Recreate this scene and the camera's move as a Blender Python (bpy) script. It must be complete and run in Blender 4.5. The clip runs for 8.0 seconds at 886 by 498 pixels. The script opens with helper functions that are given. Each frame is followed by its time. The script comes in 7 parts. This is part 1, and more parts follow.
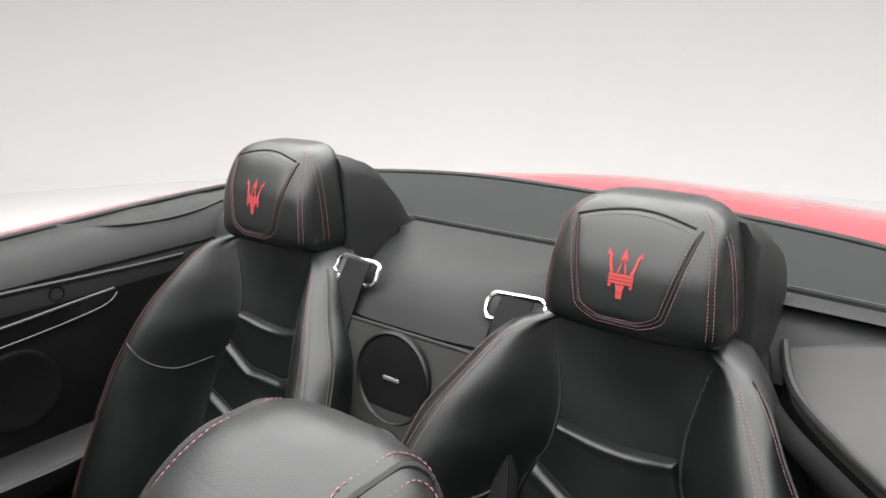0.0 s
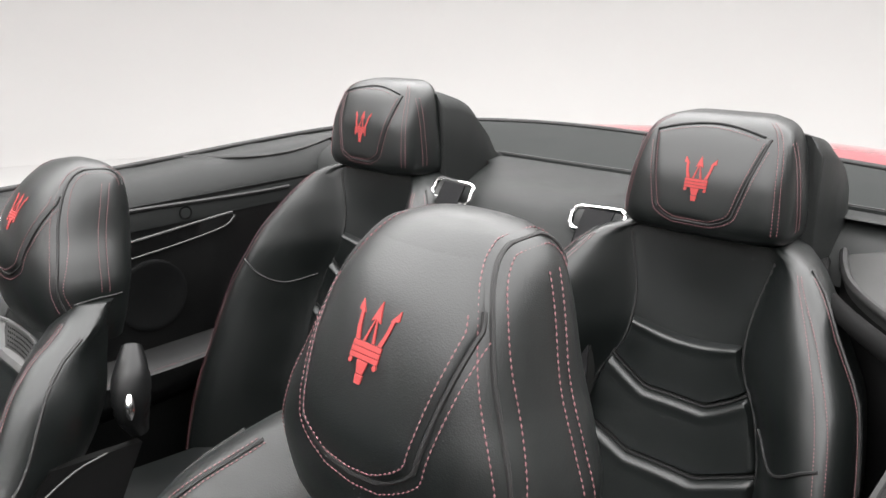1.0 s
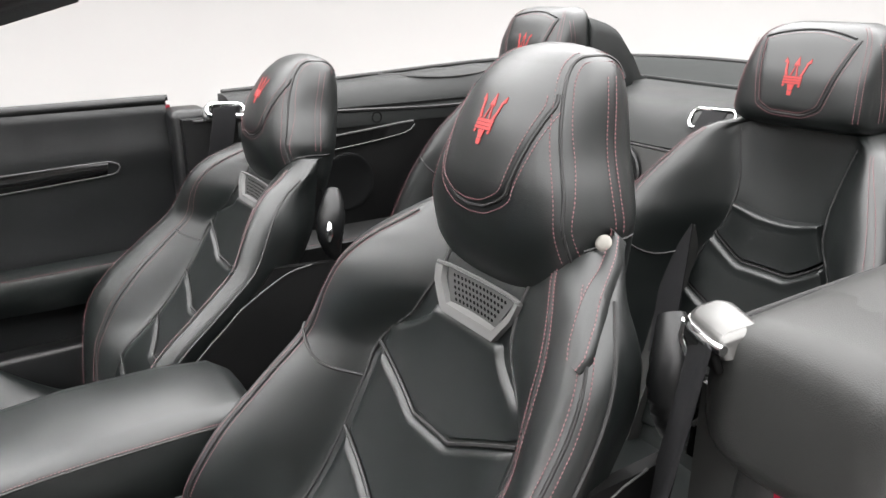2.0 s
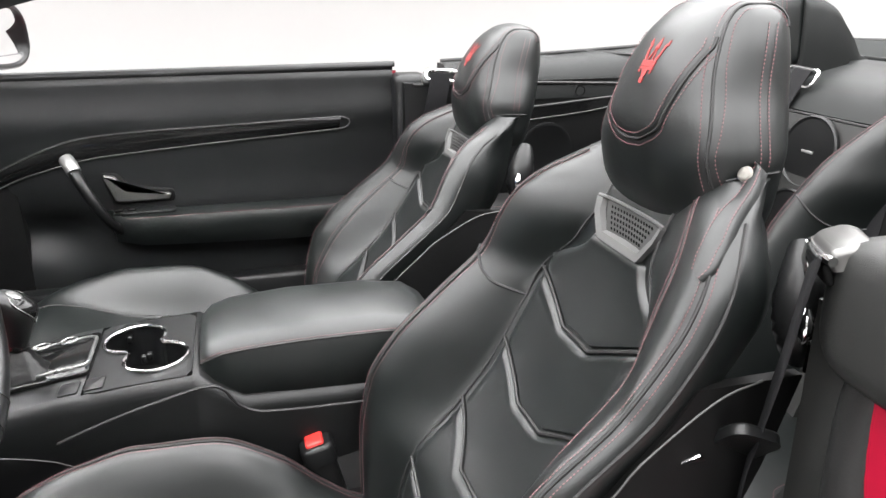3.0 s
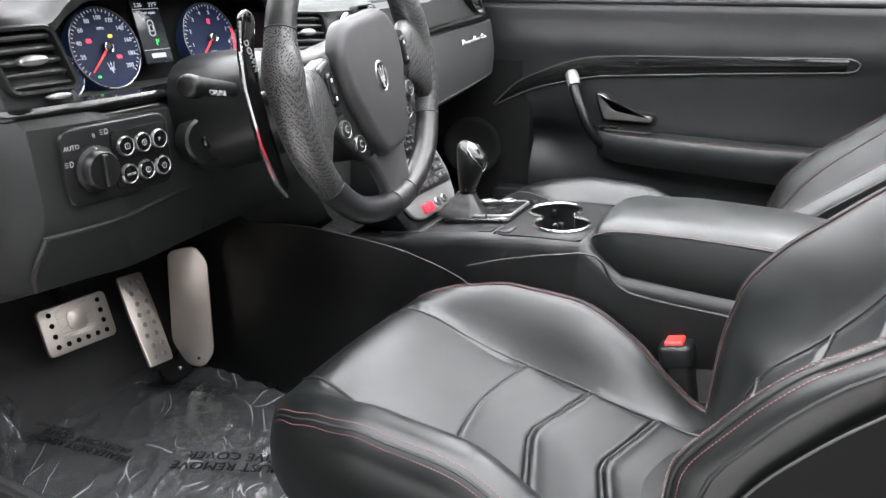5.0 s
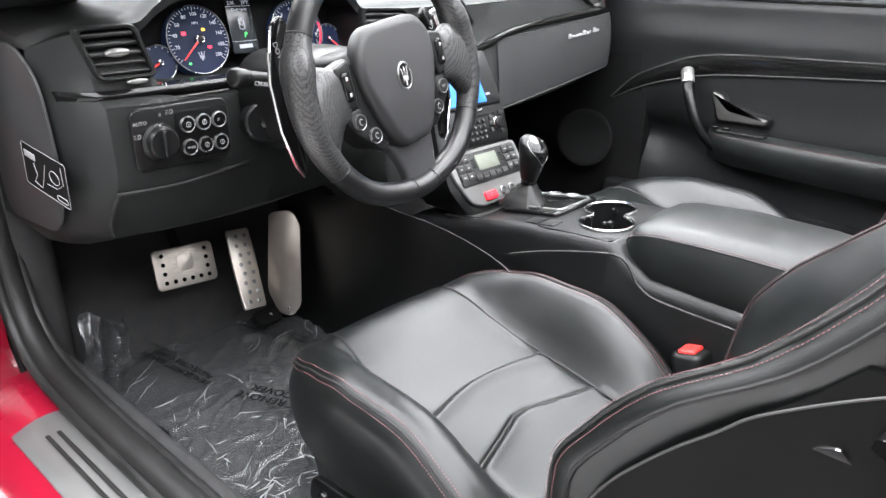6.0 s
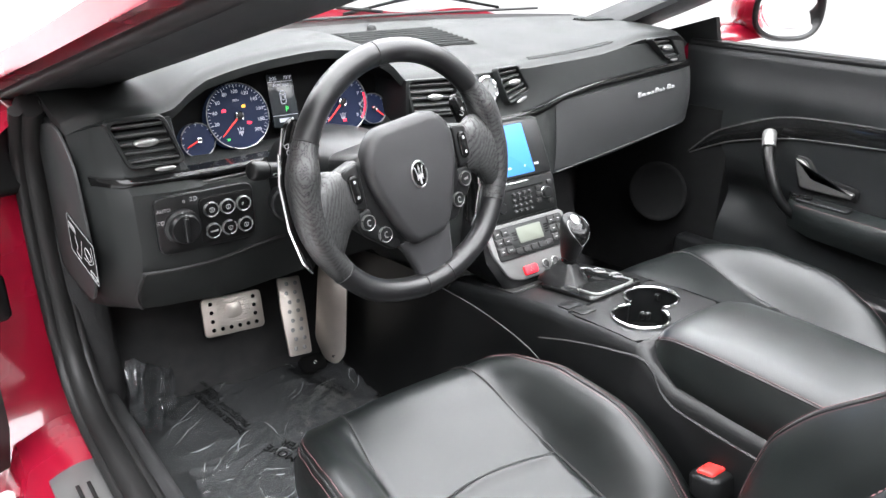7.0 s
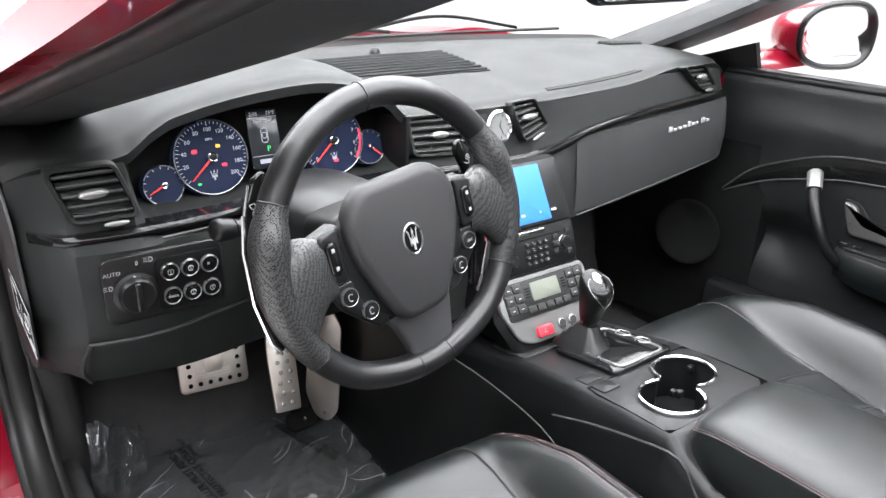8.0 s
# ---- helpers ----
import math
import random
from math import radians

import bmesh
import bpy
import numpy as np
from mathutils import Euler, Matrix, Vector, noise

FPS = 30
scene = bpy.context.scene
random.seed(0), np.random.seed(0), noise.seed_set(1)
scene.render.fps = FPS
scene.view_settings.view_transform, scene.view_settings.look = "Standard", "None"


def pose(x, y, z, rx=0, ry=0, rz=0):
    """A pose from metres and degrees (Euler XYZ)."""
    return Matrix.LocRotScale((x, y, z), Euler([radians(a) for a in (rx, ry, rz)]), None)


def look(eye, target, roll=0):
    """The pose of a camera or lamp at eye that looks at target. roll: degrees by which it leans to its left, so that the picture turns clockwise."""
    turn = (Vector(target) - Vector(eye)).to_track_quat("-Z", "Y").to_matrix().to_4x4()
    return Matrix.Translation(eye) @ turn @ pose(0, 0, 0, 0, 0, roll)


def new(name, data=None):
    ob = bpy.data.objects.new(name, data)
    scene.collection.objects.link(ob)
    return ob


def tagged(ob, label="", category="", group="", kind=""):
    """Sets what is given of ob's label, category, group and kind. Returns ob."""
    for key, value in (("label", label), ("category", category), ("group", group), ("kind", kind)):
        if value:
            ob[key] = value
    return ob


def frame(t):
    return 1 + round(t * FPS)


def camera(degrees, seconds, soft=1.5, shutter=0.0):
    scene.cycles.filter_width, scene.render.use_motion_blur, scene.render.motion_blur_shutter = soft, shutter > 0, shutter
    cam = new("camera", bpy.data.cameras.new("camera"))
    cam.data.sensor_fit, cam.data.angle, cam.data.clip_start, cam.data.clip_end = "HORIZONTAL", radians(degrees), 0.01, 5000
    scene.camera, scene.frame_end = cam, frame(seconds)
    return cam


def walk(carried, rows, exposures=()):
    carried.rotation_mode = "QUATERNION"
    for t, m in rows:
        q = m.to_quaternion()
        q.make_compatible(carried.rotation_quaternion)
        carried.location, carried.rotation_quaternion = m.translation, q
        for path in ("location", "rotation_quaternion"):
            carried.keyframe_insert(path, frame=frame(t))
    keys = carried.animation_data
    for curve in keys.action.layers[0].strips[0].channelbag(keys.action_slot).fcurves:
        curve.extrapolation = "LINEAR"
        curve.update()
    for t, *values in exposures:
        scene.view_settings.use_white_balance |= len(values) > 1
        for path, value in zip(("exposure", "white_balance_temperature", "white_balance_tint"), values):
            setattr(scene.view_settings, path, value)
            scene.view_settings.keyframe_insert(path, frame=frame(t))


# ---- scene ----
cam = camera(61.7, 8.0)
PATH = [
    (0, (-0.621, 0.134, 1.302), (0.566, -1.375, 0.742), -0.5),
    (0.5, (-0.629, 0.214, 1.276), (0.592, -1.264, 0.709), -0.0),
    (1, (-0.682, 0.281, 1.245), (0.618, -1.115, 0.645), -0.3),
    (1.5, (-0.809, 0.357, 1.198), (0.626, -0.883, 0.561), -0.0),
    (1.7, (-0.862, 0.394, 1.186), (0.639, -0.757, 0.537), -0.1),
    (2.8, (-1.068, 0.449, 1.147), (0.702, -0.194, 0.473), 0.1),
    (3, (-1.079, 0.438, 1.132), (0.736, -0.072, 0.465), 0.0),
    (3.5, (-1.12, 0.389, 1.082), (0.767, 0.229, 0.437), 0.2),
    (4, (-1.155, 0.343, 1.039), (0.72, 0.571, 0.381), 0.1),
    (4.5, (-1.149, 0.296, 1.016), (0.652, 0.852, 0.345), 0.3),
    (5, (-1.15, 0.232, 1.002), (0.525, 1.081, 0.314), 0.2),
    (5.2, (-1.151, 0.186, 0.993), (0.471, 1.126, 0.297), 0.3),
    (6.3, (-1.038, -0.052, 1.089), (0.235, 1.288, 0.325), 0.6),
    (6.5, (-1.008, -0.062, 1.119), (0.213, 1.324, 0.352), 0.6),
    (7, (-0.938, -0.05, 1.178), (0.203, 1.398, 0.403), 0.9),
    (7.5, (-0.862, 0.016, 1.203), (0.248, 1.489, 0.428), 1.2),
    (8, (-0.814, 0.075, 1.19), (0.295, 1.558, 0.433), 1.5),
]
walk(cam, [(t, look(eye, target, roll)) for t, eye, target, roll in PATH], [(0, -0.40, 6500, 10), (1.0, -0.30, 6500, 10), (2.0, -0.08, 6470, 10), (3.0, 0.12, 6420, 10), (4.0, 0.30, 6350, 10), (5.0, 0.45, 6280, 10), (6.5, 0.50, 6220, 10), (8.0, 0.27, 6220, 10)])

# ---- studio light ----
world = bpy.data.worlds.new("world")
scene.world = world
world.use_nodes = True
world.node_tree.nodes["Background"].inputs[0].default_value = (1.0, 0.985, 0.965, 1)
world.node_tree.nodes["Background"].inputs[1].default_value = 0.15


LAMP = 232


def area_lamp(name, where, size, watts, colour=(1.0, 0.99, 0.985)):
    lamp = bpy.data.lights.new(name, "AREA")
    lamp.shape, lamp.size, lamp.size_y, lamp.energy, lamp.color = "RECTANGLE", size[0], size[1], watts, colour
    ob = new(name, lamp)
    ob.matrix_world = look(where, (where[0], where[1], 0.0))
    return ob


for lx in (-2.5, 0.0, 2.5):
    for ly in (-2.7, 0.4, 3.5):
        area_lamp("ceiling_lamp", (lx, ly, 3.4), (2.4, 3.0), LAMP)


# ---- materials ----
def material(name, colour, rough=0.5, metal=0.0, spec=0.5, coat=0.0, bump=None, vary=None, emit=None, trans=0.0, alpha=1.0, ior=1.45, sheen=0.0):
    """bump: (kind, scale, strength, distance); vary: (scale, share of the colour, share of the roughness)."""
    m = bpy.data.materials.new(name)
    m.use_nodes = True
    nt = m.node_tree
    n, l = nt.nodes, nt.links
    b = n["Principled BSDF"]
    b.inputs["Base Color"].default_value = (*colour, 1)
    b.inputs["Roughness"].default_value = rough
    b.inputs["Metallic"].default_value = metal
    b.inputs["Specular IOR Level"].default_value = spec
    b.inputs["Coat Weight"].default_value = coat
    b.inputs["Coat Roughness"].default_value = 0.04
    b.inputs["Transmission Weight"].default_value = trans
    b.inputs["Alpha"].default_value = alpha
    b.inputs["IOR"].default_value = ior
    b.inputs["Sheen Weight"].default_value = sheen
    if emit:
        b.inputs["Emission Color"].default_value = (*emit[:3], 1)
        b.inputs["Emission Strength"].default_value = emit[3]
    co = n.new("ShaderNodeTexCoord")
    if vary:
        tex = n.new("ShaderNodeTexNoise")
        tex.inputs["Scale"].default_value = vary[0]
        tex.inputs["Detail"].default_value = 6
        l.new(co.outputs["Object"], tex.inputs["Vector"])
        mix = n.new("ShaderNodeMix")
        mix.data_type = "RGBA"
        mix.inputs[6].default_value = (*[c * (1 - vary[1]) for c in colour], 1)
        mix.inputs[7].default_value = (*[min(1, c * (1 + vary[1])) for c in colour], 1)
        l.new(tex.outputs["Fac"], mix.inputs[0])
        l.new(mix.outputs[2], b.inputs["Base Color"])
        mr = n.new("ShaderNodeMapRange")
        mr.inputs[1].default_value, mr.inputs[2].default_value = 0.3, 0.7
        mr.inputs[3].default_value, mr.inputs[4].default_value = rough * (1 - vary[2]), min(1, rough * (1 + vary[2]))
        l.new(tex.outputs["Fac"], mr.inputs[0])
        l.new(mr.outputs[0], b.inputs["Roughness"])
    if bump:
        kind, scale, strength, dist = bump
        tex = n.new("ShaderNodeTexVoronoi" if kind == "voronoi" else "ShaderNodeTexNoise")
        tex.inputs["Scale"].default_value = scale
        if kind == "noise":
            tex.inputs["Detail"].default_value = 8
        l.new(co.outputs["Object"], tex.inputs["Vector"])
        fine = n.new("ShaderNodeTexNoise")
        fine.inputs["Scale"].default_value = scale * 0.06
        fine.inputs["Detail"].default_value = 4
        l.new(co.outputs["Object"], fine.inputs["Vector"])
        add = n.new("ShaderNodeMath")
        add.operation = "MULTIPLY_ADD"
        l.new(fine.outputs["Fac"], add.inputs[0])
        add.inputs[1].default_value = 0.6
        l.new(tex.outputs["Distance" if kind == "voronoi" else "Fac"], add.inputs[2])
        bp = n.new("ShaderNodeBump")
        bp.inputs["Strength"].default_value = strength
        bp.inputs["Distance"].default_value = dist
        l.new(add.outputs[0], bp.inputs["Height"])
        l.new(bp.outputs[0], b.inputs["Normal"])
    return m


LEATHER = material("black_leather", (0.0028, 0.0038, 0.0036), 0.38, spec=0.56, bump=("voronoi", 900, 0.16, 0.0005), vary=(14, 0.2, 0.12))
LEATHER_SIDE = material("black_leather_side", (0.0024, 0.0025, 0.0025), 0.36, spec=0.36, bump=("voronoi", 800, 0.25, 0.0006), vary=(18, 0.2, 0.1))
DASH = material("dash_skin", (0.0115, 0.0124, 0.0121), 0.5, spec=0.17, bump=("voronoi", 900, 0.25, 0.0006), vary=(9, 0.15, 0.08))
DOORSKIN = material("door_leather", (0.0052, 0.0056, 0.0057), 0.38, spec=0.32, bump=("voronoi", 800, 0.25, 0.0006), vary=(10, 0.25, 0.12))
TRIM = material("black_plastic", (0.0040, 0.0042, 0.0043), 0.36, spec=0.32, bump=("noise", 1500, 0.2, 0.0004), vary=(12, 0.2, 0.1))
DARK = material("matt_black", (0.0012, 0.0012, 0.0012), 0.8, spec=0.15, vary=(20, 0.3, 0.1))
SHELL = material("seat_shell_plastic", (0.0022, 0.0022, 0.0022), 0.55, spec=0.12, bump=("noise", 1500, 0.2, 0.0004), vary=(12, 0.2, 0.1))
# Dash skin lightened: light on the rear trim is put into the colour.
DASH_LIT = material("dash_skin_lit", (0.0175, 0.0178, 0.0170), 0.46, spec=0.35, bump=("voronoi", 900, 0.2, 0.0005), vary=(9, 0.15, 0.08))
PILLAR = material("pillar_leather", (0.0170, 0.0175, 0.0180), 0.5, spec=0.30, bump=("voronoi", 900, 0.25, 0.0006), vary=(9, 0.2, 0.1))
GUIDE = material("guide_cap_silver", (0.10, 0.099, 0.096), 0.30, metal=0.75, vary=(40, 0.06, 0.1))
SNAP = material("snap_metal", (0.13, 0.123, 0.11), 0.4, metal=0.4, vary=(200, 0.08, 0.1))
GLOSS = material("piano_black", (0.004, 0.004, 0.004), 0.10, spec=0.3, coat=0.05, vary=(6, 0.2, 0.04))
DASHLOW = material("dash_lower_skin", (0.0220, 0.0226, 0.0228), 0.42, spec=0.32, bump=("voronoi", 900, 0.2, 0.0005), vary=(9, 0.2, 0.1))
# Light on the slats' upper faces is put into this paler colour.
SLAT_LIT = material("vent_plastic_lit", (0.035, 0.036, 0.036), 0.4, spec=0.4, vary=(30, 0.15, 0.1))
CHROME = material("chrome", (0.82, 0.82, 0.82), 0.12, metal=1.0, vary=(30, 0.05, 0.3))
SATIN = material("satin_silver", (0.27, 0.27, 0.265), 0.38, metal=0.8, vary=(40, 0.06, 0.15))
EDGE = material("dull_grey_edge", (0.055, 0.055, 0.054), 0.45, metal=0.5, vary=(40, 0.08, 0.1))
SILVERPAINT = material("silver_paint", (0.085, 0.085, 0.084), 0.45, metal=0.3, vary=(40, 0.05, 0.1))
RINGS = material("dull_chrome_ring", (0.22, 0.22, 0.217), 0.3, metal=0.9, vary=(60, 0.1, 0.2))
STITCH = material("red_thread", (0.155, 0.070, 0.076), 0.7, vary=(200, 0.25, 0.1))
EMBROIDERY = material("red_embroidery", (0.25, 0.024, 0.023), 0.7, bump=("noise", 1800, 0.5, 0.0006), vary=(300, 0.25, 0.1))
SEAM = material("seam_shadow_cord", (0.005, 0.0048, 0.0048), 0.6, vary=(60, 0.2, 0.1))
RED = material("red_paint", (0.24, 0.004, 0.019), 0.28, spec=0.5, coat=1.0, vary=(3, 0.04, 0.1))
RUBBER = material("rubber_seal", (0.010, 0.0099, 0.0097), 0.5, spec=0.35, bump=("noise", 500, 0.25, 0.0008), vary=(15, 0.3, 0.15))
CARPET = material("black_carpet", (0.036, 0.036, 0.0365), 0.95, bump=("noise", 900, 0.9, 0.003), vary=(25, 0.35, 0.05), spec=0.1)
CLOTH = material("soft_top_cloth", (0.018, 0.0195, 0.019), 0.85, spec=0.1, bump=("noise", 1200, 0.35, 0.0008), vary=(8, 0.12, 0.05))
WEB = material("belt_webbing", (0.006, 0.006, 0.0066), 0.75, spec=0.2, bump=("noise", 1500, 0.5, 0.0008), vary=(30, 0.2, 0.1))
BUCKLE = material("red_buckle_plastic", (0.48, 0.022, 0.018), 0.4, vary=(30, 0.1, 0.1))
WHITE = material("studio_white", (0.605, 0.600, 0.593), 0.7, vary=(1.2, 0.02, 0.1))
# Wall white taken darker, to offset the stronger ceiling light on the floor.
WHITE_DIMMED = material("studio_white_dimmed", (0.560, 0.555, 0.549), 0.7, vary=(1.5, 0.03, 0.1))
MARK = material("white_print", (0.22, 0.22, 0.22), 0.5, vary=(90, 0.05, 0.1))
GLASS = material("clear_glass", (1, 1, 1), 0.0, trans=1.0, ior=1.02, spec=0.2)
SCREEN = material("blue_screen", (0.02, 0.08, 0.2), 0.35, spec=0.2, emit=(0.03, 0.17, 0.58, 0.7))
GAUGE = material("gauge_face", (0.005, 0.008, 0.022), 0.5, spec=0.15, vary=(50, 0.2, 0.1), emit=(0.02, 0.04, 0.10, 0.10))
PEDAL = material("drilled_aluminium", (0.62, 0.57, 0.52), 0.36, metal=0.9, bump=("noise", 700, 0.2, 0.0005), vary=(40, 0.1, 0.2))
MIRRORGLASS = material("mirror_glass", (0.9, 0.9, 0.9), 0.02, metal=1.0)


# ---- mesh helpers ----
class Geo:
    """Points and faces of one mesh."""

    def __init__(self):
        self.v, self.f = [], []

    def add(self, verts, faces):
        k = len(self.v)
        self.v += [tuple(p) for p in verts]
        self.f += [tuple(i + k for i in f) for f in faces]
        return self

    def moved(self, m):
        self.v = [tuple(m @ Vector(p)) for p in self.v]
        return self


def link(name, geo, mat, parent=None, label="", smooth=45, flat=False):
    me = bpy.data.meshes.new(name)
    if isinstance(geo, Geo):
        me.from_pydata(geo.v, [], geo.f)
        bm = bmesh.new()
        bm.from_mesh(me)
    else:
        bm = geo
    bmesh.ops.recalc_face_normals(bm, faces=bm.faces)
    for f in bm.faces:
        f.smooth = not flat
    bm.to_mesh(me)
    bm.free()
    if not flat:
        me.set_sharp_from_angle(angle=radians(smooth))
    me.materials.append(mat)
    ob = new(name, me)
    if parent is not None:
        ob.parent = parent
        if parent.type == "EMPTY":
            ob.matrix_parent_inverse = parent.matrix_basis.inverted()
    if label:
        ob["label"] = label
    return ob


def part(name, geo, mat, parent, label="", smooth=45):
    return link(name, geo, mat, parent, label, smooth)


def thing(name, base, label, category, group="", kind=""):
    ob = new(name)
    ob.empty_display_size = 0.05
    ob.location = base
    ob.matrix_basis = Matrix.Translation(base)
    return tagged(ob, label, category, group, kind)


def smooth_interp(xs, ys):
    """A smooth curve through points, flat outside them."""
    xs, ys = list(xs), list(ys)
    if xs[0] > xs[-1]:
        xs, ys = xs[::-1], ys[::-1]
    d = [(ys[i + 1] - ys[i]) / (xs[i + 1] - xs[i]) for i in range(len(xs) - 1)]
    t = [d[0]] + [0 if d[i - 1] * d[i] <= 0 else 2 * d[i - 1] * d[i] / (d[i - 1] + d[i]) for i in range(1, len(d))] + [d[-1]]

    def f(x):
        if x <= xs[0]:
            return ys[0]
        if x >= xs[-1]:
            return ys[-1]
        i = max(k for k in range(len(xs) - 1) if xs[k] <= x)
        h = xs[i + 1] - xs[i]
        s = (x - xs[i]) / h
        return ((1 + 2 * s) * (1 - s) ** 2 * ys[i] + s * (1 - s) ** 2 * h * t[i] + s * s * (3 - 2 * s) * ys[i + 1] + s * s * (s - 1) * h * t[i + 1])
    return f


def smoothstep(a, b, x):
    s = min(1.0, max(0.0, (x - a) / (b - a)))
    return s * s * (3 - 2 * s)


def spread(points, n):
    """n points at even steps along a smooth curve through the given ones."""
    p = [Vector(q) for q in points]
    if len(p) == 2:
        return [p[0].lerp(p[1], i / (n - 1)) for i in range(n)]
    q = [2 * p[0] - p[1]] + p + [2 * p[-1] - p[-2]]
    dense = []
    for i in range(1, len(q) - 2):
        for k in range(16):
            s = k / 16
            a, b, c, d = q[i - 1], q[i], q[i + 1], q[i + 2]
            dense.append(0.5 * (2 * b + (c - a) * s + (2 * a - 5 * b + 4 * c - d) * s * s + (3 * b - a - 3 * c + d) * s ** 3))
    dense.append(p[-1])
    acc = [0.0]
    for a, b in zip(dense, dense[1:]):
        acc.append(acc[-1] + (b - a).length)
    out, j = [], 0
    for i in range(n):
        want = acc[-1] * i / (n - 1)
        while j < len(acc) - 2 and acc[j + 1] < want:
            j += 1
        h = acc[j + 1] - acc[j]
        out.append(dense[j].lerp(dense[j + 1], 0 if h == 0 else min(1, (want - acc[j]) / h)))
    return out


def tube(geo, points, r, n=8, closed=False, flatten=None):
    """A round bar along points; r may be a function of the share of the length; flatten: (axis, factor)."""
    p = [Vector(q) for q in points]
    m = len(p)
    rings = []
    up = Vector((0.31, 0.17, 0.93))
    for i in range(m):
        a = p[(i - 1) % m] if (closed or i > 0) else p[0]
        b = p[(i + 1) % m] if (closed or i < m - 1) else p[-1]
        d = (b - a).normalized()
        e = d.cross(up)
        if e.length < 1e-4:
            e = d.orthogonal()
        e.normalize()
        g = d.cross(e)
        rr = r(i / (m - 1)) if callable(r) else r
        rings.append([p[i] + rr * (math.cos(2 * math.pi * k / n) * e + math.sin(2 * math.pi * k / n) * g) for k in range(n)])
    verts = [q for ring in rings for q in ring]
    faces = []
    for i in range(m if closed else m - 1):
        j = (i + 1) % m
        for k in range(n):
            faces.append((i * n + k, i * n + (k + 1) % n, j * n + (k + 1) % n, j * n + k))
    if not closed:
        faces += [tuple(range(n))[::-1], tuple((m - 1) * n + k for k in range(n))]
    return geo.add(verts, faces)


def slab(geo, f, us, vs, back):
    """A closed sheet: f(u, v) in front, the same moved by the vector back behind it."""
    nu, nv = len(us), len(vs)
    top = [Vector(f(u, v)) for v in vs for u in us]
    bv = [Vector(back(u, v)) if callable(back) else Vector(back) for v in vs for u in us]
    verts = top + [p + q for p, q in zip(top, bv)]
    k = nu * nv
    faces = []
    for j in range(nv - 1):
        for i in range(nu - 1):
            a, b, c, d = j * nu + i, j * nu + i + 1, (j + 1) * nu + i + 1, (j + 1) * nu + i
            faces += [(a, b, c, d), (a + k, d + k, c + k, b + k)]
    rim = [i for i in range(nu)] + [j * nu + nu - 1 for j in range(1, nv)] + [(nv - 1) * nu + i for i in range(nu - 2, -1, -1)] + [j * nu for j in range(nv - 2, 0, -1)]
    for a, b in zip(rim, rim[1:] + rim[:1]):
        faces.append((a, a + k, b + k, b))
    return geo.add(verts, faces)


def rings(geo, loops, caps=True):
    """A skin over closed loops with the same number of points."""
    n = len(loops[0])
    verts = [p for lp in loops for p in lp]
    faces = []
    for j in range(len(loops) - 1):
        for i in range(n):
            k = (i + 1) % n
            faces.append((j * n + i, j * n + k, (j + 1) * n + k, (j + 1) * n + i))
    if caps:
        faces += [tuple(range(n))[::-1], tuple((len(loops) - 1) * n + i for i in range(n))]
    return geo.add(verts, faces)


def axes(origin, ex, ez):
    """A pose with x along ex and z along ez."""
    ez = Vector(ez).normalized()
    ex = Vector(ex)
    ex = (ex - ex.dot(ez) * ez).normalized()
    ey = ez.cross(ex)
    m = Matrix((ex, ey, ez)).transposed().to_4x4()
    m.translation = Vector(origin)
    return m


def prism(geo, outline, depth, bevel=0.0, m=None, steps=2, base=0.0):
    """An outline in the xy plane raised from base to base + depth, with a rounded upper rim, laid at the pose m."""
    n = len(outline)
    o = [Vector((p[0], p[1])) for p in outline]
    area = sum(o[i].x * o[(i + 1) % n].y - o[(i + 1) % n].x * o[i].y for i in range(n))
    if area < 0:
        o = o[::-1]

    def inset(d):
        out = []
        for i in range(n):
            e0, e1 = (o[i] - o[i - 1]).normalized(), (o[(i + 1) % n] - o[i]).normalized()
            n0, n1 = Vector((-e0.y, e0.x)), Vector((-e1.y, e1.x))
            b = n0 + n1
            b = b / max(0.35, b.length_squared / 2) if b.length > 1e-6 else n0
            out.append(o[i] + b * d)
        return out
    loops = [[(p.x, p.y, base) for p in o]]
    if bevel > 0:
        loops.append([(p.x, p.y, base + depth - bevel) for p in o])
        for k in range(1, steps + 1):
            a = math.pi / 2 * k / steps
            loops.append([(p.x, p.y, base + depth - bevel + bevel * math.sin(a)) for p in inset(bevel * (1 - math.cos(a)))])
    else:
        loops.append([(p.x, p.y, base + depth) for p in o])
    if m is not None:
        loops = [[tuple(m @ Vector(p)) for p in lp] for lp in loops]
    return rings(geo, loops)


def rounded(w, h, r, n=5):
    """The outline of a rounded rectangle about the origin."""
    out = []
    for cx, cy, a0 in ((w / 2 - r, h / 2 - r, 0), (-w / 2 + r, h / 2 - r, 90), (-w / 2 + r, -h / 2 + r, 180), (w / 2 - r, -h / 2 + r, 270)):
        for k in range(n):
            a = radians(a0 + 90 * k / (n - 1))
            out.append((cx + r * math.cos(a), cy + r * math.sin(a)))
    return out


def round_outline(points, r, n=4):
    """A polygon with its corners rounded."""
    p = [Vector((a, b)) for a, b in points]
    out = []
    for i in range(len(p)):
        a, b, c = p[i - 1], p[i], p[(i + 1) % len(p)]
        ra = min(r, (a - b).length * 0.45, (c - b).length * 0.45)
        s, e = b + (a - b).normalized() * ra, b + (c - b).normalized() * ra
        for k in range(n + 1):
            t = k / n
            q = s * (1 - t) ** 2 + 2 * b * t * (1 - t) + e * t * t
            out.append((q.x, q.y))
    return out


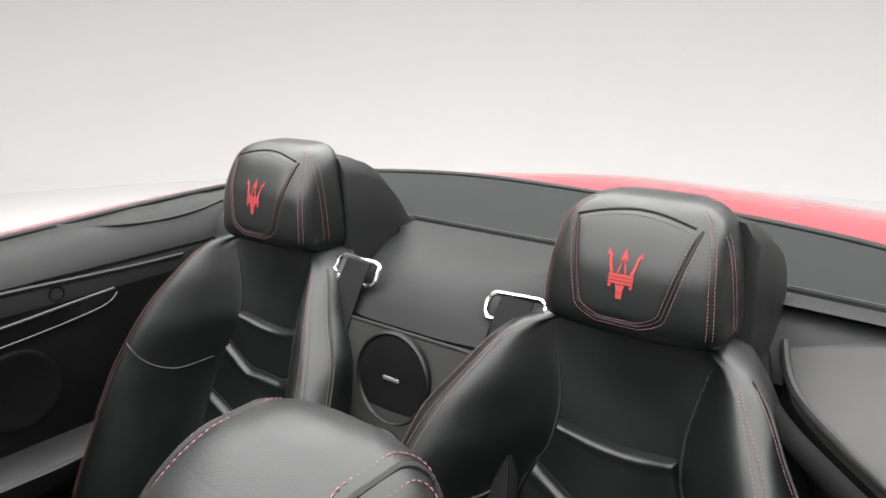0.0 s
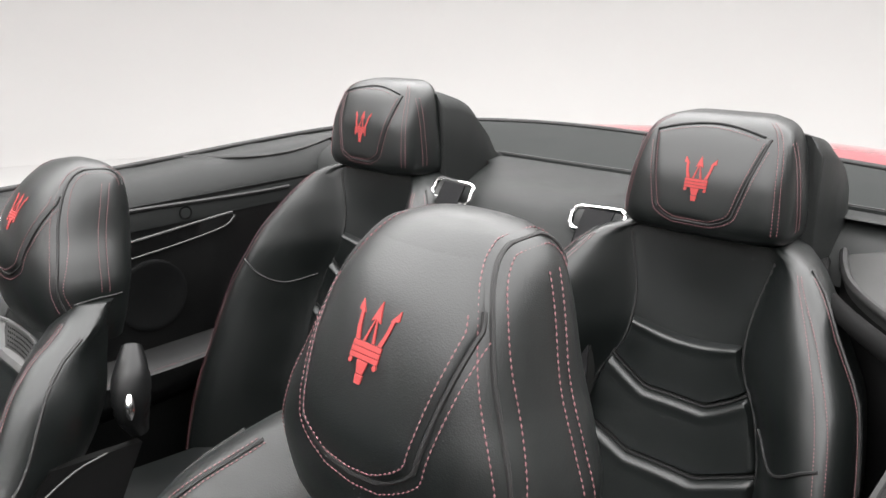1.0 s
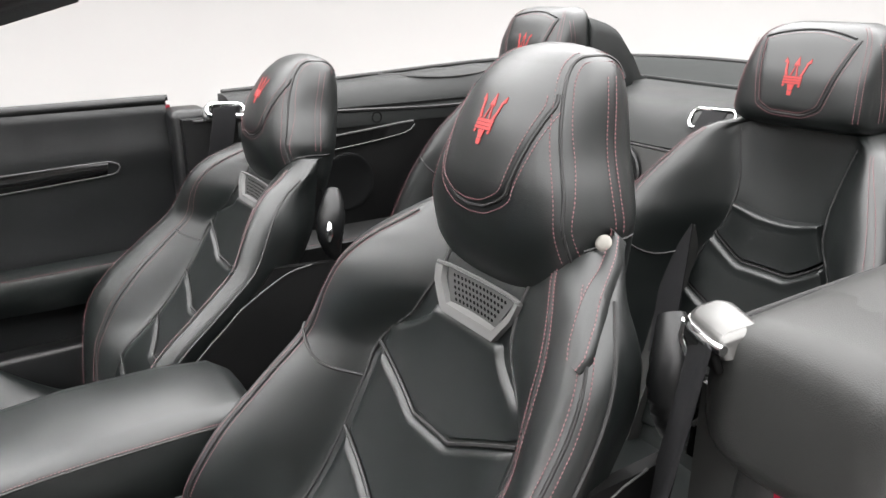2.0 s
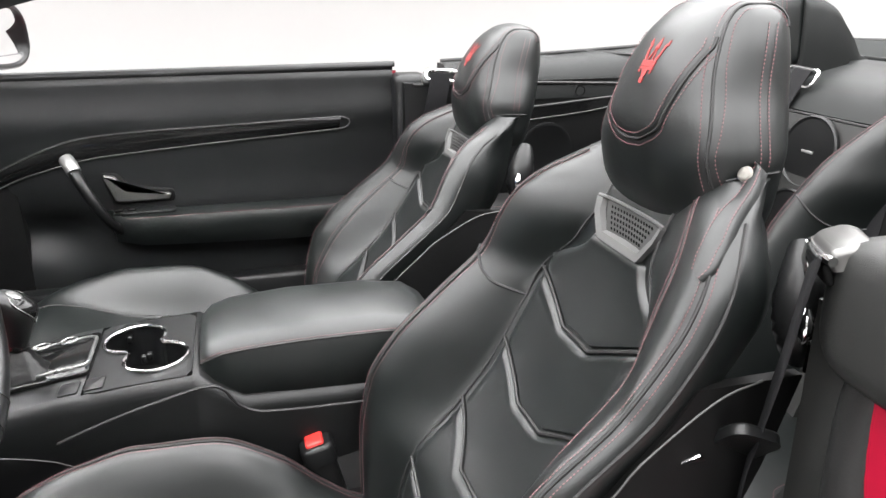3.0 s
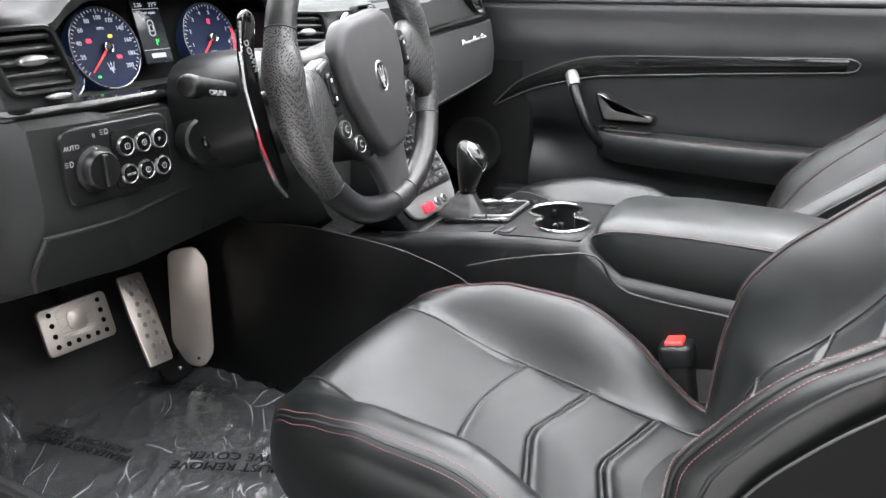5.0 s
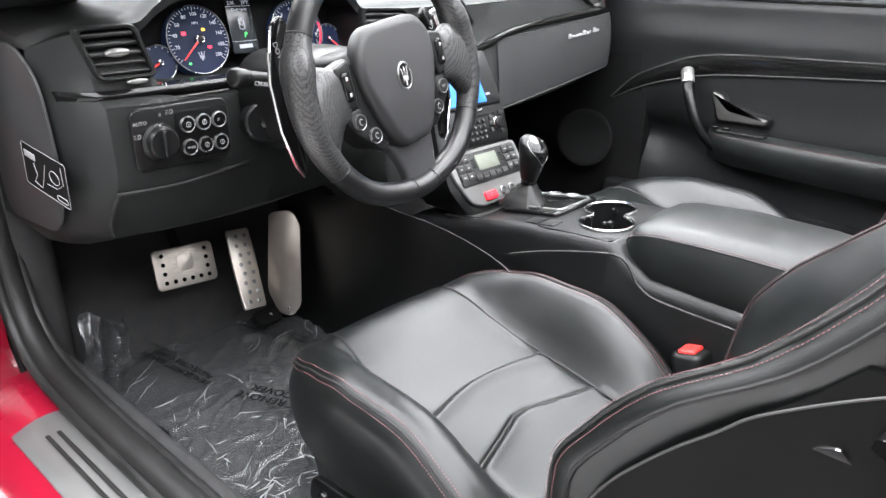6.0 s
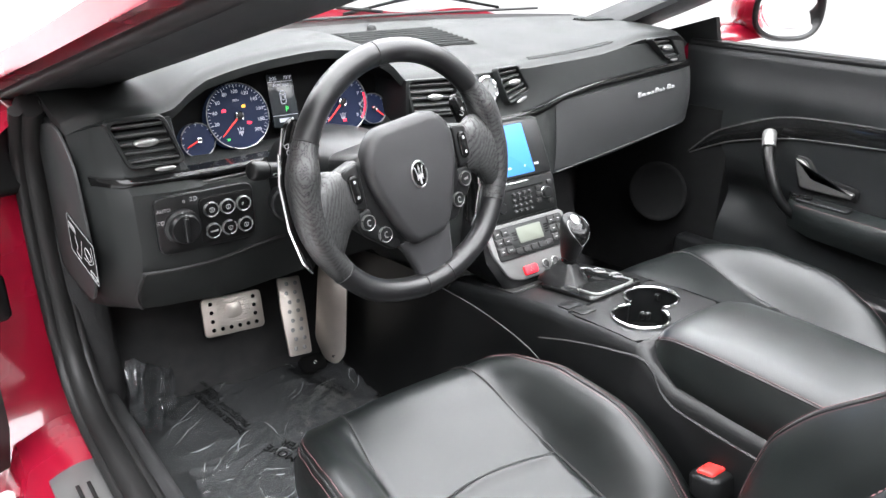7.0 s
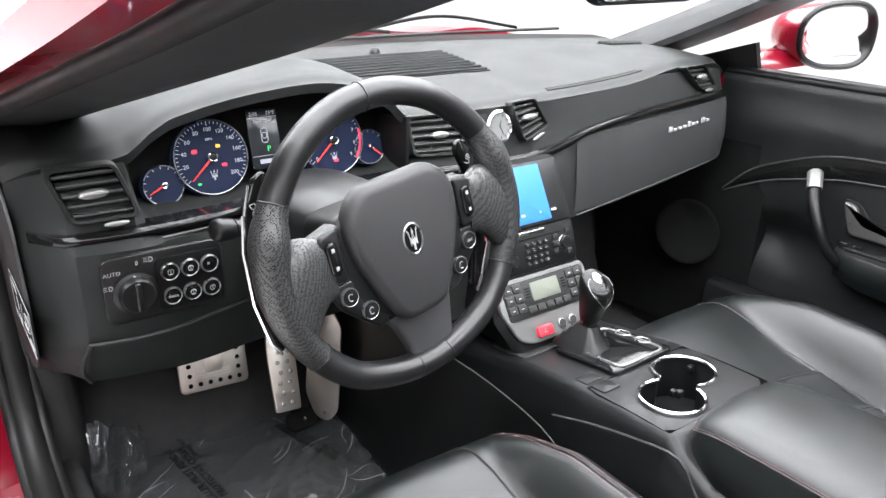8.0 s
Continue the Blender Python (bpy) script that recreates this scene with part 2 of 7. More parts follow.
def box(geo, lo, hi, bevel=0.004, m=None):
    sx, sy, sz = (hi[i] - lo[i] for i in range(3))
    bevel = min(bevel, sx * 0.45, sy * 0.45, sz * 0.45)
    c = Matrix.Translation(((lo[0] + hi[0]) / 2, (lo[1] + hi[1]) / 2, lo[2]))
    mm = (m @ c) if m is not None else c
    n = len(rounded(1, 1, 0.1, 4))
    o = rounded(sx, sy, bevel, 4)
    loops = []
    for z, d in ((0, bevel), (bevel * 0.3, bevel * 0.3), (bevel, 0), (sz - bevel, 0), (sz - bevel * 0.3, bevel * 0.3), (sz, bevel)):
        k = [(x * (sx / 2 - d) / (sx / 2), y * (sy / 2 - d) / (sy / 2), z) for x, y in o]
        loops.append([tuple(mm @ Vector(p)) for p in k])
    return rings(geo, loops)


def lathe(geo, profile, m, n=32):
    """profile: (radius, height) pairs turned about the z axis of the pose m."""
    loops = [[tuple(m @ Vector((r * math.cos(2 * math.pi * k / n), r * math.sin(2 * math.pi * k / n), z))) for k in range(n)] for r, z in profile]
    return rings(geo, loops)


def stitches(geo, points, pitch=0.0040, length=0.0034, r=0.00068):
    """A row of short threads along a curve."""
    p = [Vector(q) for q in points]
    total = sum((b - a).length for a, b in zip(p, p[1:]))
    n = max(2, int(total / pitch))
    e = spread(p, n + 1) if len(p) > 2 else [p[0].lerp(p[1], i / n) for i in range(n + 1)]
    for a, b in zip(e, e[1:]):
        c, d = (a + b) / 2, (b - a).normalized()
        s = d.orthogonal().normalized()
        t = d.cross(s)
        h = length / 2
        v = [c - d * h] + [c + r * (s * math.cos(k * math.pi / 2) + t * math.sin(k * math.pi / 2)) for k in range(4)] + [c + d * h]
        geo.add(v, [(0, 2, 1), (0, 3, 2), (0, 4, 3), (0, 1, 4), (5, 1, 2), (5, 2, 3), (5, 3, 4), (5, 4, 1)])
    return geo


def lin(a, b, n):
    return [a + (b - a) * i / (n - 1) for i in range(n)]


def lettering(name, text, size, m, mat, parent, align="CENTER", depth=0.0003, label=""):
    """Flat writing at a pose, as a mesh."""
    cu = bpy.data.curves.new(name, "FONT")
    cu.body, cu.size, cu.align_x, cu.align_y, cu.extrude, cu.resolution_u = text, size, align, "CENTER", depth, 2
    tmp = bpy.data.objects.new(name, cu)
    scene.collection.objects.link(tmp)
    bpy.context.view_layer.update()
    me = bpy.data.meshes.new_from_object(tmp.evaluated_get(bpy.context.evaluated_depsgraph_get()))
    bpy.data.objects.remove(tmp)
    me.transform(m)
    me.materials.clear()
    me.materials.append(mat)
    ob = new(name, me)
    if parent is not None:
        ob.parent = parent
        if parent.type == "EMPTY":
            ob.matrix_parent_inverse = parent.matrix_basis.inverted()
    if label:
        ob["label"] = label
    return ob


# ---- studio ----
tagged(link("floor", lathe(Geo(), [(6.84, -.3), (6.84, 0), (.01, 0.0), (.01, -.3)], Matrix.Translation((0, 0.4, 0)), 72), WHITE_DIMMED, None), "white seamless photo studio floor", "room", kind="structure")
cove = [(9.6, -.3), (6.85, -.3), (6.85, .0)] + [(6.85 + 2.6 * math.sin(radians(a)), 2.6 - 2.6 * math.cos(radians(a))) for a in range(3, 91, 3)] + [(9.45, 5.2), (9.6, 5.2), (9.6, -.3)]
tagged(link("wall_round", lathe(Geo(), cove, Matrix.Translation((0, 0.4, 0)), 96), WHITE, None, smooth=60), "plain white curved studio backdrop wall", "room", kind="structure")
tagged(link("ceiling", lathe(Geo(), [(9.6, 5.2), (9.6, 5.4), (.01, 5.4), (.01, 5.2)], Matrix.Translation((0, 0.4, 0)), 72), WHITE, None), "white studio ceiling above the lamps", "room", kind="structure")


# ---- seats ----
def trident_shapes():
    """A plain three-pronged sign, 1 high, as outlines about its middle."""
    out = [[(-0.065, -0.5), (0.065, -0.5), (0.085, -0.385), (-0.085, -0.385)], [(-0.07, -0.37), (0.07, -0.37), (0.12, -0.215), (-0.12, -0.215)]]
    for k in range(3):
        z = -0.20 + 0.07 * k
        w = 0.31
        out.append([(-w, z), (w, z), (w, z + 0.056), (-w, z + 0.056)])
    out.append([(-0.105, 0.25), (0.0, 0.30), (0.105, 0.25), (0.0, 0.5)])
    for s in (-1, 1):
        out.append([(s * (0.27 + 0.045 * math.cos(a)), -0.245 + 0.04 * math.sin(a)) for a in lin(0, 5.2, 6)])
        out.append([(s * 0.20, 0.012), (s * 0.285, 0.012), (s * 0.335, 0.14), (s * 0.375, 0.33), (s * 0.315, 0.33), (s * 0.27, 0.15)])
        out.append([(s * 0.285, 0.315), (s * 0.445, 0.34), (s * 0.425, 0.46)])
        out.append([(s * 0.125, 0.012), (s * 0.075, 0.012), (s * 0.004, 0.29), (s * 0.026, 0.29)])
    return out


def laid_sign(surface, centre, size, width=0.86, lift=0.0010):
    """The sign as thin raised thread on surface(p, z)."""
    g = Geo()
    for shape in trident_shapes():
        pts = []
        n = len(shape)
        for i in range(n):
            a, b = shape[i], shape[(i + 1) % n]
            for k in range(4):
                pts.append((a[0] + (b[0] - a[0]) * k / 4, a[1] + (b[1] - a[1]) * k / 4))
        top = [surface(centre[0] + x * size * width, centre[1] + z * size, lift) for x, z in pts]
        bot = [surface(centre[0] + x * size * width, centre[1] + z * size, -0.001) for x, z in pts]
        m = len(pts)
        g.add(top + bot, [tuple(range(m))] + [(i, i + m, (i + 1) % m + m, (i + 1) % m) for i in range(m)])
    return g


def curve_on(surface, pts, n, lift=0.001):
    flat = spread([(a, b, 0) for a, b in pts], n)
    return [surface(q.x, q.y, lift) for q in flat]


def front_seat(cx, dy, dz, lean, out, label, strap, switches, reach=1.0):
    seat = thing("car_seat", (cx, 0.45 + dy, 0.28), label, "car seat", "front seats")
    hinge = Vector((0, 0.27, 0.45))
    ca, sa = math.cos(radians(lean)), math.sin(radians(lean))

    def B(p, y, z):
        """A point of the backrest, leaned about its hinge."""
        yy, zz = y - hinge.y, z - hinge.z
        return (cx + p, hinge.y + yy * ca - zz * sa + dy, hinge.z + yy * sa + zz * ca + dz)

    def C(p, y, z):
        return (cx + p, .20 + (y - .20) * reach + dy, z + dz + (reach - 1) * .10)

    # backrest
    yc = smooth_interp([.40, .45, .535, .60, .66, .75, .83, .90, .95], [.285, .272, .245, .185, .138, .088, .048, .018, -.012])
    ye = smooth_interp([.40, .43, .52, .61, .67, .745, .80, .85, .88, .91, .93, .955, .975], [.305, .308, .305, .292, .258, .184, .130, .108, .092, .062, .028, -.008, -.034])
    wo = smooth_interp([.40, .5, .6, .7, .8, .87, .90, .92, .94, .955, .975], [.20, .222, .232, .228, .214, .201, .186, .170, .150, .130, .118])

    yo = smooth_interp([.40, .43, .52, .61, .67, .72, .78, .83, .89, .93, .955, .975], [.305, .308, .305, .300, .265, .222, .142, .098, .056, .024, -.008, -.034])

    def wi(z):
        return 0.128 - 0.062 * smoothstep(.785, .875, z)

    def yb(p, z):
        a, w, e = abs(p), wi(z), wo(z)
        base = yc(z) - 0.012 * (1 - min(1, a / w) ** 2) * smoothstep(.95, .8, z)
        if a <= w:
            return base
        s = min(1.0, (a - w) / (e - w))
        rise = 1 - (1 - min(1.0, s / 0.90)) ** 1.4
        drop = (0.018 - 0.010 * smoothstep(.84, .94, z)) * max(0.0, (s - 0.82) / 0.18) ** 2
        edge = yo(z) if p * out > 0 else ye(z)
        return base + (edge - yc(z)) * rise - drop + 0.003 * math.sin(math.pi * min(1, s))

    def back_at(p, z, lift=0.0):
        return B(p, yb(p, z) + lift, z)

    loops = []
    zs = lin(.40, .952, 60) + [.955, .957, .958]
    for z in zs:
        e = wo(z)
        front = [B(p, yb(p, z), z) for p in [e * q for q in lin(-1, 1, 45)]]
        yl, yr = yb(-e, z), yb(e, z)
        th = 0.10 - 0.050 * smoothstep(.83, .96, z)
        yk = min(yc(z) - 0.085 + 0.045 * smoothstep(.90, .975, z), min(yl, yr) - th * 0.8)
        right = [B(e + 0.004, yr - 0.010, z), B(e + 0.004, yr - 0.020, z), B(e - 0.006, yr - max(th * 0.65, 0.022), z), B(e - 0.03, yr - max(th * 0.95, 0.026), z)]
        left = [B(-e - 0.004, yl - 0.010, z), B(-e - 0.004, yl - 0.020, z), B(-e + 0.006, yl - max(th * 0.65, 0.022), z), B(-e + 0.03, yl - max(th * 0.95, 0.026), z)][::-1]
        back = [B(p, y, z) for p, y in ((e - 0.055, (yk + yr - th) / 2), (0.06, yk), (0, yk), (-0.06, yk), (-e + 0.055, (yk + yl - th) / 2))]
        loops.append(front + right + back + left)
    part("backrest", rings(Geo(), loops), LEATHER, seat)

    # quilted panels between the bolsters
    def chev(p, z0):
        return z0 + 0.047 * max(0.0, (abs(p) - 0.033) / 0.1)

    edges = [lambda p: 0.425, lambda p: chev(p, .49), lambda p: chev(p, .57), lambda p: chev(p, .652), lambda p: chev(p, .748), lambda p: .858]
    for i in range(5):
        lo, hi = edges[i], edges[i + 1]

        def pad(u, v, lo=lo, hi=hi, narrow=0.066 if i == 4 else 0.0):
            p = (0.129 - narrow * smoothstep(0.25, 1.0, v)) * u
            a, b = lo(p), hi(p)
            z = a + 0.003 + (b - a - 0.006) * v
            w = 1 - v
            lip = min(1.0, w / 0.05) ** 0.5 * (1 - 0.22 * smoothstep(0.1, 0.9, w)) * min(1, v / 0.03) ** 0.5
            side = smoothstep(0, 0.16, 1 - abs(u))
            ridge = 0.0008 * math.exp(-((w - 0.07) / 0.05) ** 2)
            return back_at(p, z, (0.0085 * lip + ridge) * side - 0.002)
        part("back_panel", slab(Geo(), pad, [-1, -.98, -.95] + lin(-.92, .92, 33) + [.95, .98, 1], [0, .01, .03] + lin(.07, .67, 8) + [.75, .81, .86, .90, .93, .96, .98, 1], (0, -0.02, 0)), LEATHER, seat)
        if i < 4:
            part("groove", tube(Geo(), [back_at(0.128 * q, hi(0.128 * q) - 0.0005, 0.0035) for q in lin(-.99, .99, 31)], 0.0024, 6), SEAM, seat)

    # seams of the bolsters
    for s in (-1, 1):
        seam = Geo()
        crease = curve_on(back_at, [(s * wi(z) * 1.01, z) for z in lin(.44, .93, 12)], 40, 0.0005)
        tube(seam, crease, 0.0022, 6)
        tube(seam, curve_on(back_at, [(s * (wi(.752) + .002), .752), (s * .150, .760), (s * .165, .768)] if s == (out or 1) else [(s * (wi(.752) + .002), .752), (s * .165, .765), (s * .195, .79), (s * .204, .80)], 16, 0.001), 0.0022, 6)
        part("seam", seam, SEAM, seat)
        th = Geo()
        for k in ((0.0115, 0.0025, 0.060, 0.051) if s == (out or 1) else (0.026, 0.017)):
            line = [(s * (wo(z) - k), z) for z in lin(.44, .94, 18)]
            stitches(th, curve_on(back_at, line, 60, 0.0012))
        part("stitching", th, STITCH, seat, "dull red double stitching")
        welt = Geo()
        tube(welt, curve_on(back_at, [(s * (wo(z) - (.007 if s == (out or 1) else .0215)), z) for z in lin(.44, .94, 18)], 50, 0.0002), 0.0018, 6)
        tube(welt, [B(s * (wo(z) + 0.0045), yb(s * wo(z), z) - 0.013, z) for z in lin(.44, .93, 30)], 0.0022, 6)
        if s == (out or 1):
            tube(welt, curve_on(back_at, [(s * (wo(z) - .0555), z) for z in lin(.44, .94, 18)], 50, 0.0002), 0.0014, 6)
        part("piping", welt, SEAM, seat)

    # headrest grown out of the backrest
    hw = smooth_interp([.90, .93, .97, 1.0, 1.035, 1.09, 1.108, 1.119, 1.125], [.112, .119, .119, .109, .092, .073, .062, .045, .018])
    hf = smooth_interp([.90, .93, .97, 1.0, 1.036, 1.08, 1.105, 1.119, 1.125], [.012, .026, .034, .033, .024, .001, -.020, -.040, -.058])
    hb = smooth_interp([.90, .97, 1.06, 1.10, 1.119, 1.125], [-.090, -.106, -.118, -.114, -.098, -.078])

    def yh(p, z):
        q = min(1.0, abs(p) / max(hw(z), 1e-4))
        mid = (hf(z) + hb(z)) / 2
        return mid + (hf(z) - mid) * (1 - q ** 2.7) ** (1 / 2.7)

    def head_at(p, z, lift=0.0):
        return B(p, yh(p, z) + lift, z)

    loops = []
    for z in lin(.90, 1.10, 24) + [1.105, 1.11, 1.114, 1.118, 1.121, 1.1235, 1.125]:
        w, f, b = hw(z), hf(z), hb(z)
        mid, hy = (f + b) / 2, (f - b) / 2
        lp = []
        for k in range(56):
            a = 2 * math.pi * k / 56
            c, s = math.cos(a), math.sin(a)
            lp.append(B(math.copysign(abs(c) ** (2 / 2.7), c) * w, mid + math.copysign(abs(s) ** (2 / 2.7), s) * hy, z))
        loops.append(lp)
    head = part("headrest", rings(Geo(), loops), LEATHER, seat)

    ridge_p = smooth_interp([.945, 1.0, 1.035, 1.05, 1.085, 1.10, 1.115, 1.125], [.110, .098, .083, .077, .064, .057, .050, .046])

    def patch_half(z):
        q = (z - .984) / .1
        half = (.047 + .018 * q) * min(1.0, (q + .02) / .17) ** .35
        return min(half, ridge_p(z) - .003, hw(z) * .9)

    def patch(u, v):
        z = .984 + (1.1215 - .984) * v
        edge = min(1.0, (1 - abs(u)) / 0.07) ** 0.5 * min(1, v / 0.06) ** 0.5 * smoothstep(0, .25, 1 - v)
        return head_at(patch_half(z) * u, z - 0.004 * (1 - abs(u)) * (1 - v), 0.004 * edge - 0.001)
    us, vs = [-1, -.985, -.96] + lin(-.9, .9, 21) + [.96, .985, 1], [0, .015, .04, .08] + lin(.12, 1, 22)
    part("headrest_patch", slab(Geo(), patch, us, vs, (0, -0.01, 0)), LEATHER, head)
    flat = [(-patch_half(z), z) for z in lin(1.086, .986, 22)] + [(patch_half(.985) * u, .9835 - .003 * (1 - abs(u))) for u in lin(-.85, .85, 12)] + [(patch_half(z), z) for z in lin(.986, 1.086, 22)]
    part("seam", tube(Geo(), [head_at(p, z, .0006) for p, z in flat], 0.0018, 6), SEAM, head)
    th = Geo()
    for k, lift in ((0.91, .0042), (1.10, .0012)):
        row = [(p * k, 1.05 + (z - 1.05) * (k if z < 1.05 else 1)) for p, z in flat]
        stitches(th, [head_at(math.copysign(min(abs(p), ridge_p(z) + .001), p), z, lift) for p, z in row])
    for s in (-1, 1):
        def over_top(off, lift, s=s):
            """A line up the front of the headrest, over its top and a little down the back."""
            zs_ = [z for z in lin(.945, 1.10, 30) + lin(1.103, 1.1245, 16) if ridge_p(z) + off < hw(z) * .998]
            up = [head_at(s * (ridge_p(z) + off), z, lift) for z in zs_]
            down = [B(s * (ridge_p(z) + off), hf(z) + hb(z) - yh(ridge_p(z) + off, z) - lift, z) for z in zs_[:27:-1]]
            return up + down
        for k in (-.0055, .0055):
            stitches(th, over_top(k, .0012))
        part("seam", tube(Geo(), over_top(0, .0002), 0.0018, 6), SEAM, head)
        for dy_ in (-.004, -.014):
            stitches(th, [B(s * (hw(z) + .0006), (hf(z) + hb(z)) / 2 + dy_, z) for z in lin(.968, 1.10, 24)])
        base_seam = []
        for a_ in lin(18, -22, 14):
            z = .962 - .016 * max(0, a_) / 62
            c_, d_ = math.cos(radians(a_)) ** (2 / 2.7), math.copysign(abs(math.sin(radians(a_))) ** (2 / 2.7), a_)
            base_seam.append(B(s * (hw(z) * c_ + .0006), (hf(z) + hb(z)) / 2 + (hf(z) - hb(z)) / 2 * d_ + .0004, z))
        part("seam", tube(Geo(), base_seam, 0.0012, 6), SEAM, head)
    part("stitching", th, STITCH, head, "dull red double stitching")

    def patch_at(p, z, lift=0.0):
        return head_at(p, z, lift + 0.003)
    part("emblem", laid_sign(patch_at, (0.0, 1.060), 0.045), EMBROIDERY, head, "red embroidered three-pronged sign")

    # silver belt slot with its mesh
    g = Geo()
    outer = [(-.071, .897), (-.067, .880), (-.046, .852), (.046, .852), (.067, .880), (.071, .897)]
    inner = [(-.060, .897), (-.056, .884), (-.039, .864), (.039, .864), (.056, .884), (.060, .897)]
    n = 6
    verts, faces = [], []
    for (a, b), (c, d) in zip(outer, inner):
        verts += [back_at(a, b, 0.001), back_at(a * .85 + c * .15, b * .85 + d * .15, 0.0075), back_at(c * .85 + a * .15, d * .85 + b * .15, 0.0065), back_at(c, d, -0.002)]
    for i in range(n - 1):
        for k in range(3):
            faces.append((i * 4 + k, i * 4 + k + 1, i * 4 + k + 5, i * 4 + k + 4))
    faces += [(0, 1, 2, 3), (20, 23, 22, 21)]
    bez = part("slot_bezel", g.add(verts, faces), SILVERPAINT, seat, "satin silver slot surround", 30)
    bar = Geo()
    tube(bar, [back_at(p, .8985, 0.0045) for p in lin(-.070, .070, 9)], 0.0022, 6)
    part("bezel_bar", bar, SILVERPAINT, bez)
    g = Geo()
    slab(g, lambda u, v: back_at(0.059 * u * (0.66 + 0.34 * v), .862 + .036 * v, 0.0012), lin(-1, 1, 17), lin(0, 1, 7), (0, -0.012, 0))
    part("slot_mesh", g, EDGE, bez, "grey punched metal mesh")
    g = Geo()
    for i in range(17):
        for j in range(5):
            p, z = -.05 + .00625 * (i + 0.5 * (j % 2)), .868 + .0055 * j
            if abs(p) < 0.034 + 0.015 * (z - .868) / .025:
                c = Vector(back_at(p, z, 0.0019))
                g.add([c + Vector((0.0021 * math.cos(a), 0, 0.0021 * math.sin(a))) for a in lin(0, 2 * math.pi * 5 / 6, 6)], [(0, 1, 2, 3, 4, 5)])
    tagged(part("mesh_hole", g, DARK, bez), kind="stuff")

    # side shells with the bright edge line and the tilt lever
    for s in (-1, 1):
        def shell(u, v, s=s):
            z = .40 + .40 * v
            y = yc(z) - 0.10 + (ye(z) - yc(z) + 0.075) * u * (1 - 0.25 * v)
            return B(s * (wo(z) + 0.010 - 0.006 * v), y, z)
        sh = part("side_shell", slab(Geo(), shell, lin(0, 1, 8), lin(0, 1, 16), (-s * 0.012, 0, 0)), SHELL, seat, "black plastic shell")
        line = [shell(1.0, v) for v in lin(0.0, 0.86, 14)] + [shell(0.75, .97), shell(0.4, 1.0)]
        part("edge_line", tube(Geo(), spread(line, 40), 0.0013, 6), EDGE, sh, "thin bright edge line")
    lev = Geo()
    s = -1
    tube(lev, spread([B(s * .185, -.045, .915), B(s * .203, -.035, .885), B(s * .210, -.03, .845), B(s * .207, -.04, .81)], 14), lambda q: 0.012 + 0.012 * math.sin(math.pi * q), 10)
    lever = part("tilt_lever_housing", lev, TRIM, seat, "black housing of the tilt lever")
    lev = Geo()
    tube(lev, spread([B(s * .228, -.02, .872), B(s * .232, -.018, .857), B(s * .228, -.02, .84)], 10), lambda q: 0.003 + 0.004 * math.sin(math.pi * q), 8)
    part("tilt_lever", lev, CHROME, lever, "chrome tilt lever")

    # cushion
    zc = smooth_interp([.20, .30, .40, .48, .57, .65, .70, .735, .765, .785, .797, .80], [.43, .428, .440, .456, .474, .503, .526, .534, .523, .495, .448, .38])
    hc = smooth_interp([.20, .31, .36, .42, .50, .60, .66, .70, .74, .78], [.0, .004, .030, .074, .100, .084, .056, .032, .010, 0])
    wc = smooth_interp([.20, .40, .60, .68, .73, .765, .785, .797, .80], [.222, .236, .230, .216, .202, .182, .158, .128, .10])

    def zt(p, y):
        a, w = abs(p), wc(y)
        inn = 0.128
        z = zc(y) - 0.008 * (1 - min(1, a / inn) ** 2) * smoothstep(.66, .5, y)
        if a > inn and w > inn:
            s_ = min(1.0, (a - inn) / (w - inn))
            z += hc(y) * math.sin(math.pi / 2 * min(1, s_ / 0.66)) ** 1.2 - 0.030 * max(0, (s_ - 0.66) / 0.34) ** 2
        z -= 0.014 * smoothstep(.58, .76, y) * min(1, a / 0.2) ** 2
        return z

    def cush_at(p, y, lift=0.0):
        return C(p, y, zt(p, y) + lift)

    loops = []
    for y in lin(.20, .76, 46) + [.770, .778, .785, .791, .796, .799]:
        w = wc(y)
        top = [cush_at(w * q, y) for q in lin(-1, 1, 45)]
        ze = zt(w, y)
        low = min(ze - 0.02, .402)
        right = [C(w + .004, y, ze - .014), C(w + .004, y, max(low + .005, ze - .05)), C(w - .006, y, low)]
        left = [C(-w - .004, y, ze - .014), C(-w - .004, y, max(low + .005, ze - .05)), C(-w + .006, y, low)][::-1]
        bot = [C(w * .5, y, low), C(-w * .5, y, low)]
        loops.append(top + right + bot + left)
    cush = part("cushion", rings(Geo(), loops), LEATHER, seat)

    def arc(p):
        return .576 - 0.020 * (p / .12) ** 2

    def cchev(p, y0):
        return y0 - 0.034 * max(0, abs(p) - 0.012) / .105
    cedges = [lambda p: .262, lambda p: cchev(p, .318), lambda p: cchev(p, .402), lambda p: cchev(p, .496), arc]
    for i in range(4):
        lo, hi = cedges[i], cedges[i + 1]

        def cpad(u, v, lo=lo, hi=hi):
            p = 0.130 * u
            y = lo(p) + 0.002 + (hi(p) - lo(p) - 0.004) * v
            side = min(1.0, (1 - abs(u)) / 0.06) ** 0.5
            lip = min(1, v / .06) ** .5 * min(1, (1 - v) / .05) ** .5 * (0.6 + 0.4 * smoothstep(.3, .9, v)) + 0.35 * math.exp(-((v - 0.9) / 0.06) ** 2)
            return cush_at(p, y, 0.010 * side * lip - 0.002)
        if i < 3:
            part("groove", tube(Geo(), [cush_at(0.128 * q, hi(0.128 * q), 0.003) for q in lin(-.99, .99, 25)], 0.0024, 6), SEAM, cush)
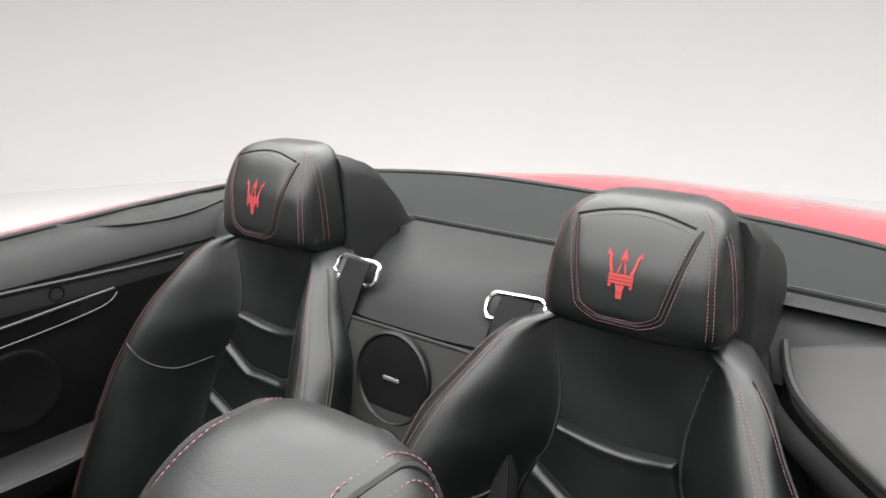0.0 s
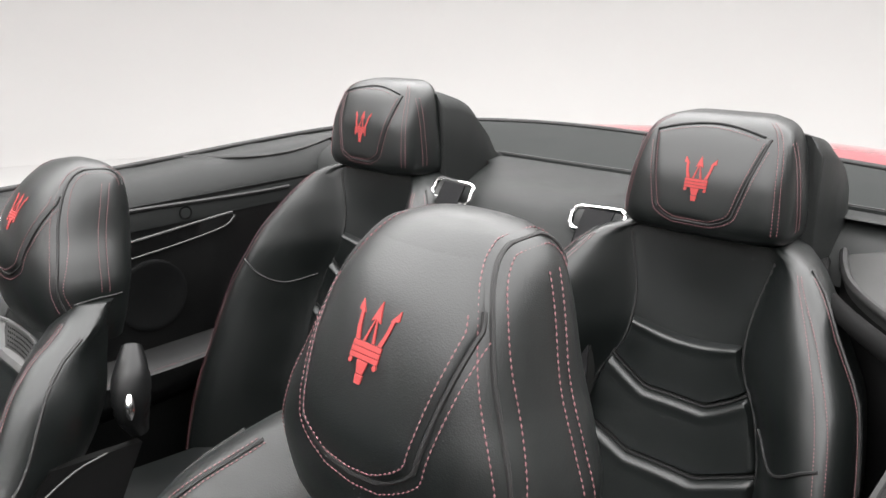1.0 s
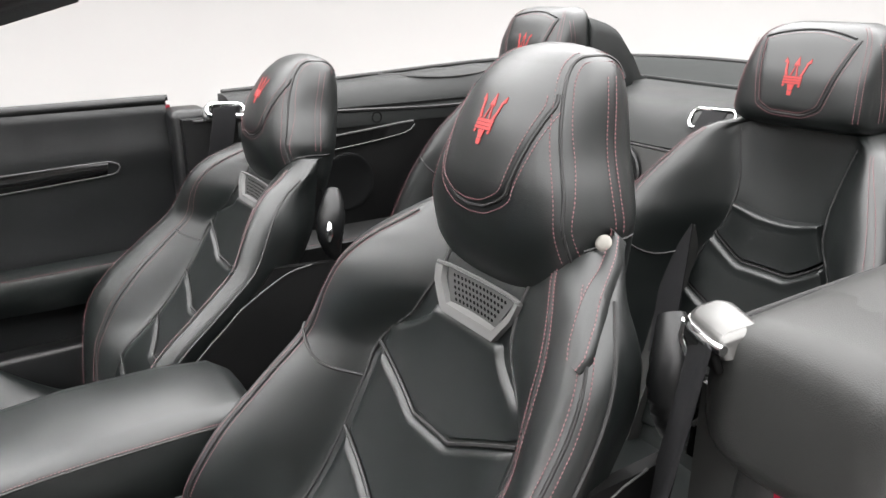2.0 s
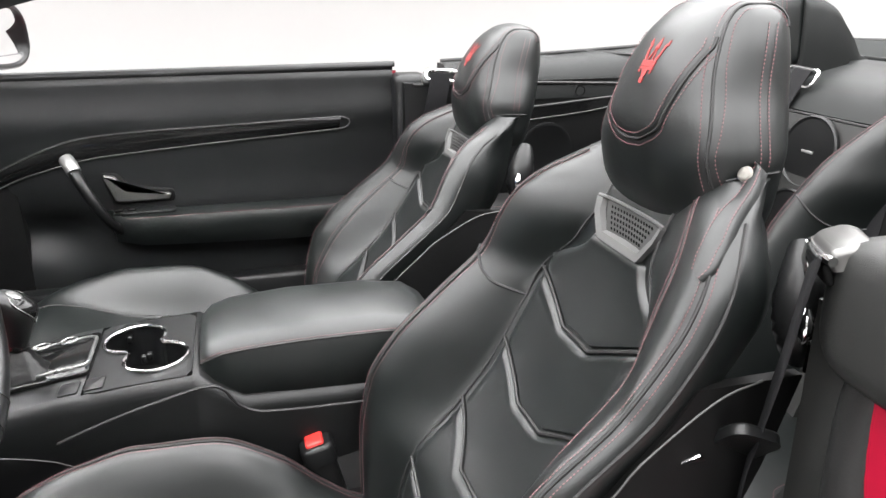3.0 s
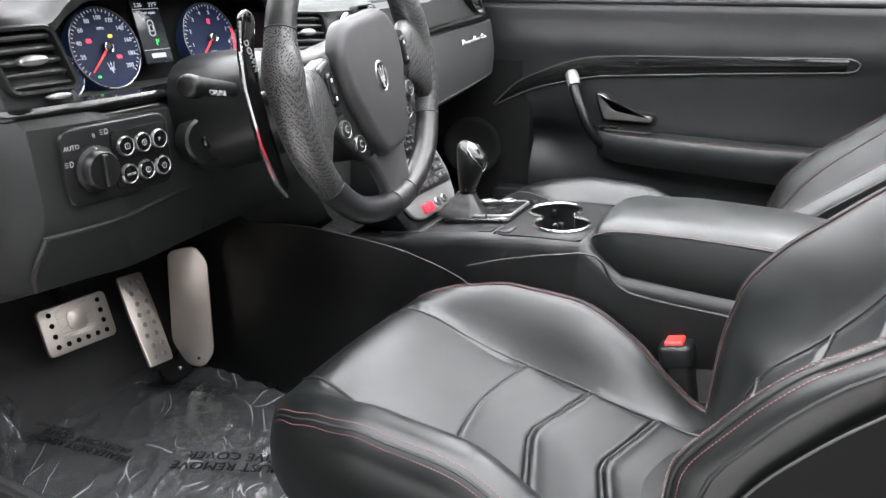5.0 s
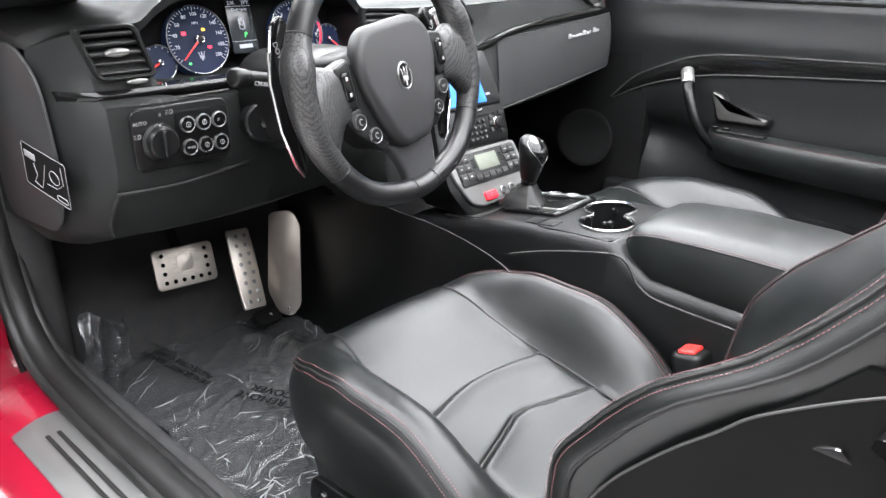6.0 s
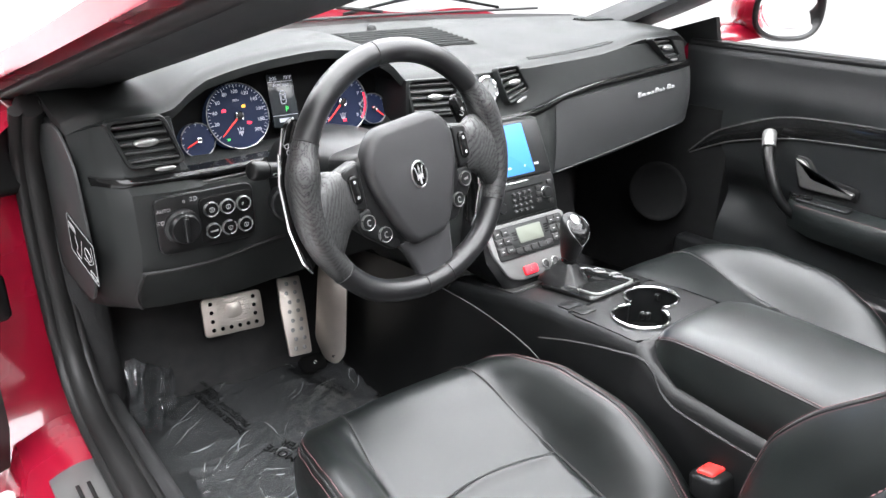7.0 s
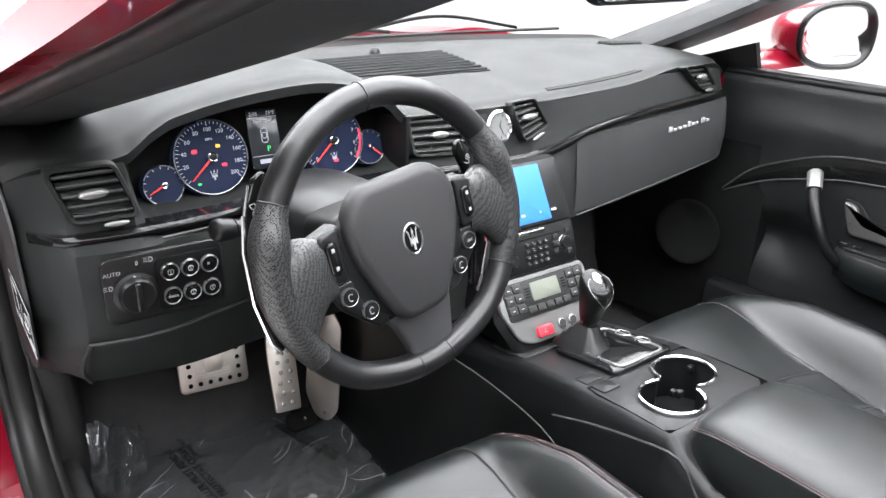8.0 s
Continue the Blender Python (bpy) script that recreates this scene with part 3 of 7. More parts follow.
        part("cushion_panel", slab(Geo(), cpad, [-1, -.98, -.95] + lin(-.9, .9, 21) + [.95, .98, 1], [0, .03, .06, .1] + lin(.2, .8, 7) + [.86, .9, .94, .97, 1], (0, 0, -0.015)), LEATHER, cush)
    for s in (-1, 1):
        seam = Geo()
        tube(seam, curve_on(cush_at, [(s * .131, y) for y in lin(.24, .57, 10)], 30, 0.0004), 0.0022, 6)
        tube(seam, curve_on(cush_at, [(s * .131, .566), (s * .128, .62), (s * .122, .69), (s * .112, .755), (s * .10, .78)], 24, 0.0004), 0.0022, 6)
        part("seam", seam, SEAM, cush)
        th = Geo()
        for k in ((.86, .95) if s == (out or 1) else (.58, .68)):
            stitches(th, curve_on(cush_at, [(s * (0.128 + (max(wc(y), .14) - 0.128) * k), y) for y in lin(.24, .755, 14)], 60, 0.0012))
        part("stitching", th, STITCH, cush, "dull red double stitching")
        part("piping", tube(Geo(), curve_on(cush_at, [(s * (0.128 + (max(wc(y), .14) - 0.128) * (.905 if s == (out or 1) else .63)), y) for y in lin(.24, .755, 14)], 50, 0.0002), 0.0016, 6), SEAM, cush)
    part("seam", tube(Geo(), curve_on(cush_at, [(p, arc(p) + .001) for p in lin(-.13, .13, 11)], 30, 0.0004), 0.0025, 6), SEAM, cush)

    # base
    g = Geo()
    loops = []
    for y, w, lo, hi in ((.20, .18, .29, .43), (.30, .222, .28, .43), (.50, .222, .28, .425), (.68, .196, .29, .42), (.745, .165, .32, .41)):
        loops.append([C(-w, y, lo + .02), C(-w + .02, y, lo), C(w - .02, y, lo), C(w, y, lo + .02), C(w - .004, y, hi), C(-w + .004, y, hi)])
    part("seat_base", rings(g, loops), TRIM, seat, "black plastic seat base")
    for s in (-1, 1):
        part("seat_rail", box(Geo(), C(s * .15 - .02, .22, .255 - dz), C(s * .15 + .02, .72, .31 - dz), .004), DARK, seat)
    if switches:
        sw = part("switch_panel", prism(Geo(), rounded(.16, .045, .015), .010, .003, axes(C(-.207, .60, .352), (-.10, 1, 0.1), (-1, -.10, 0.05))), TRIM, seat, "black seat adjuster panel")
        for q in (-.05, -.02, .01, .045):
            part("knob", lathe(Geo(), [(.009, 0), (.009, .012), (.007, .015)], axes(C(-.217 - .1 * q, .60 - q, .354 - .1 * q), (0, 1, 0), (-1, 0, 0)), 14), GLOSS, sw)
    if strap:
        # leather belt guide with its snap button
        mids = spread([(-.127, .972, 0), (-.141, .955, 0), (-.157, .932, 0), (-.170, .908, 0), (-.177, .890, 0)], 18)
        g, loops, rows = Geo(), [], ([], [])
        for i, q in enumerate(mids):
            h = .0125 * min(1.0, .55 + .25 * min(i, 17 - i))
            line = []
            for c_, lift in ((-1, .0012), (-.85, .0038), (0, .0050), (.85, .0038), (1, .0012)):
                p, z = q.x + c_ * h, q.y + c_ * h * .45
                line.append(B(p, yb(p, min(z, .97)) + lift, z + lift * .6))
            a, b = (B(q.x + c_ * h, yb(q.x + c_ * h, min(q.y + c_ * h * .45, .97)) - .004, q.y + c_ * h * .45 - .003) for c_ in (1, -1))
            loops.append(line + [a, b])
            for row, c_ in ((rows[0], -.72), (rows[1], .72)):
                p, z = q.x + c_ * h, q.y + c_ * h * .45
                row.append(B(p, yb(p, min(z, .97)) + .0046, z + .0026))
        st = part("belt_guide_strap", rings(g, loops), LEATHER, seat, "black leather belt guide strap")
        part("snap_button", lathe(Geo(), [(.0076, 0), (.0076, .0008), (.0066, .0015), (.0045, .0019), (.001, .0020)], axes(B(-.126, yb(-.126, .962) + .0055, .966), (1, 0, 0), (-0.30, 0.80, 0.50)), 24), SNAP, st, "pale metal snap button")
        th = Geo()
        for row in rows:
            stitches(th, row)
        part("stitching", th, STITCH, st)
    return seat


front_seat(-0.375, 0, 0, 0, -1, "black leather sports seat with red stitching, driver side", True, True)
front_seat(0.362, 0.012, -0.03, 5.0, 0, "black leather sports seat with red stitching, passenger side", False, False, 1.17)


def rear_seat(cx, low, label):
    """low: how much lower the headrest ends."""
    seat = thing("rear_seat", (cx, -0.55, 0.42), label, "car seat", "rear seats")
    yc = smooth_interp([.40, .55, .70, .80, .90, .97, 1.02], [-.43, -.475, -.53, -.560, -.583, -.592, -.60])
    ye = smooth_interp([.40, .55, .70, .82, .92, .96, .985, 1.02], [-.27, -.312, -.380, -.446, -.512, -.548, -.580, -.60])
    wo = smooth_interp([.40, .60, .75, .85, .92, .95, .965, .975, .982, .988, 1.02], [.235, .240, .240, .222, .178, .157, .142, .126, .108, .085, .05])

    middle = smooth_interp([.55, .70, .775, .855, .90, .95, .99], [.130, .124, .106, .074, .078, .089, .099])

    def T(p, y, z):
        return (cx + p, y, z)

    def wi(z):
        return middle(z)

    def yb(p, z):
        a, w, e = abs(p), wi(z), max(wo(z), wi(z) + .004)
        base = yc(z) - 0.014 * (1 - min(1, a / w) ** 2)
        if a <= w:
            return base
        s = min(1.0, (a - w) / (e - w))
        return base + (ye(z) - yc(z)) * (math.sin(math.pi / 2 * min(1, s / .84)) ** 1.2 - .20 * max(0, (s - .84) / .16) ** 2) + .004 * math.sin(math.pi * s)

    def at(p, z, lift=0.0):
        return T(p, yb(p, z) + lift, z)
    loops = []
    for z in lin(.40, 1.02, 56):
        e = wo(z)
        front = [at(e * q, z) for q in lin(-1, 1, 41)]
        ys = yb(e, z)
        yk = min(ys - .10, yc(z) - .055)
        loops.append(front + [T(e + .004, ys - .014, z), T(e, ys - .05, z), T(e - .02, ys - .09, z), T(e * .56, yk, z), T(0, yk, z), T(-e * .56, yk, z), T(-e + .02, ys - .09, z), T(-e, ys - .05, z), T(-e - .004, ys - .014, z)])
    part("backrest", rings(Geo(), loops), LEATHER, seat)

    def chev(p, z0):
        return z0 + .040 * max(0.0, (abs(p) - .045) / .08)

    def panel_top(p):
        return .860 - .014 * math.cos(math.pi / 2 * min(1, abs(p) / .118))
    edges = [lambda p: .47, lambda p: chev(p, .585), lambda p: chev(p, .68), lambda p: chev(p, .768), panel_top]
    for i in range(4):
        lo, hi = edges[i], edges[i + 1]

        def pad(u, v, lo=lo, hi=hi):
            p = .118 * u
            a, b = lo(p), hi(p)
            b = max(b, a + .006)
            z = a + .003 + (b - a - .004) * v
            p = middle(z) * u
            side = min(1.0, (1 - abs(u)) / .06) ** .5
            w = 1 - v
            lip = min(1, w / .05) ** .5 * min(1, v / .05) ** .5 * (1 - .25 * smoothstep(.2, 1, w)) + .15 * math.exp(-((w - .10) / .07) ** 2)
            return at(p, z, .014 * side * lip - .002)
        part("back_panel", slab(Geo(), pad, [-1, -.98, -.95] + lin(-.9, .9, 21) + [.95, .98, 1], [0, .02, .05] + lin(.1, .73, 8) + [.81, .86, .9, .93, .96, .98, 1], (0, -.02, 0)), LEATHER, seat)
        if i < 3:
            part("groove", tube(Geo(), [at(middle(hi(.118 * q)) * q, hi(.118 * q), .0035) for q in lin(-.99, .99, 25)], .0024, 6), SEAM, seat)
    for s in (-1, 1):
        seam = Geo()
        tube(seam, curve_on(at, [(s * wi(z) * 1.01, z) for z in lin(.45, .972, 12)], 40, .0005), .0022, 6)
        tube(seam, curve_on(at, [(s * .116, .775), (s * .15, .765), (s * .19, .80), (s * .208, .81)], 14, .001), .002, 6)
        part("seam", seam, SEAM, seat)
        th = Geo()
        for k in (.80, .88):
            stitches(th, curve_on(at, [(s * (wi(z) + (max(wo(z), wi(z) + .004) - wi(z)) * k), z) for z in lin(.45, .968, 14)], 60, .0012))
        for dy_ in (-.003, -.015):
            stitches(th, [T(s * (wo(z) + .003), yb(wo(z), z) + dy_, z) for z in lin(.45, .966, 30)])
        part("stitching", th, STITCH, seat, "dull red double stitching")
        part("piping", tube(Geo(), [T(s * (wo(z) + .004), yb(wo(z), z) - .009, z) for z in lin(.45, .970, 30)], .002, 6), SEAM, seat)

    # headrest block
    top = 1.138 - low
    HZ = [.985, .993, 1.006, 1.06 - low, 1.10 - low, 1.122 - low, 1.133 - low, top]
    def hw(z):
        return smooth_interp(HZ, [.098, .104, .106, .102, .095, .086, .072, .052])(z)
    hf = smooth_interp(HZ, [-.575, -.560, -.556, -.562, -.578, -.592, -.608, -.625])
    hb = smooth_interp([.985, 1.138], [-.675, -.672])

    def yh(p, z):
        q = min(1.0, abs(p) / hw(z))
        return hf(z) - (hf(z) - hb(z)) / 2 * (1 - (1 - q ** 4) ** .25)

    def head_at(p, z, lift=0.0):
        return T(p, yh(p, z) + lift, z)
    loops = []
    for z in [.985, .988, .992, .997] + lin(1.004, 1.11 - low, 14) + [top - .02, top - .013, top - .008, top - .004, top - .001, top]:
        w, f, b = hw(z), hf(z), hb(z)
        mid, hy = (f + b) / 2, (f - b) / 2
        lp = []
        for k in range(48):
            a = 2 * math.pi * k / 48
            c, s = math.cos(a), math.sin(a)
            lp.append(T(math.copysign(abs(c) ** .5, c) * w, mid + math.copysign(abs(s) ** .5, s) * hy, z))
        loops.append(lp)
    head = part("headrest", rings(Geo(), loops), LEATHER, seat)

    def patch_pz(u, v):
        z = 1.006 + (.124 - low - .012 * u * u) * v
        half = min((.044 + .026 * v) * min(1.0, (v + .02) / .14) ** .35, hw(z) * .84)
        return half * u, z

    def patch(u, v):
        edge = min(1.0, (1 - abs(u)) / .07) ** .5 * min(1, v / .06) ** .5 * min(1, (1 - v) / .06) ** .5
        p, z = patch_pz(u, v)
        return head_at(p, z, .004 * edge - .001)
    part("headrest_patch", slab(Geo(), patch, [-1, -.985, -.96] + lin(-.9, .9, 17) + [.96, .985, 1], [0, .015, .04, .08] + lin(.12, .94, 16) + [.97, 1], (0, -.01, 0)), LEATHER, head)
    flat = [patch_pz(-1, v) for v in lin(1, 0, 22)] + [patch_pz(u, 0) for u in lin(-.9, .9, 12)] + [patch_pz(1, v) for v in lin(0, 1, 22)] + [patch_pz(u, 1) for u in lin(.9, -.9, 12)]
    part("seam", tube(Geo(), [head_at(p, z, .0006) for p, z in flat], .0016, 6), SEAM, head)
    th = Geo()
    mz = 1.065 - low / 2
    stitches(th, [head_at(p * .93, mz + (z - mz) * .93, .0034) for p, z in flat])
    stitches(th, [head_at(p * 1.08, mz + (z - mz) * 1.06, .0012) for p, z in flat[3:53]])
    for s in (-1, 1):
        for k in (.86, .91):
            stitches(th, [head_at(s * hw(z) * k, z, .0009) for z in lin(1.002, 1.134 - low, 30)])
        for y in (-.602, -.612):
            stitches(th, [T(s * (hw(z) + .0006), y, z) for z in lin(1.002, 1.115 - low, 20)])
    part("stitching", th, STITCH, head, "dull red double stitching")
    part("emblem", laid_sign(lambda p, z, lift: head_at(p, z, lift + .003), (0, 1.064 - low * .6), .052), EMBROIDERY, head, "red embroidered three-pronged sign")

    # seat cushion
    g = Geo()
    loops = []
    for y, w, lo, hi in ((-.47, .20, .36, .45), (-.40, .215, .35, .462), (-.25, .22, .35, .475), (-.12, .215, .35, .49), (-.06, .205, .36, .475), (-.04, .19, .38, .44)):
        loops.append([T(-w, y, lo), T(w, y, lo), T(w, y, hi - .03), T(w * .93, y, hi), T(w * .5, y, hi - .008), T(0, y, hi - .014), T(-w * .5, y, hi - .008), T(-w * .93, y, hi), T(-w, y, hi - .03)])
    part("cushion", rings(g, loops), LEATHER, seat)
    return seat


rear_seat(-0.312, .010, "black leather rear bucket seat with red embroidered headrest, driver side")
rear_seat(0.292, .0, "black leather rear bucket seat with red embroidered headrest, passenger side")


# ---- body of the car ----
body = thing("convertible_car", (0, 0, 0), "red open-top sports car with a black cabin", "car")

# rim of the cabin behind the doors, from the passenger side round the tail to the driver side
RIM = [(.734, -.065, .956), (.728, -.20, .962), (.722, -.45, .974), (.712, -.62, .984), (.690, -.80, .993), (.630, -.96, 1.0), (.50, -1.07, 1.004), (.28, -1.13, 1.008), (0, -1.13, 1.006)]
RIM = RIM + [(-x, y + .025 * (abs(x) < .6), z - .004) for x, y, z in RIM[-2::-1]]
rim = spread(RIM, 81)


def outward(i):
    a, b = rim[max(0, i - 1)], rim[min(len(rim) - 1, i + 1)]
    d = (b - a).normalized()
    return Vector((-d.y, d.x, 0)).normalized()


def tail(u, v):
    """u: station along the rim, v: share of the way outwards."""
    i = int(round(u))
    p = rim[i]
    o = outward(i)
    back = smoothstep(-.5, -1.12, p.y)
    reach = .205 + .62 * back
    t = v
    out = reach * (1 - (1 - t) ** 1.6) if t < 1 else reach
    side = -.06 * out - .8 * out ** 2
    rear_ = -.32 * max(0, out - .05) ** 2 - .14 * out * smoothstep(.05, .45, p.x)
    drop = side + (rear_ - side) * back - .45 * smoothstep(.72, 1.0, t)
    return p + o * (out + .004) + Vector((0, 0, drop + .001))


us = [i for i in range(len(rim)) if rim[i].y < -.22]
part("rear_body_panel", slab(Geo(), tail, us, lin(0, 1, 16), (0, 0, -.03)), RED, body, "glossy red rear wings and boot lid")
lip = Geo()
tube(lip, [p + Vector((0, 0, .002)) for p in rim], .006, 8)
part("rim_seal", lip, RUBBER, body, "black rubber seal round the cabin rim")


for s in (-1, 1):
    # front wing ahead of the door
    def wing(u, v, s=s):
        y = 1.17 + 1.40 * u
        top = .945 - .085 * u ** 2
        a = v * math.pi / 2
        return (s * (.76 + .185 * math.sin(a) - .05 * u * (1 - v)), y, top + .02 * math.sin(math.pi * u) * (1 - v) - .65 * (1 - math.cos(a)))
    part("front_wing", slab(Geo(), wing, lin(0, 1, 14), lin(0, 1, 12), (-s * .02, 0, -.01)), RED, body, "glossy red front wing")


# bonnet beyond the windscreen
def bonnet(u, v):
    x = -.80 + 1.6 * u
    y = 1.62 + 1.0 * v
    q = abs(x) / .8
    return (x, y, .985 - .10 * v ** 1.6 - .05 * q ** 3 + .022 * math.exp(-((q - .55) / .16) ** 2) * (1 - v) + .028 * math.exp(-(q / .3) ** 2))


part("bonnet", slab(Geo(), bonnet, lin(0, 1, 33), lin(0, 1, 14), (0, 0, -.03)), RED, body, "glossy red bonnet with raised middle")
def nose(u, v):
    x = -.86 + 1.72 * u
    q = abs(x) / .86
    y0 = 2.60 - .42 * max(0, q - .55) ** 2 / .2
    return (x, y0 + .22 * math.sin(math.pi / 2 * min(1, v * 1.3)) - .10 * smoothstep(.6, 1, v) - .16 * q ** 3 * v, .885 - .03 * q ** 2 - .66 * v)


part("nose_panel", slab(Geo(), nose, lin(0, 1, 25), lin(0, 1, 12), (0, -.03, 0)), RED, body, "glossy red nose")
part("cowl", slab(Geo(), lambda u, v: (-.78 + 1.56 * u, 1.47 + .17 * v - .10 * (2 * u - 1) ** 2, .978 + .010 * v - .014 * (2 * u - 1) ** 2), lin(0, 1, 21), lin(0, 1, 5), (0, 0, -.03)), SHELL, body, "black plastic cowl")

# floor, sills and lower hull
part("floor_pan", box(Geo(), (-.76, -.65, .22), (.76, 1.62, .262), .01), CARPET, body, "black carpeted floor")
part("underbody", rings(Geo(), [[(-.80, y, .21), (-.78, y, .16), (.78, y, .16), (.80, y, .21)] for y in lin(-1.75, 2.05, 12)]), DARK, body)
part("tunnel", rings(Geo(), [[(-.17, y, .26), (-.12, y, h), (.12, y, h), (.17, y, .26)] for y, h in ((-.45, .44), (0, .46), (.3, .47), (.9, .48), (1.35, .50))]), CARPET, body, "black carpeted tunnel")
part("firewall", slab(Geo(), lambda u, v: (-.74 + 1.48 * u, 1.30 + .22 * v, .26 + .62 * v), lin(0, 1, 5), lin(0, 1, 5), (0, .03, 0)), CARPET, body)
for s in (-1, 1):
    loops = []
    for y in lin(-.10, 1.22, 10):
        loops.append([(s * .70, y, .24), (s * .70, y, .375), (s * .715, y, .392), (s * .80, y, .388), (s * .865, y, .365), (s * .90, y, .30), (s * .88, y, .20)])
    part("sill", rings(Geo(), loops), RED if s < 0 else TRIM, body, "red painted door sill" if s < 0 else "black trimmed door sill")
    part("side_wall", slab(Geo(), lambda u, v, s=s: (s * (.715 + .02 * u), -.62 + .52 * u, .26 + .60 * v), lin(0, 1, 3), lin(0, 1, 3), (s * .03, 0, 0)), SHELL, body)
for s in (-1, 1):
    # wheels
    for y in (-1.20, 1.74):
        m = axes((s * .74, y, .335), (0, 1, 0), (s, 0, 0))
        w = part("wheel", lathe(Geo(), [(.20, -.11), (.31, -.12), (.333, -.09), (.335, 0), (.333, .09), (.31, .12), (.22, .115)], m, 40), RUBBER, body, "black tyre")
        part("rim", lathe(Geo(), [(.225, .10), (.20, .075), (.06, .06), (.05, .08), (.01, .082)], m, 30), SATIN, w)

# ---- passenger door (closed) ----
door = thing("car_door", (.78, .55, .25), "closed black passenger door with gloss trim and silver lever", "car door", "doors")


def yfront(z):
    return smooth_interp([.40, .48, .60, .68, .80, .875, .955], [.89, .915, .965, 1.02, 1.05, 1.06, 1.075])(z)


def xdoor(y, z):
    x = .692 + .020 * smoothstep(.80, .93, z) + .020 * smoothstep(.935, .957, z)
    x += .010 * smoothstep(.86, .80, z) * smoothstep(.60, .72, z)
    x += .012 * smoothstep(.66, .60, z)
    x += .045 * math.exp(-((y - .87) / .10) ** 2 - ((z - .60) / .06) ** 2)
    return x


def door_at(y, z, lift=0.0):
    return (xdoor(y, z) - lift, y, z)


part("door_panel", slab(Geo(), lambda u, v: door_at(.062 + (yfront(.42 + .533 * v) - .062) * u, .42 + .533 * v), lin(0, 1, 40), lin(0, 1, 40), (.05, 0, 0)), DOORSKIN, door, "black leather inner door panel")
part("top_pad", tube(Geo(), [(.728, y, .945 + .006 * (1 - y)) for y in lin(.06, 1.07, 14)], .012, 10), LEATHER_SIDE, door)
part("window_seal", tube(Geo(), [(.745, y, .948 + .006 * (1 - y)) for y in lin(.05, 1.10, 10)], .007, 6), RUBBER, door)
loops = []
for y in lin(.045, 1.17, 16):
    loops.append([(.75, y, .938), (.80, y, .936), (.875, y, .90), (.925, y, .78), (.938, y, .66), (.925, y, .50), (.905, y, .40), (.84, y, .395), (.75, y, .42)])
part("outer_skin", rings(Geo(), loops), RED, door, "glossy red outer skin")

top_line = [(1.016, .684), (.961, .739), (.907, .769), (.797, .81), (.683, .824), (.475, .831), (.30, .837), (.193, .840)]
low_line = [(1.013, .682), (.948, .714), (.887, .738), (.77, .767), (.684, .777), (.474, .793), (.30, .804), (.198, .811)]
ta, tb = spread([(y, z, 0) for y, z in top_line], 48), spread([(y, z, 0) for y, z in low_line], 48)
end = spread([(.193, .840, 0), (.176, .834, 0), (.172, .826, 0), (.180, .815, 0), (.198, .811, 0)], 10)


def spear(u, v):
    i = int(round(u))
    a, b = ta[i], tb[i]
    q = a.lerp(b, v)
    return door_at(q.x, q.y, .004 + .005 * math.sin(math.pi * v))


sp = part("trim_spear", slab(Geo(), spear, list(range(48)), lin(0, 1, 7), (.012, 0, 0)), GLOSS, door, "gloss black trim spear")
part("trim_line", tube(Geo(), [door_at(q.x, q.y, .005) for q in list(ta) + list(end) + list(tb)[::-1]], .0017, 6), EDGE, sp, "thin grey trim line")

# armrest
loops = []
for y, w, z0, z1 in ((.735, .004, .610, .648), (.72, .040, .575, .648), (.66, .062, .565, .646), (.50, .070, .560, .645), (.34, .072, .555, .644), (.16, .066, .555, .646), (.075, .058, .56, .648)):
    x0 = .70
    loops.append([(x0, y, z1), (x0 - w * .55, y, z1 + .002), (x0 - w * .92, y, z1 - .004), (x0 - w, y, z1 - .016), (x0 - w * .96, y, (z0 + z1) / 2), (x0 - w * .7, y, z0 + .006), (x0, y, z0)])
arm = part("armrest", rings(Geo(), loops), LEATHER, door, "black leather armrest with red stitching")
row = [(.70 - .066, y, .6435) for y in lin(.69, .09, 20)]
part("stitching", stitches(Geo(), row), STITCH, arm)
# pull handle
pull = part("pull_handle", tube(Geo(), spread([(.668, .792, .765), (.640, .775, .735), (.630, .752, .690), (.634, .735, .655), (.650, .718, .625), (.676, .700, .600)], 24), lambda q: .0135 - .003 * q, 12), LEATHER_SIDE, door, "black leather door pull")
part("handle_cap", tube(Geo(), spread([(.676, .800, .776), (.660, .790, .765), (.650, .783, .752)], 8), .0155, 12), SATIN, pull, "satin silver cap")
# release lever and its plate
m = Matrix(((0, 0, -1, .690), (-1, 0, 0, .66), (0, 1, 0, .70), (0, 0, 0, 1)))
lever_shape = round_outline([(-.075, .035), (-.050, .030), (-.030, -.002), (.068, -.016), (.062, -.030), (-.052, -.030)], .008)
part("release_lever", prism(Geo(), lever_shape, .010, .004, m), GUIDE, door, "satin silver release lever")
part("lever_recess", prism(Geo(), round_outline([(-.080, .038), (-.045, .036), (-.02, .005), (.074, -.008), (.074, -.036), (-.06, -.036)], .010), .004, .001, m, base=-.004), LEATHER_SIDE, door)
sw = part("switch_plate", prism(Geo(), rounded(.12, .026, .008), .008, .002, axes((.668, .645, .646), (0, -1, 0), (-.2, 0, 1))), TRIM, door)
for q in (.018, -.010):
    part("switch", prism(Geo(), rounded(.018, .010, .003), .006, .002, axes((.666, .690 + q, .653), (0, -1, 0), (-.2, 0, 1))), GLOSS, sw)
part("tweeter_ring", lathe(Geo(), [(.066, 0), (.076, .003), (.078, .006), (.070, .008), (.062, .004), (.01, .004)], axes((.645, 1.055, .575), (0, 1, 0), (-1, -.25, .12)), 32), DARK, body, "round speaker in the footwell side")
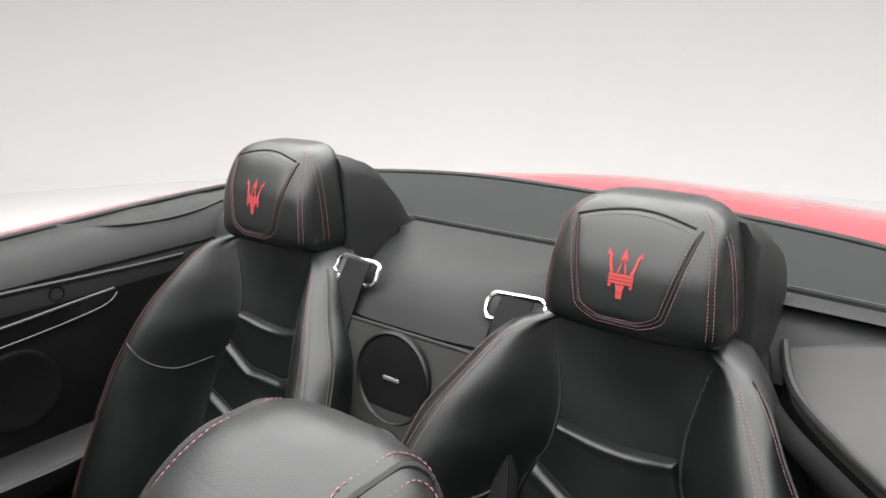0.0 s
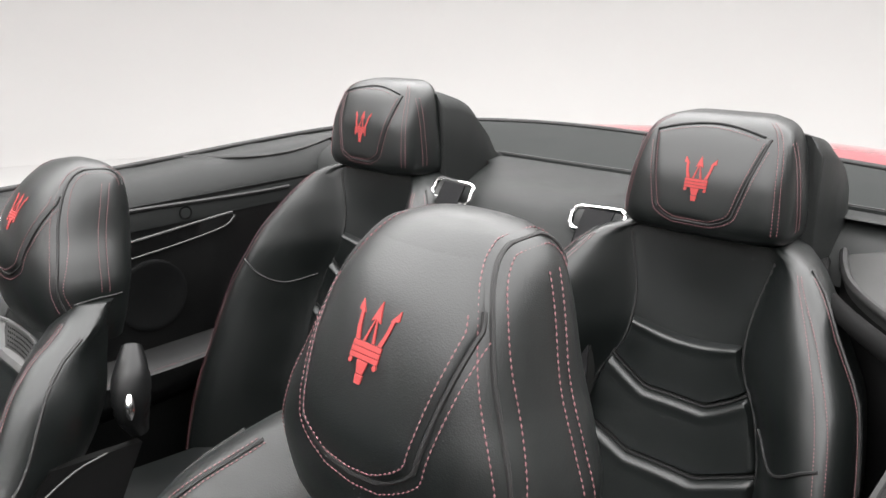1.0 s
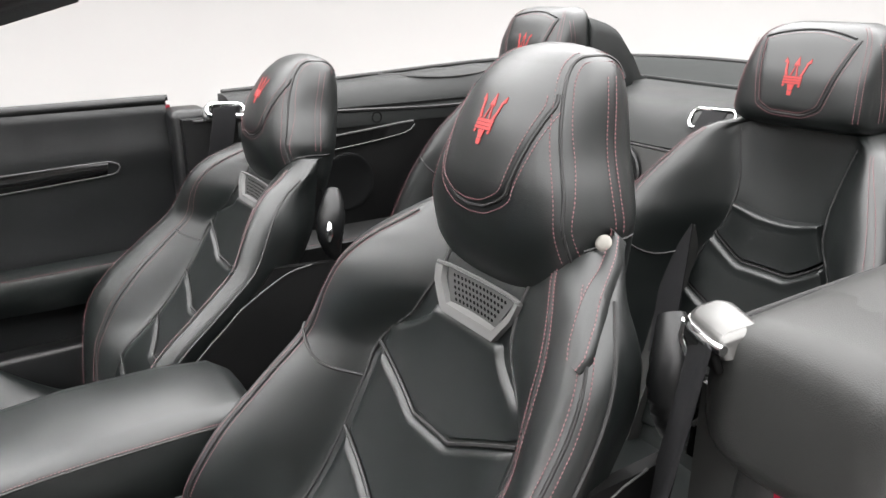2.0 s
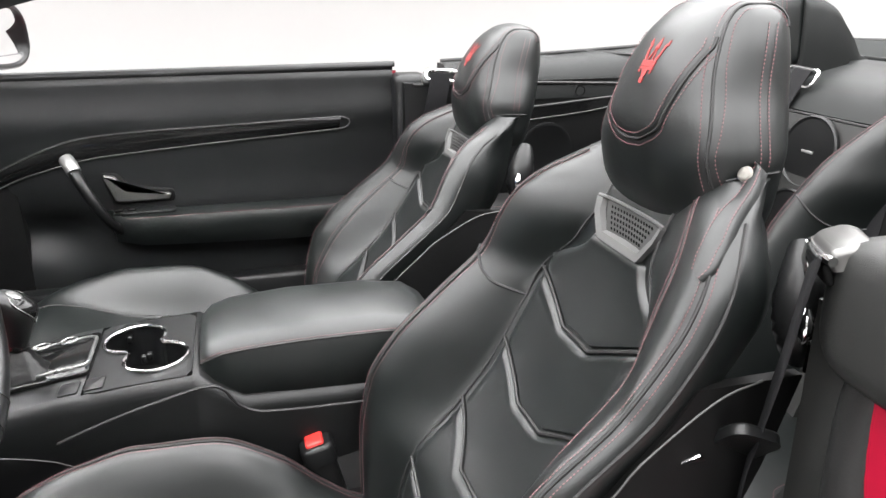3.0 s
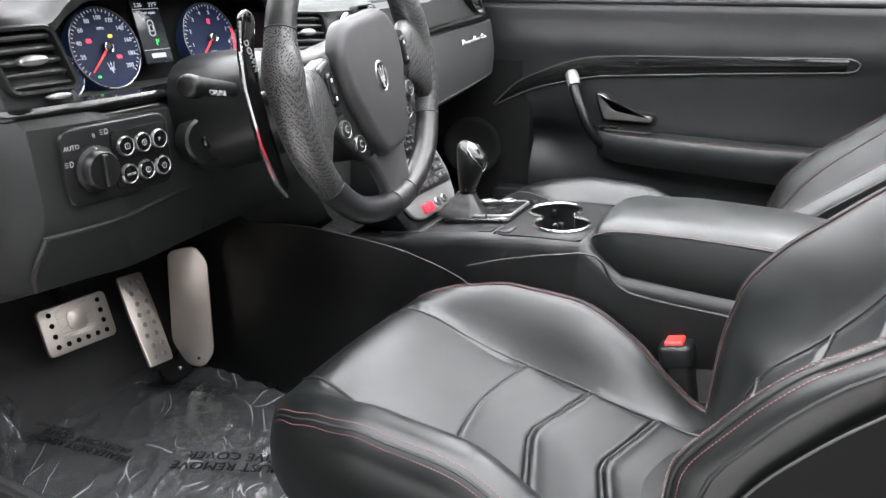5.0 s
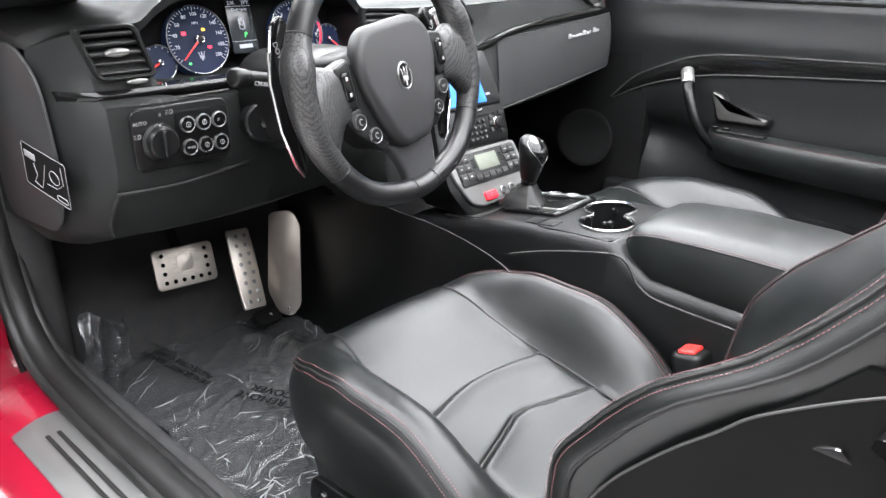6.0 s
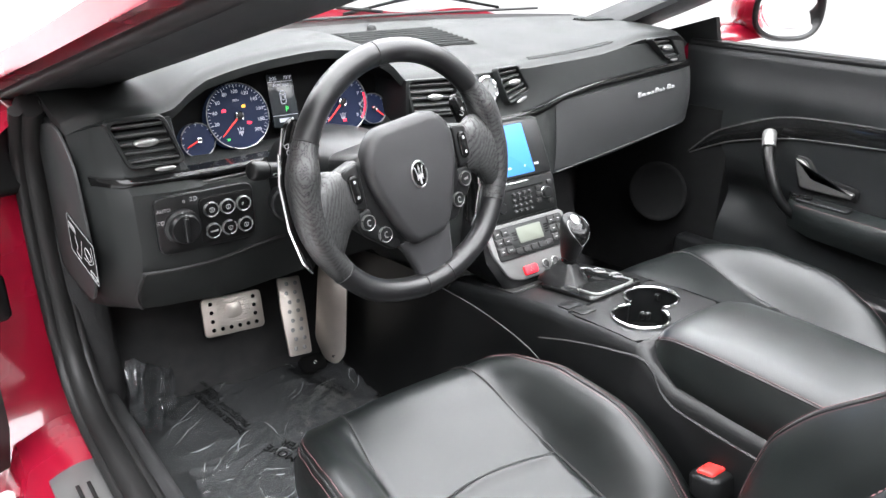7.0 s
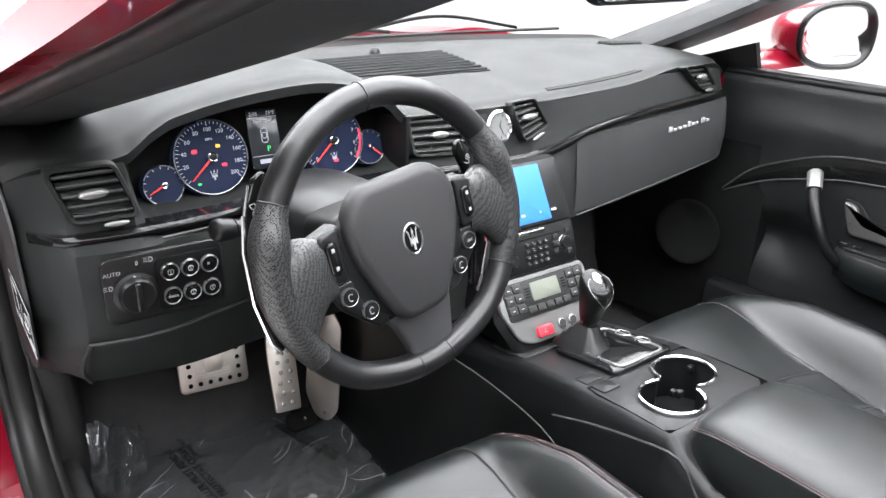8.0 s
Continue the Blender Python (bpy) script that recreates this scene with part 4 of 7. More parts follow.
part("kick_panel", slab(Geo(), lambda u, v: (.704 - .034 * u, .915 + .44 * u, .30 + .50 * v), lin(0, 1, 5), lin(0, 1, 5), (.04, 0, 0)), DARK, body, "dark footwell side panel")
kick = spread([(-.742, 1.236, 0), (-.70, 1.230, 0), (-.674, 1.248, 0), (-.662, 1.30, 0), (-.655, 1.42, 0)], 12)
part("kick_panel", slab(Geo(), lambda u, v: (kick[int(round(u * 11))].x, kick[int(round(u * 11))].y + .02 * v, .27 + .56 * v), lin(0, 1, 12), lin(0, 1, 6), (-.01, .02, 0)), CARPET, body, "dark footwell side panel")

# door mirror outside, its glass turned to the driver
mm = axes((.945, .952, 1.022), (.967, -.255, 0), (-.255, -.967, .03))
oval = [(.114 * math.copysign(abs(math.cos(a)) ** .75, math.cos(a)), .071 * math.copysign(abs(math.sin(a)) ** .75, math.sin(a)) * (1 + .10 * math.cos(a))) for a in lin(0, 2 * math.pi * 39 / 40, 40)]
shell = []
for k, z in ((1.0, .0), (1.02, -.02), (1.0, -.05), (.92, -.085), (.72, -.115), (.40, -.132), (.05, -.138)):
    shell.append([tuple(mm @ Vector((x * k - .012 * (1 - k), y * k, z))) for x, y in oval])
mir = part("mirror_shell", rings(Geo(), shell), RED, door, "glossy red door mirror")
part("mirror_frame", tube(Geo(), [tuple(mm @ Vector((x * .985, y * .985, .002))) for x, y in oval], .0075, 8, closed=True), TRIM, mir, "black mirror surround")
part("mirror_glass", rings(Geo(), [[tuple(mm @ Vector((x * .96, y * .96, .001))) for x, y in oval], [tuple(mm @ Vector((x * .94, y * .94, .003))) for x, y in oval]]), MIRRORGLASS, mir, "mirror glass")
for k in range(16):
    part("mirror_print", box(Geo(), (-.062 + .0085 * k, -.046, .0032), (-.057 + .0085 * k, -.043, .0036), .0004, mm), MARK, mir)
foot = []
for q in lin(0, 1, 6):
    c = Vector((.745, 1.075, .955)).lerp(Vector((.90, 1.035, .965)), q)
    foot.append([tuple(c + Vector((0, a, b * (1 - .2 * q)))) for a, b in ((-.055, -.012), (.055, -.014), (.05, .016), (.02, .030), (-.03, .028), (-.052, .010))])
part("mirror_foot", rings(Geo(), foot), RED, mir, "red mirror arm")
part("mirror_gasket", rings(Geo(), [[(.735, 1.00, .94), (.735, 1.16, .94), (.735, 1.19, .955), (.735, 1.02, 1.01)], [(.75, 1.00, .94), (.75, 1.16, .94), (.75, 1.19, .955), (.75, 1.02, 1.01)]]), TRIM, mir, "black mirror sail")

# ---- rear cabin trim ----
rear = thing("rear_trim", (0, -.7, .3), "grey-black padded rear cabin trim with speakers", "car trim")
prof = [(-.40, .40), (-.47, .60), (-.515, .76), (-.542, .86), (-.560, .912)]
part("speaker_panel", slab(Geo(), lambda u, v: (-.20 + .40 * u, *spread([(0, a, b) for a, b in prof], 21)[int(round(v * 20))][1:]), lin(0, 1, 5), lin(0, 1, 21), (0, -.03, 0)), DASH_LIT, rear, "grey-black panel between the rear seats")
prof2 = [(-.566, .918), (-.590, .950), (-.625, .972), (-.68, .985), (-.76, .990), (-.815, .992)]


def bulk(u, v):
    q = spread([(0, a, b) for a, b in prof2], 21)[int(round(v * 20))]
    x = -.62 + 1.24 * u
    return (x, q.y + .03 * (abs(x) / .62) ** 3 * (v) - .13 * smoothstep(.11, .20, abs(x)) * (1 - smoothstep(.35, .9, v)), q.z)


part("rear_shelf", slab(Geo(), bulk, lin(0, 1, 21), lin(0, 1, 21), (0, -.02, -.03)), DASH, rear, "grey-black padded rear shelf")


def tonneau(u, v):
    i = int(round(u))
    p = rim[i] + outward(i) * -.004
    x = max(-.60, min(.60, p.x * .92))
    a = Vector((x, -.818 + .03 * (abs(x) / .62) ** 3 , .996))
    q = a.lerp(p, v)
    return (q.x, q.y, q.z + .012 * math.sin(math.pi * v))


mids = [i for i in range(len(rim)) if rim[i].y < -.80]
part("tonneau_cover", slab(Geo(), tonneau, mids, lin(0, 1, 9), (0, 0, -.02)), CLOTH, rear, "dark grey folded-roof cover")
part("cover_seam", tube(Geo(), [(x, -.822 + .03 * (abs(x) / .62) ** 3, .9965) for x in lin(-.58, .58, 25)], .0022, 6), SEAM, rear)
for z, r, x in ((.855, .062, -.003), (.735, .052, -.003)):
    m = axes((x, -.5385 if z > .8 else -.507, z), (1, 0, 0), (0, .985, .17 if z > .8 else .25))
    spk = part("speaker", lathe(Geo(), [(r + .003, -.004), (r + .003, .002), (r, .0045), (r - .003, .003), (r - .004, .002), (.01, .0025)], m, 48), TRIM, rear, "round speaker grille")
    if z > .8:
        part("speaker_badge", prism(Geo(), rounded(.028, .005, .0015), .002, .0005, m @ Matrix.Translation((0, 0, .002))), SATIN, spk, "small silver badge")
part("panel_groove", tube(Geo(), [(x, -.562, .9145) for x in lin(-.2, .2, 9)], .0025, 6), SEAM, rear)

# roll hoop covers behind the rear headrests
for s, cx in ((-1, -.316), (1, .292)):
    loops = []
    low = .012 if s < 0 else .002
    hoop_y = [-.655, -.69, -.73, -.765, -.785, -.80, -.83]
    hoop_top = smooth_interp(hoop_y, [1.125, 1.118, 1.10, 1.064, 1.034, 1.012, 1.002])
    hoop_half = smooth_interp(hoop_y, [.104, .108, .110, .110, .108, .106, .108])
    for y in lin(-.655, -.83, 24):
        w, zt, z0 = hoop_half(y), hoop_top(y), .95
        z1 = zt - low
        loops.append([(cx - w * 1.03, y, z0), (cx - w * 1.01, y, z0 + .4 * (z1 - z0)), (cx - w, y, z1 - .03 * (z1 - .95) / .17), (cx - w * .86, y, z1 - .006), (cx - w * .6, y, z1), (cx, y, z1 + .004), (cx + w * .6, y, z1), (cx + w * .86, y, z1 - .006), (cx + w, y, z1 - .03 * (z1 - .95) / .17), (cx + w * 1.01, y, z0 + .4 * (z1 - z0)), (cx + w * 1.03, y, z0)])
    hoop = part("hoop_cover", rings(Geo(), loops), DASH, rear, "grey-black roll hoop cover", 85)
    part("hoop_flap", prism(Geo(), round_outline([(-.070, -.035), (.070, -.035), (.080, .04), (-.080, .04)], .02), .006, .003, axes((cx, -.752, 1.080 - low), (1, 0, 0), (0, -.55, .83))), TRIM, hoop, "black hinged flap")

# rear side panels and their ledges
for s in (-1, 1):
    side = thing("rear_side_panel", (s * .66, -.32, .4), "black padded rear side panel with speaker and bright rails", "car trim", "rear side panels")

    def face(y, z, s=s):
        x = .603 + .03 * smoothstep(-.1, .06, y) - .012 * smoothstep(.90, .70, z)
        return s * x
    part("side_face", slab(Geo(), lambda u, v, s=s: (face((.05 if s > 0 else -.045) - .82 * u, .40 + .52 * v), (.05 if s > 0 else -.045) - .82 * u, .40 + .52 * v), lin(0, 1, 20), lin(0, 1, 16), (s * .03, 0, 0)), LEATHER_SIDE if s > 0 else SHELL, side, "black leather side panel")

    def ledge(u, v, s=s):
        y = -.055 - .76 * u
        i = min(range(len(rim)), key=lambda k: abs(rim[k].y - y) + (0 if rim[k].x * s > 0 else 9))
        o = rim[i]
        xi = .600 + .03 * smoothstep(-.1, .06, y)
        xo = abs(o.x) - .004
        t = v
        z = .918 + (o.z - .918) * (t ** .55) + .010 * math.sin(math.pi * t)
        return (s * (xi + (xo - xi) * t), y, z - .012 * (1 - t) ** 6)
    # Driver side takes the lit copy, passenger side the plain dash skin.
    part("side_ledge", slab(Geo(), ledge, lin(0, 1, 26), lin(0, 1, 12), (0, 0, -.03)), DASH_LIT if s < 0 else DASH, side, "grey-black padded ledge")
    part("flap_line", tube(Geo(), spread([ledge(.52, .98), ledge(.62, .52), ledge(.72, .40), ledge(.84, .42), ledge(.97, .62)], 24), .0045, 6), SEAM, side)
    # flat cover behind the shoulder of the rear seat
    inner_edge = spread([(s * .425, -.83, .972), (s * .436, -.754, .955), (s * .470, -.640, .950), (s * .508, -.574, .948), (s * .570, -.505, .945), (s * .630, -.44, .945)] if s < 0 else [(s * .425, -.83, .972), (s * .45, -.78, .962), (s * .50, -.70, .952), (s * .56, -.64, .945), (s * .61, -.60, .935), (s * .64, -.56, .935)], 24)
    outer_edge = []
    for q in lin(0, 1, 24):
        want = -.93 + (.49 if s < 0 else .37) * q
        k = min(range(len(rim)), key=lambda j: abs(rim[j].y - want) + (0 if rim[j].x * s > 0 else 9))
        outer_edge.append(Vector((rim[k].x - s * .006, want, rim[k].z - .001)))
    if s < 0:
        part("quarter_cover", slab(Geo(), lambda u, v: tuple(inner_edge[int(round(u * 23))].lerp(outer_edge[int(round(u * 23))], v) + Vector((0, 0, .008 * math.sin(math.pi * v)))), lin(0, 1, 24), lin(0, 1, 9), (0, 0, -.012)), DASH_LIT, side, "grey-black flat quarter cover")
    if s < 0:
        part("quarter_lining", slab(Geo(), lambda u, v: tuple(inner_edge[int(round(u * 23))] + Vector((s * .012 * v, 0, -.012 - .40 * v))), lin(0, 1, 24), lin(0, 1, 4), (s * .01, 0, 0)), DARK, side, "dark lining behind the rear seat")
    if s < 0:
        part("cover_groove", tube(Geo(), [q + Vector((0, 0, .002)) for q in inner_edge], .0055, 8), SEAM, side)
        part("cover_roll", tube(Geo(), [q + Vector((s * -.022, .012, -.012)) for q in inner_edge], .011, 10), DARK, side, "black rolled edge")
    part("ledge_groove", tube(Geo(), [(face(y, .9) - s * .003, y, .916 - .012 * smoothstep(-.2, -.6, y)) for y in lin(.03 if s > 0 else -.06, -.62, 20)], .004, 6), SEAM, side)
    # bright rails of the pocket
    r1 = [(face(y, .87) - s * .006, y, z) for y, z in ((-.02, .842), (-.15, .852), (-.30, .862), (-.42, .872), (-.478, .876))]
    r2 = [(face(y, .84) - s * .006, y, z) for y, z in ((-.482, .868), (-.46, .852), (-.40, .842), (-.30, .832), (-.15, .822), (-.02, .815))]
    pocket = part("pocket_trim", slab(Geo(), lambda u, v: tuple(Vector(spread(r1, 20)[int(round(u * 19))]).lerp(Vector(spread(r2[::-1], 20)[int(round(u * 19))]), v)), lin(0, 1, 20), [0, .5, 1], (s * .01, 0, 0)), GLOSS, side, "gloss black pocket trim")
    part("bright_rail", tube(Geo(), spread(r1, 30), .0028, 6), EDGE, pocket, "bright metal rail")
    part("bright_rail", tube(Geo(), spread(r2, 30), .0018, 6), EDGE, pocket, "bright metal rail")
    part("screw_cover", lathe(Geo(), [(.013, 0), (.013, .003), (.010, .002), (.009, -.004), (.002, -.004)], axes((face(-.382, .89) - s * .001, -.382, .892), (0, 1, 0), (-s, 0, 0)), 20), DARK, side, "round screw cover")
    part("side_speaker", lathe(Geo(), [(.068, -.003), (.068, .003), (.063, .0045), (.058, .003), (.01, .004)], axes((face(-.30, .75) - s * .001, -.295, .752), (0, 1, 0), (-s, 0, 0)), 40), TRIM, side, "round speaker grille")
    loops = []
    for y, w in ((-.02, .03), (-.10, .075), (-.30, .085), (-.45, .075), (-.50, .06)):
        x0 = .61
        loops.append([(s * x0, y, .655), (s * (x0 - w * .7), y, .640), (s * (x0 - w), y, .628), (s * (x0 - w), y, .60), (s * (x0 - w * .6), y, .56), (s * x0, y, .52)])
    ra = part("rear_armrest", rings(Geo(), loops), LEATHER_SIDE, side, "black leather armrest with red stitching")
    part("stitching", stitches(Geo(), [(s * (.61 - w * .92), y, .6335) for y, w in ((-.06, .055), (-.10, .075), (-.30, .085), (-.45, .075), (-.49, .062))]), STITCH, ra)


# belts: chrome guides, webbing and buckles
def belt_guide(s):
    g = thing("belt_guide", (s * .605, -.028, .93), "chrome belt guide with black webbing on the door pillar", "seat belt", "belt guides")
    if s > 0:
        m = axes((s * .622, -.035, .930), (0, -1, -.05), (-s * .85, 0, .5)) @ Matrix.Diagonal((.78, .85, 1, 1))
    else:
        m = axes((-.630, -.020, .936), (.90, -.42, 0), (.18, .30, .93)) @ Matrix.Diagonal((.90, .92, 1, 1))
    if s > 0:
        plate = part("guide_plate", prism(Geo(), round_outline([(-.060, -.020), (.050, -.024), (.064, -.004), (.050, .022), (-.046, .022), (-.062, .006)], .012), .013, .005, m), SILVERPAINT, g, "silver guide plate")
        part("guide_slot", prism(Geo(), round_outline([(-.045, -.008), (.035, -.012), (.040, .008), (-.035, .012)], .005), .0022, .0, m @ Matrix.Translation((0, 0, .0122))), DARK, plate)
        part("guide_ring", tube(Geo(), [tuple(m @ Vector((x, y, .0155))) for x, y in round_outline([(-.050, -.012), (.042, -.017), (.050, -.004), (.042, .014), (-.040, .016), (-.052, .004)], .008, 3)], .0045, 8, closed=True), CHROME, plate, "chrome ring")
    else:
        # a broad satin cap over the slot, with a bright lip where the webbing leaves it
        plate = part("guide_plate", prism(Geo(), round_outline([(-.036, -.018), (.020, -.020), (.034, -.012), (.036, .010), (.024, .021), (-.034, .021)], .009, 5), .017, .008, m, 4, base=-.006), GUIDE, g, "satin silver guide cap")
        part("guide_lip", tube(Geo(), [tuple(m @ Vector((x, y, z_))) for x, y, z_ in ((-.036, .019, .004), (-.022, .0225, .005), (.010, .0225, .005), (.026, .019, .004), (.036, .008, .001), (.038, -.006, -.006))], .0042, 8), CHROME, plate, "bright metal lip")
        part("guide_slot", box(Geo(), (-.030, .020, -.018), (.024, .027, .001), .003, m), DARK, plate)
        part("guide_leg", tube(Geo(), [tuple(m @ Vector(q)) for q in ((.030, .018, .002), (.033, .024, -.010), (.030, .026, -.026))], .0052, 8), CHROME, plate, "bright metal leg")
    if s > 0:
        path = spread([(.598, -.030, .945), (.592, -.020, .90), (.600, -.005, .82), (.615, .01, .70), (.635, .03, .50), (.64, .05, .34)], 24)
    else:
        path = spread([(-.626, .002, .936), (-.624, .006, .905), (-.612, .006, .826), (-.604, .012, .76), (-.606, .024, .70), (-.625, .05, .50), (-.64, .06, .34)], 24)
    part("webbing", slab(Geo(), lambda u, v: tuple(path[int(round(v * 23))] + Vector((0 if s > 0 else -.018 + .036 * u, (-.024 + .048 * u) * (1 if s > 0 else -.62), 0))), lin(0, 1, 4), lin(0, 1, 24), (s * .003, 0, 0)), WEB, g, "black belt webbing")
    tongue = part("belt_tongue", prism(Geo(), rounded(.05, .07, .014), .012, .004, axes((s * .606, .032, .742), (0, 1, .2), (-s * .6, -.3, .5))), TRIM, g, "black belt tongue head")
    part("tongue_blade", prism(Geo(), rounded(.022, .05, .004), .003, .001, axes((s * .598, .066, .722), (.2, .8, -.5), (-s, 0, .5))), CHROME, tongue, "bright tongue blade")
    return g


belt_guide(-1)
belt_guide(1)


def rear_loop(cx, tilt):
    g = thing("rear_belt_loop", (cx, -.615, .955), "chrome belt loop with black webbing on the rear shelf", "seat belt", "rear belt loops")
    m = axes((cx, -.606, .966), (1, tilt, 0), (0, .86, .50))
    part("loop", tube(Geo(), [tuple(m @ Vector((x, y, .012))) for x, y in rounded(.082, .034, .010, 4)], .0040, 8, closed=True), CHROME, g, "chrome loop")
    path = spread([(cx, -.600, .985), (cx + .002, -.578, .950), (cx + .006 * (1 if cx > 0 else -1), -.545, .88), (cx + .03 * (1 if cx > 0 else -1), -.50, .72), (cx + .05 * (1 if cx > 0 else -1), -.46, .56)], 20)
    part("webbing", slab(Geo(), lambda u, v: tuple(path[int(round(v * 19))] + Vector((-.023 + .046 * u, 0, 0))), lin(0, 1, 4), lin(0, 1, 20), (0, -.003, 0)), WEB, g, "black belt webbing")


rear_loop(-.160, 0.1)
rear_loop(.112, -.1)


def buckle(where, lean_to):
    g = thing("belt_buckle", where, "black belt buckle with red release button", "seat belt", "belt buckles")
    m = axes(where, (1, 0, 0), lean_to) @ Matrix.Diagonal((1.22, 1.22, 1, 1))
    part("stalk", prism(Geo(), rounded(.058, .034, .011), .085, .004, m), LEATHER_SIDE, g, "black buckle stalk")
    part("buckle_head", prism(Geo(), rounded(.064, .040, .012), .030, .006, m @ Matrix.Translation((0, 0, .085))), TRIM, g, "black plastic buckle head")
    part("release_button", prism(Geo(), rounded(.046, .022, .004), .010, .003, m @ Matrix.Translation((0, .001, .110))), BUCKLE, g, "bright red release button")


buckle((-.126, .340, .392), (.06, .24, 1))
buckle((.02, -.36, .46), (0, .25, 1))

# ---- centre console ----
con = thing("centre_console", (0, .5, .28), "black leather centre console with cup holders and silver shifter gate", "console")
loops = []
for y, w, z1, zi in ((.10, .110, .562, .563), (.30, .112, .572, .573), (.46, .116, .578, .579), (.500, .122, .606, .607), (.52, .124, .625, .626), (.526, .124, .625, .626), (.528, .124, .625, .54), (.60, .123, .622, .54), (.668, .122, .615, .54), (.670, .122, .615, .616), (.70, .122, .612, .613), (.78, .120, .598, .599), (.86, .124, .582, .583), (.95, .135, .57, .571)):
    loops.append([(-w - .012, y, .27), (-w - .010, y, z1 - .12), (-w, y, z1 - .02), (-w + .006, y, z1 - .005), (-w + .014, y, z1), (-w + .016, y, zi), (0, y, zi), (w - .016, y, zi), (w - .014, y, z1), (w - .006, y, z1 - .005), (w, y, z1 - .02), (w + .010, y, z1 - .12), (w + .012, y, .27)])
part("console_body", rings(Geo(), loops), TRIM, con, "black console body")
part("edge_line", tube(Geo(), spread([(-.126, .14, .552), (-.128, .40, .560), (-.128, .462, .574), (-.130, .495, .614), (-.133, .56, .606), (-.136, .64, .585), (-.140, .70, .565)], 40), .0024, 6), RUBBER, con)
knee = spread([(-.146, .645, .50), (-.160, .70, .550), (-.190, .79, .592), (-.215, .89, .612), (-.215, 1.02, .61), (-.195, 1.30, .56)], 28)
part("side_line", tube(Geo(), knee[:20], .0014, 6), RUBBER, con, "thin bright edge of the tunnel trim")
part("tunnel_trim", slab(Geo(), lambda u, v: (knee[int(round(u * 27))].x + .01 * math.sin(math.pi * v) - .015 * v, knee[int(round(u * 27))].y, knee[int(round(u * 27))].z * (1 - v) + .27 * v), lin(0, 1, 28), lin(0, 1, 8), (.010, 0, -.03)), TRIM, con, "black padded tunnel side")
# padded lid
loops = []
for y, w, z0, z1 in ((.518, .070, .585, .625), (.515, .088, .570, .642), (.500, .097, .566, .654), (.47, .101, .565, .662), (.38, .104, .562, .668), (.26, .103, .560, .667), (.19, .098, .560, .660), (.165, .088, .565, .645), (.158, .070, .58, .62)):
    r = .022
    loops.append([(-w + r, y, z0), (-w + .004, y, z0 + .008), (-w, y, z0 + .03), (-w + .004, y, z1 - r), (-w + r * .7, y, z1 - .006), (-w + r * 1.6, y, z1), (0, y, z1 + .004), (w - r * 1.6, y, z1), (w - r * .7, y, z1 - .006), (w - .004, y, z1 - r), (w, y, z0 + .03), (w - .004, y, z0 + .008), (w - r, y, z0)])
lid = part("armrest_lid", rings(Geo(), loops), LEATHER, con, "black leather armrest with red stitching")
part("stitching", stitches(Geo(), spread([(-.078, .5165, .628), (-.0925, .50, .641), (-.0965, .47, .650), (-.0995, .38, .656), (-.0985, .26, .655), (-.0935, .19, .650)], 40)), STITCH, lid)
part("lid_seam", tube(Geo(), spread([(-.079, .5165, .6245), (-.0935, .50, .6375), (-.0975, .47, .6465), (-.1005, .38, .6525), (-.0995, .26, .6515), (-.0945, .19, .6465)], 40), .0015, 6), SEAM, lid)
part("hinge_tab", box(Geo(), (-.02, .10, .55), (.05, .17, .60), .012), TRIM, con)
# cup holders: two joined wells
cups = [(-.040, .578), (.034, .614)]
ring = []
r = .0445
d = Vector((cups[1][0] - cups[0][0], cups[1][1] - cups[0][1]))
ang = math.atan2(d.y, d.x)
for k in range(22):
    a = ang + radians(38) + radians(284) * k / 21
    ring.append((cups[0][0] + r * math.cos(a), cups[0][1] + r * math.sin(a)))
for k in range(22):
    a = ang + math.pi + radians(38) + radians(284) * k / 21
    ring.append((cups[1][0] + r * math.cos(a), cups[1][1] + r * math.sin(a)))


def ztop(y):
    return smooth_interp([.50, .52, .60, .70, .78, .86], [.62, .625, .622, .612, .598, .582])(y)


def to_edge(x, y):
    """The same way on to the rim of the tray."""
    cx, cy = -.003, .597
    dx, dy = x - cx, y - cy
    k = min(.1075 / max(abs(dx), 1e-6), .070 / max(abs(dy), 1e-6))
    return (cx + dx * k, cy + dy * k)


tray_in = [(x, y, ztop(y) + .001) for x, y in ring]
tray_out = [(*to_edge(x, y), ztop(to_edge(x, y)[1]) + .0005) for x, y in ring]
tray_low = [(p[0], p[1], p[2] - .05) for p in tray_out]
holder = part("cup_holder", rings(Geo(), [tray_low, tray_out, tray_in, [(x, y, ztop(y) - .055) for x, y in ring], [(x * .98, y, ztop(y) - .070) for x, y in ring]], caps=False), TRIM, con, "black cup holder tray")
part("well_floor", rings(Geo(), [[(x, y, ztop(y) - .066) for x, y in ring], [(x, y, ztop(y) - .068) for x, y in ring]]), DARK, holder)
part("cup_ring", tube(Geo(), [(x, y, ztop(y) + .003) for x, y in ring], .0032, 8, closed=True), CHROME, holder, "chrome cup holder ring")
for (x, y), q in zip(cups, (0, 1)):
    for a in (20, 200):
        part("cup_clip", box(Geo(), (-.005, -.004, -.02), (.005, .004, -.008), .002, pose(x + .041 * math.cos(radians(a)), y + .041 * math.sin(radians(a)), ztop(y))), TRIM, holder)
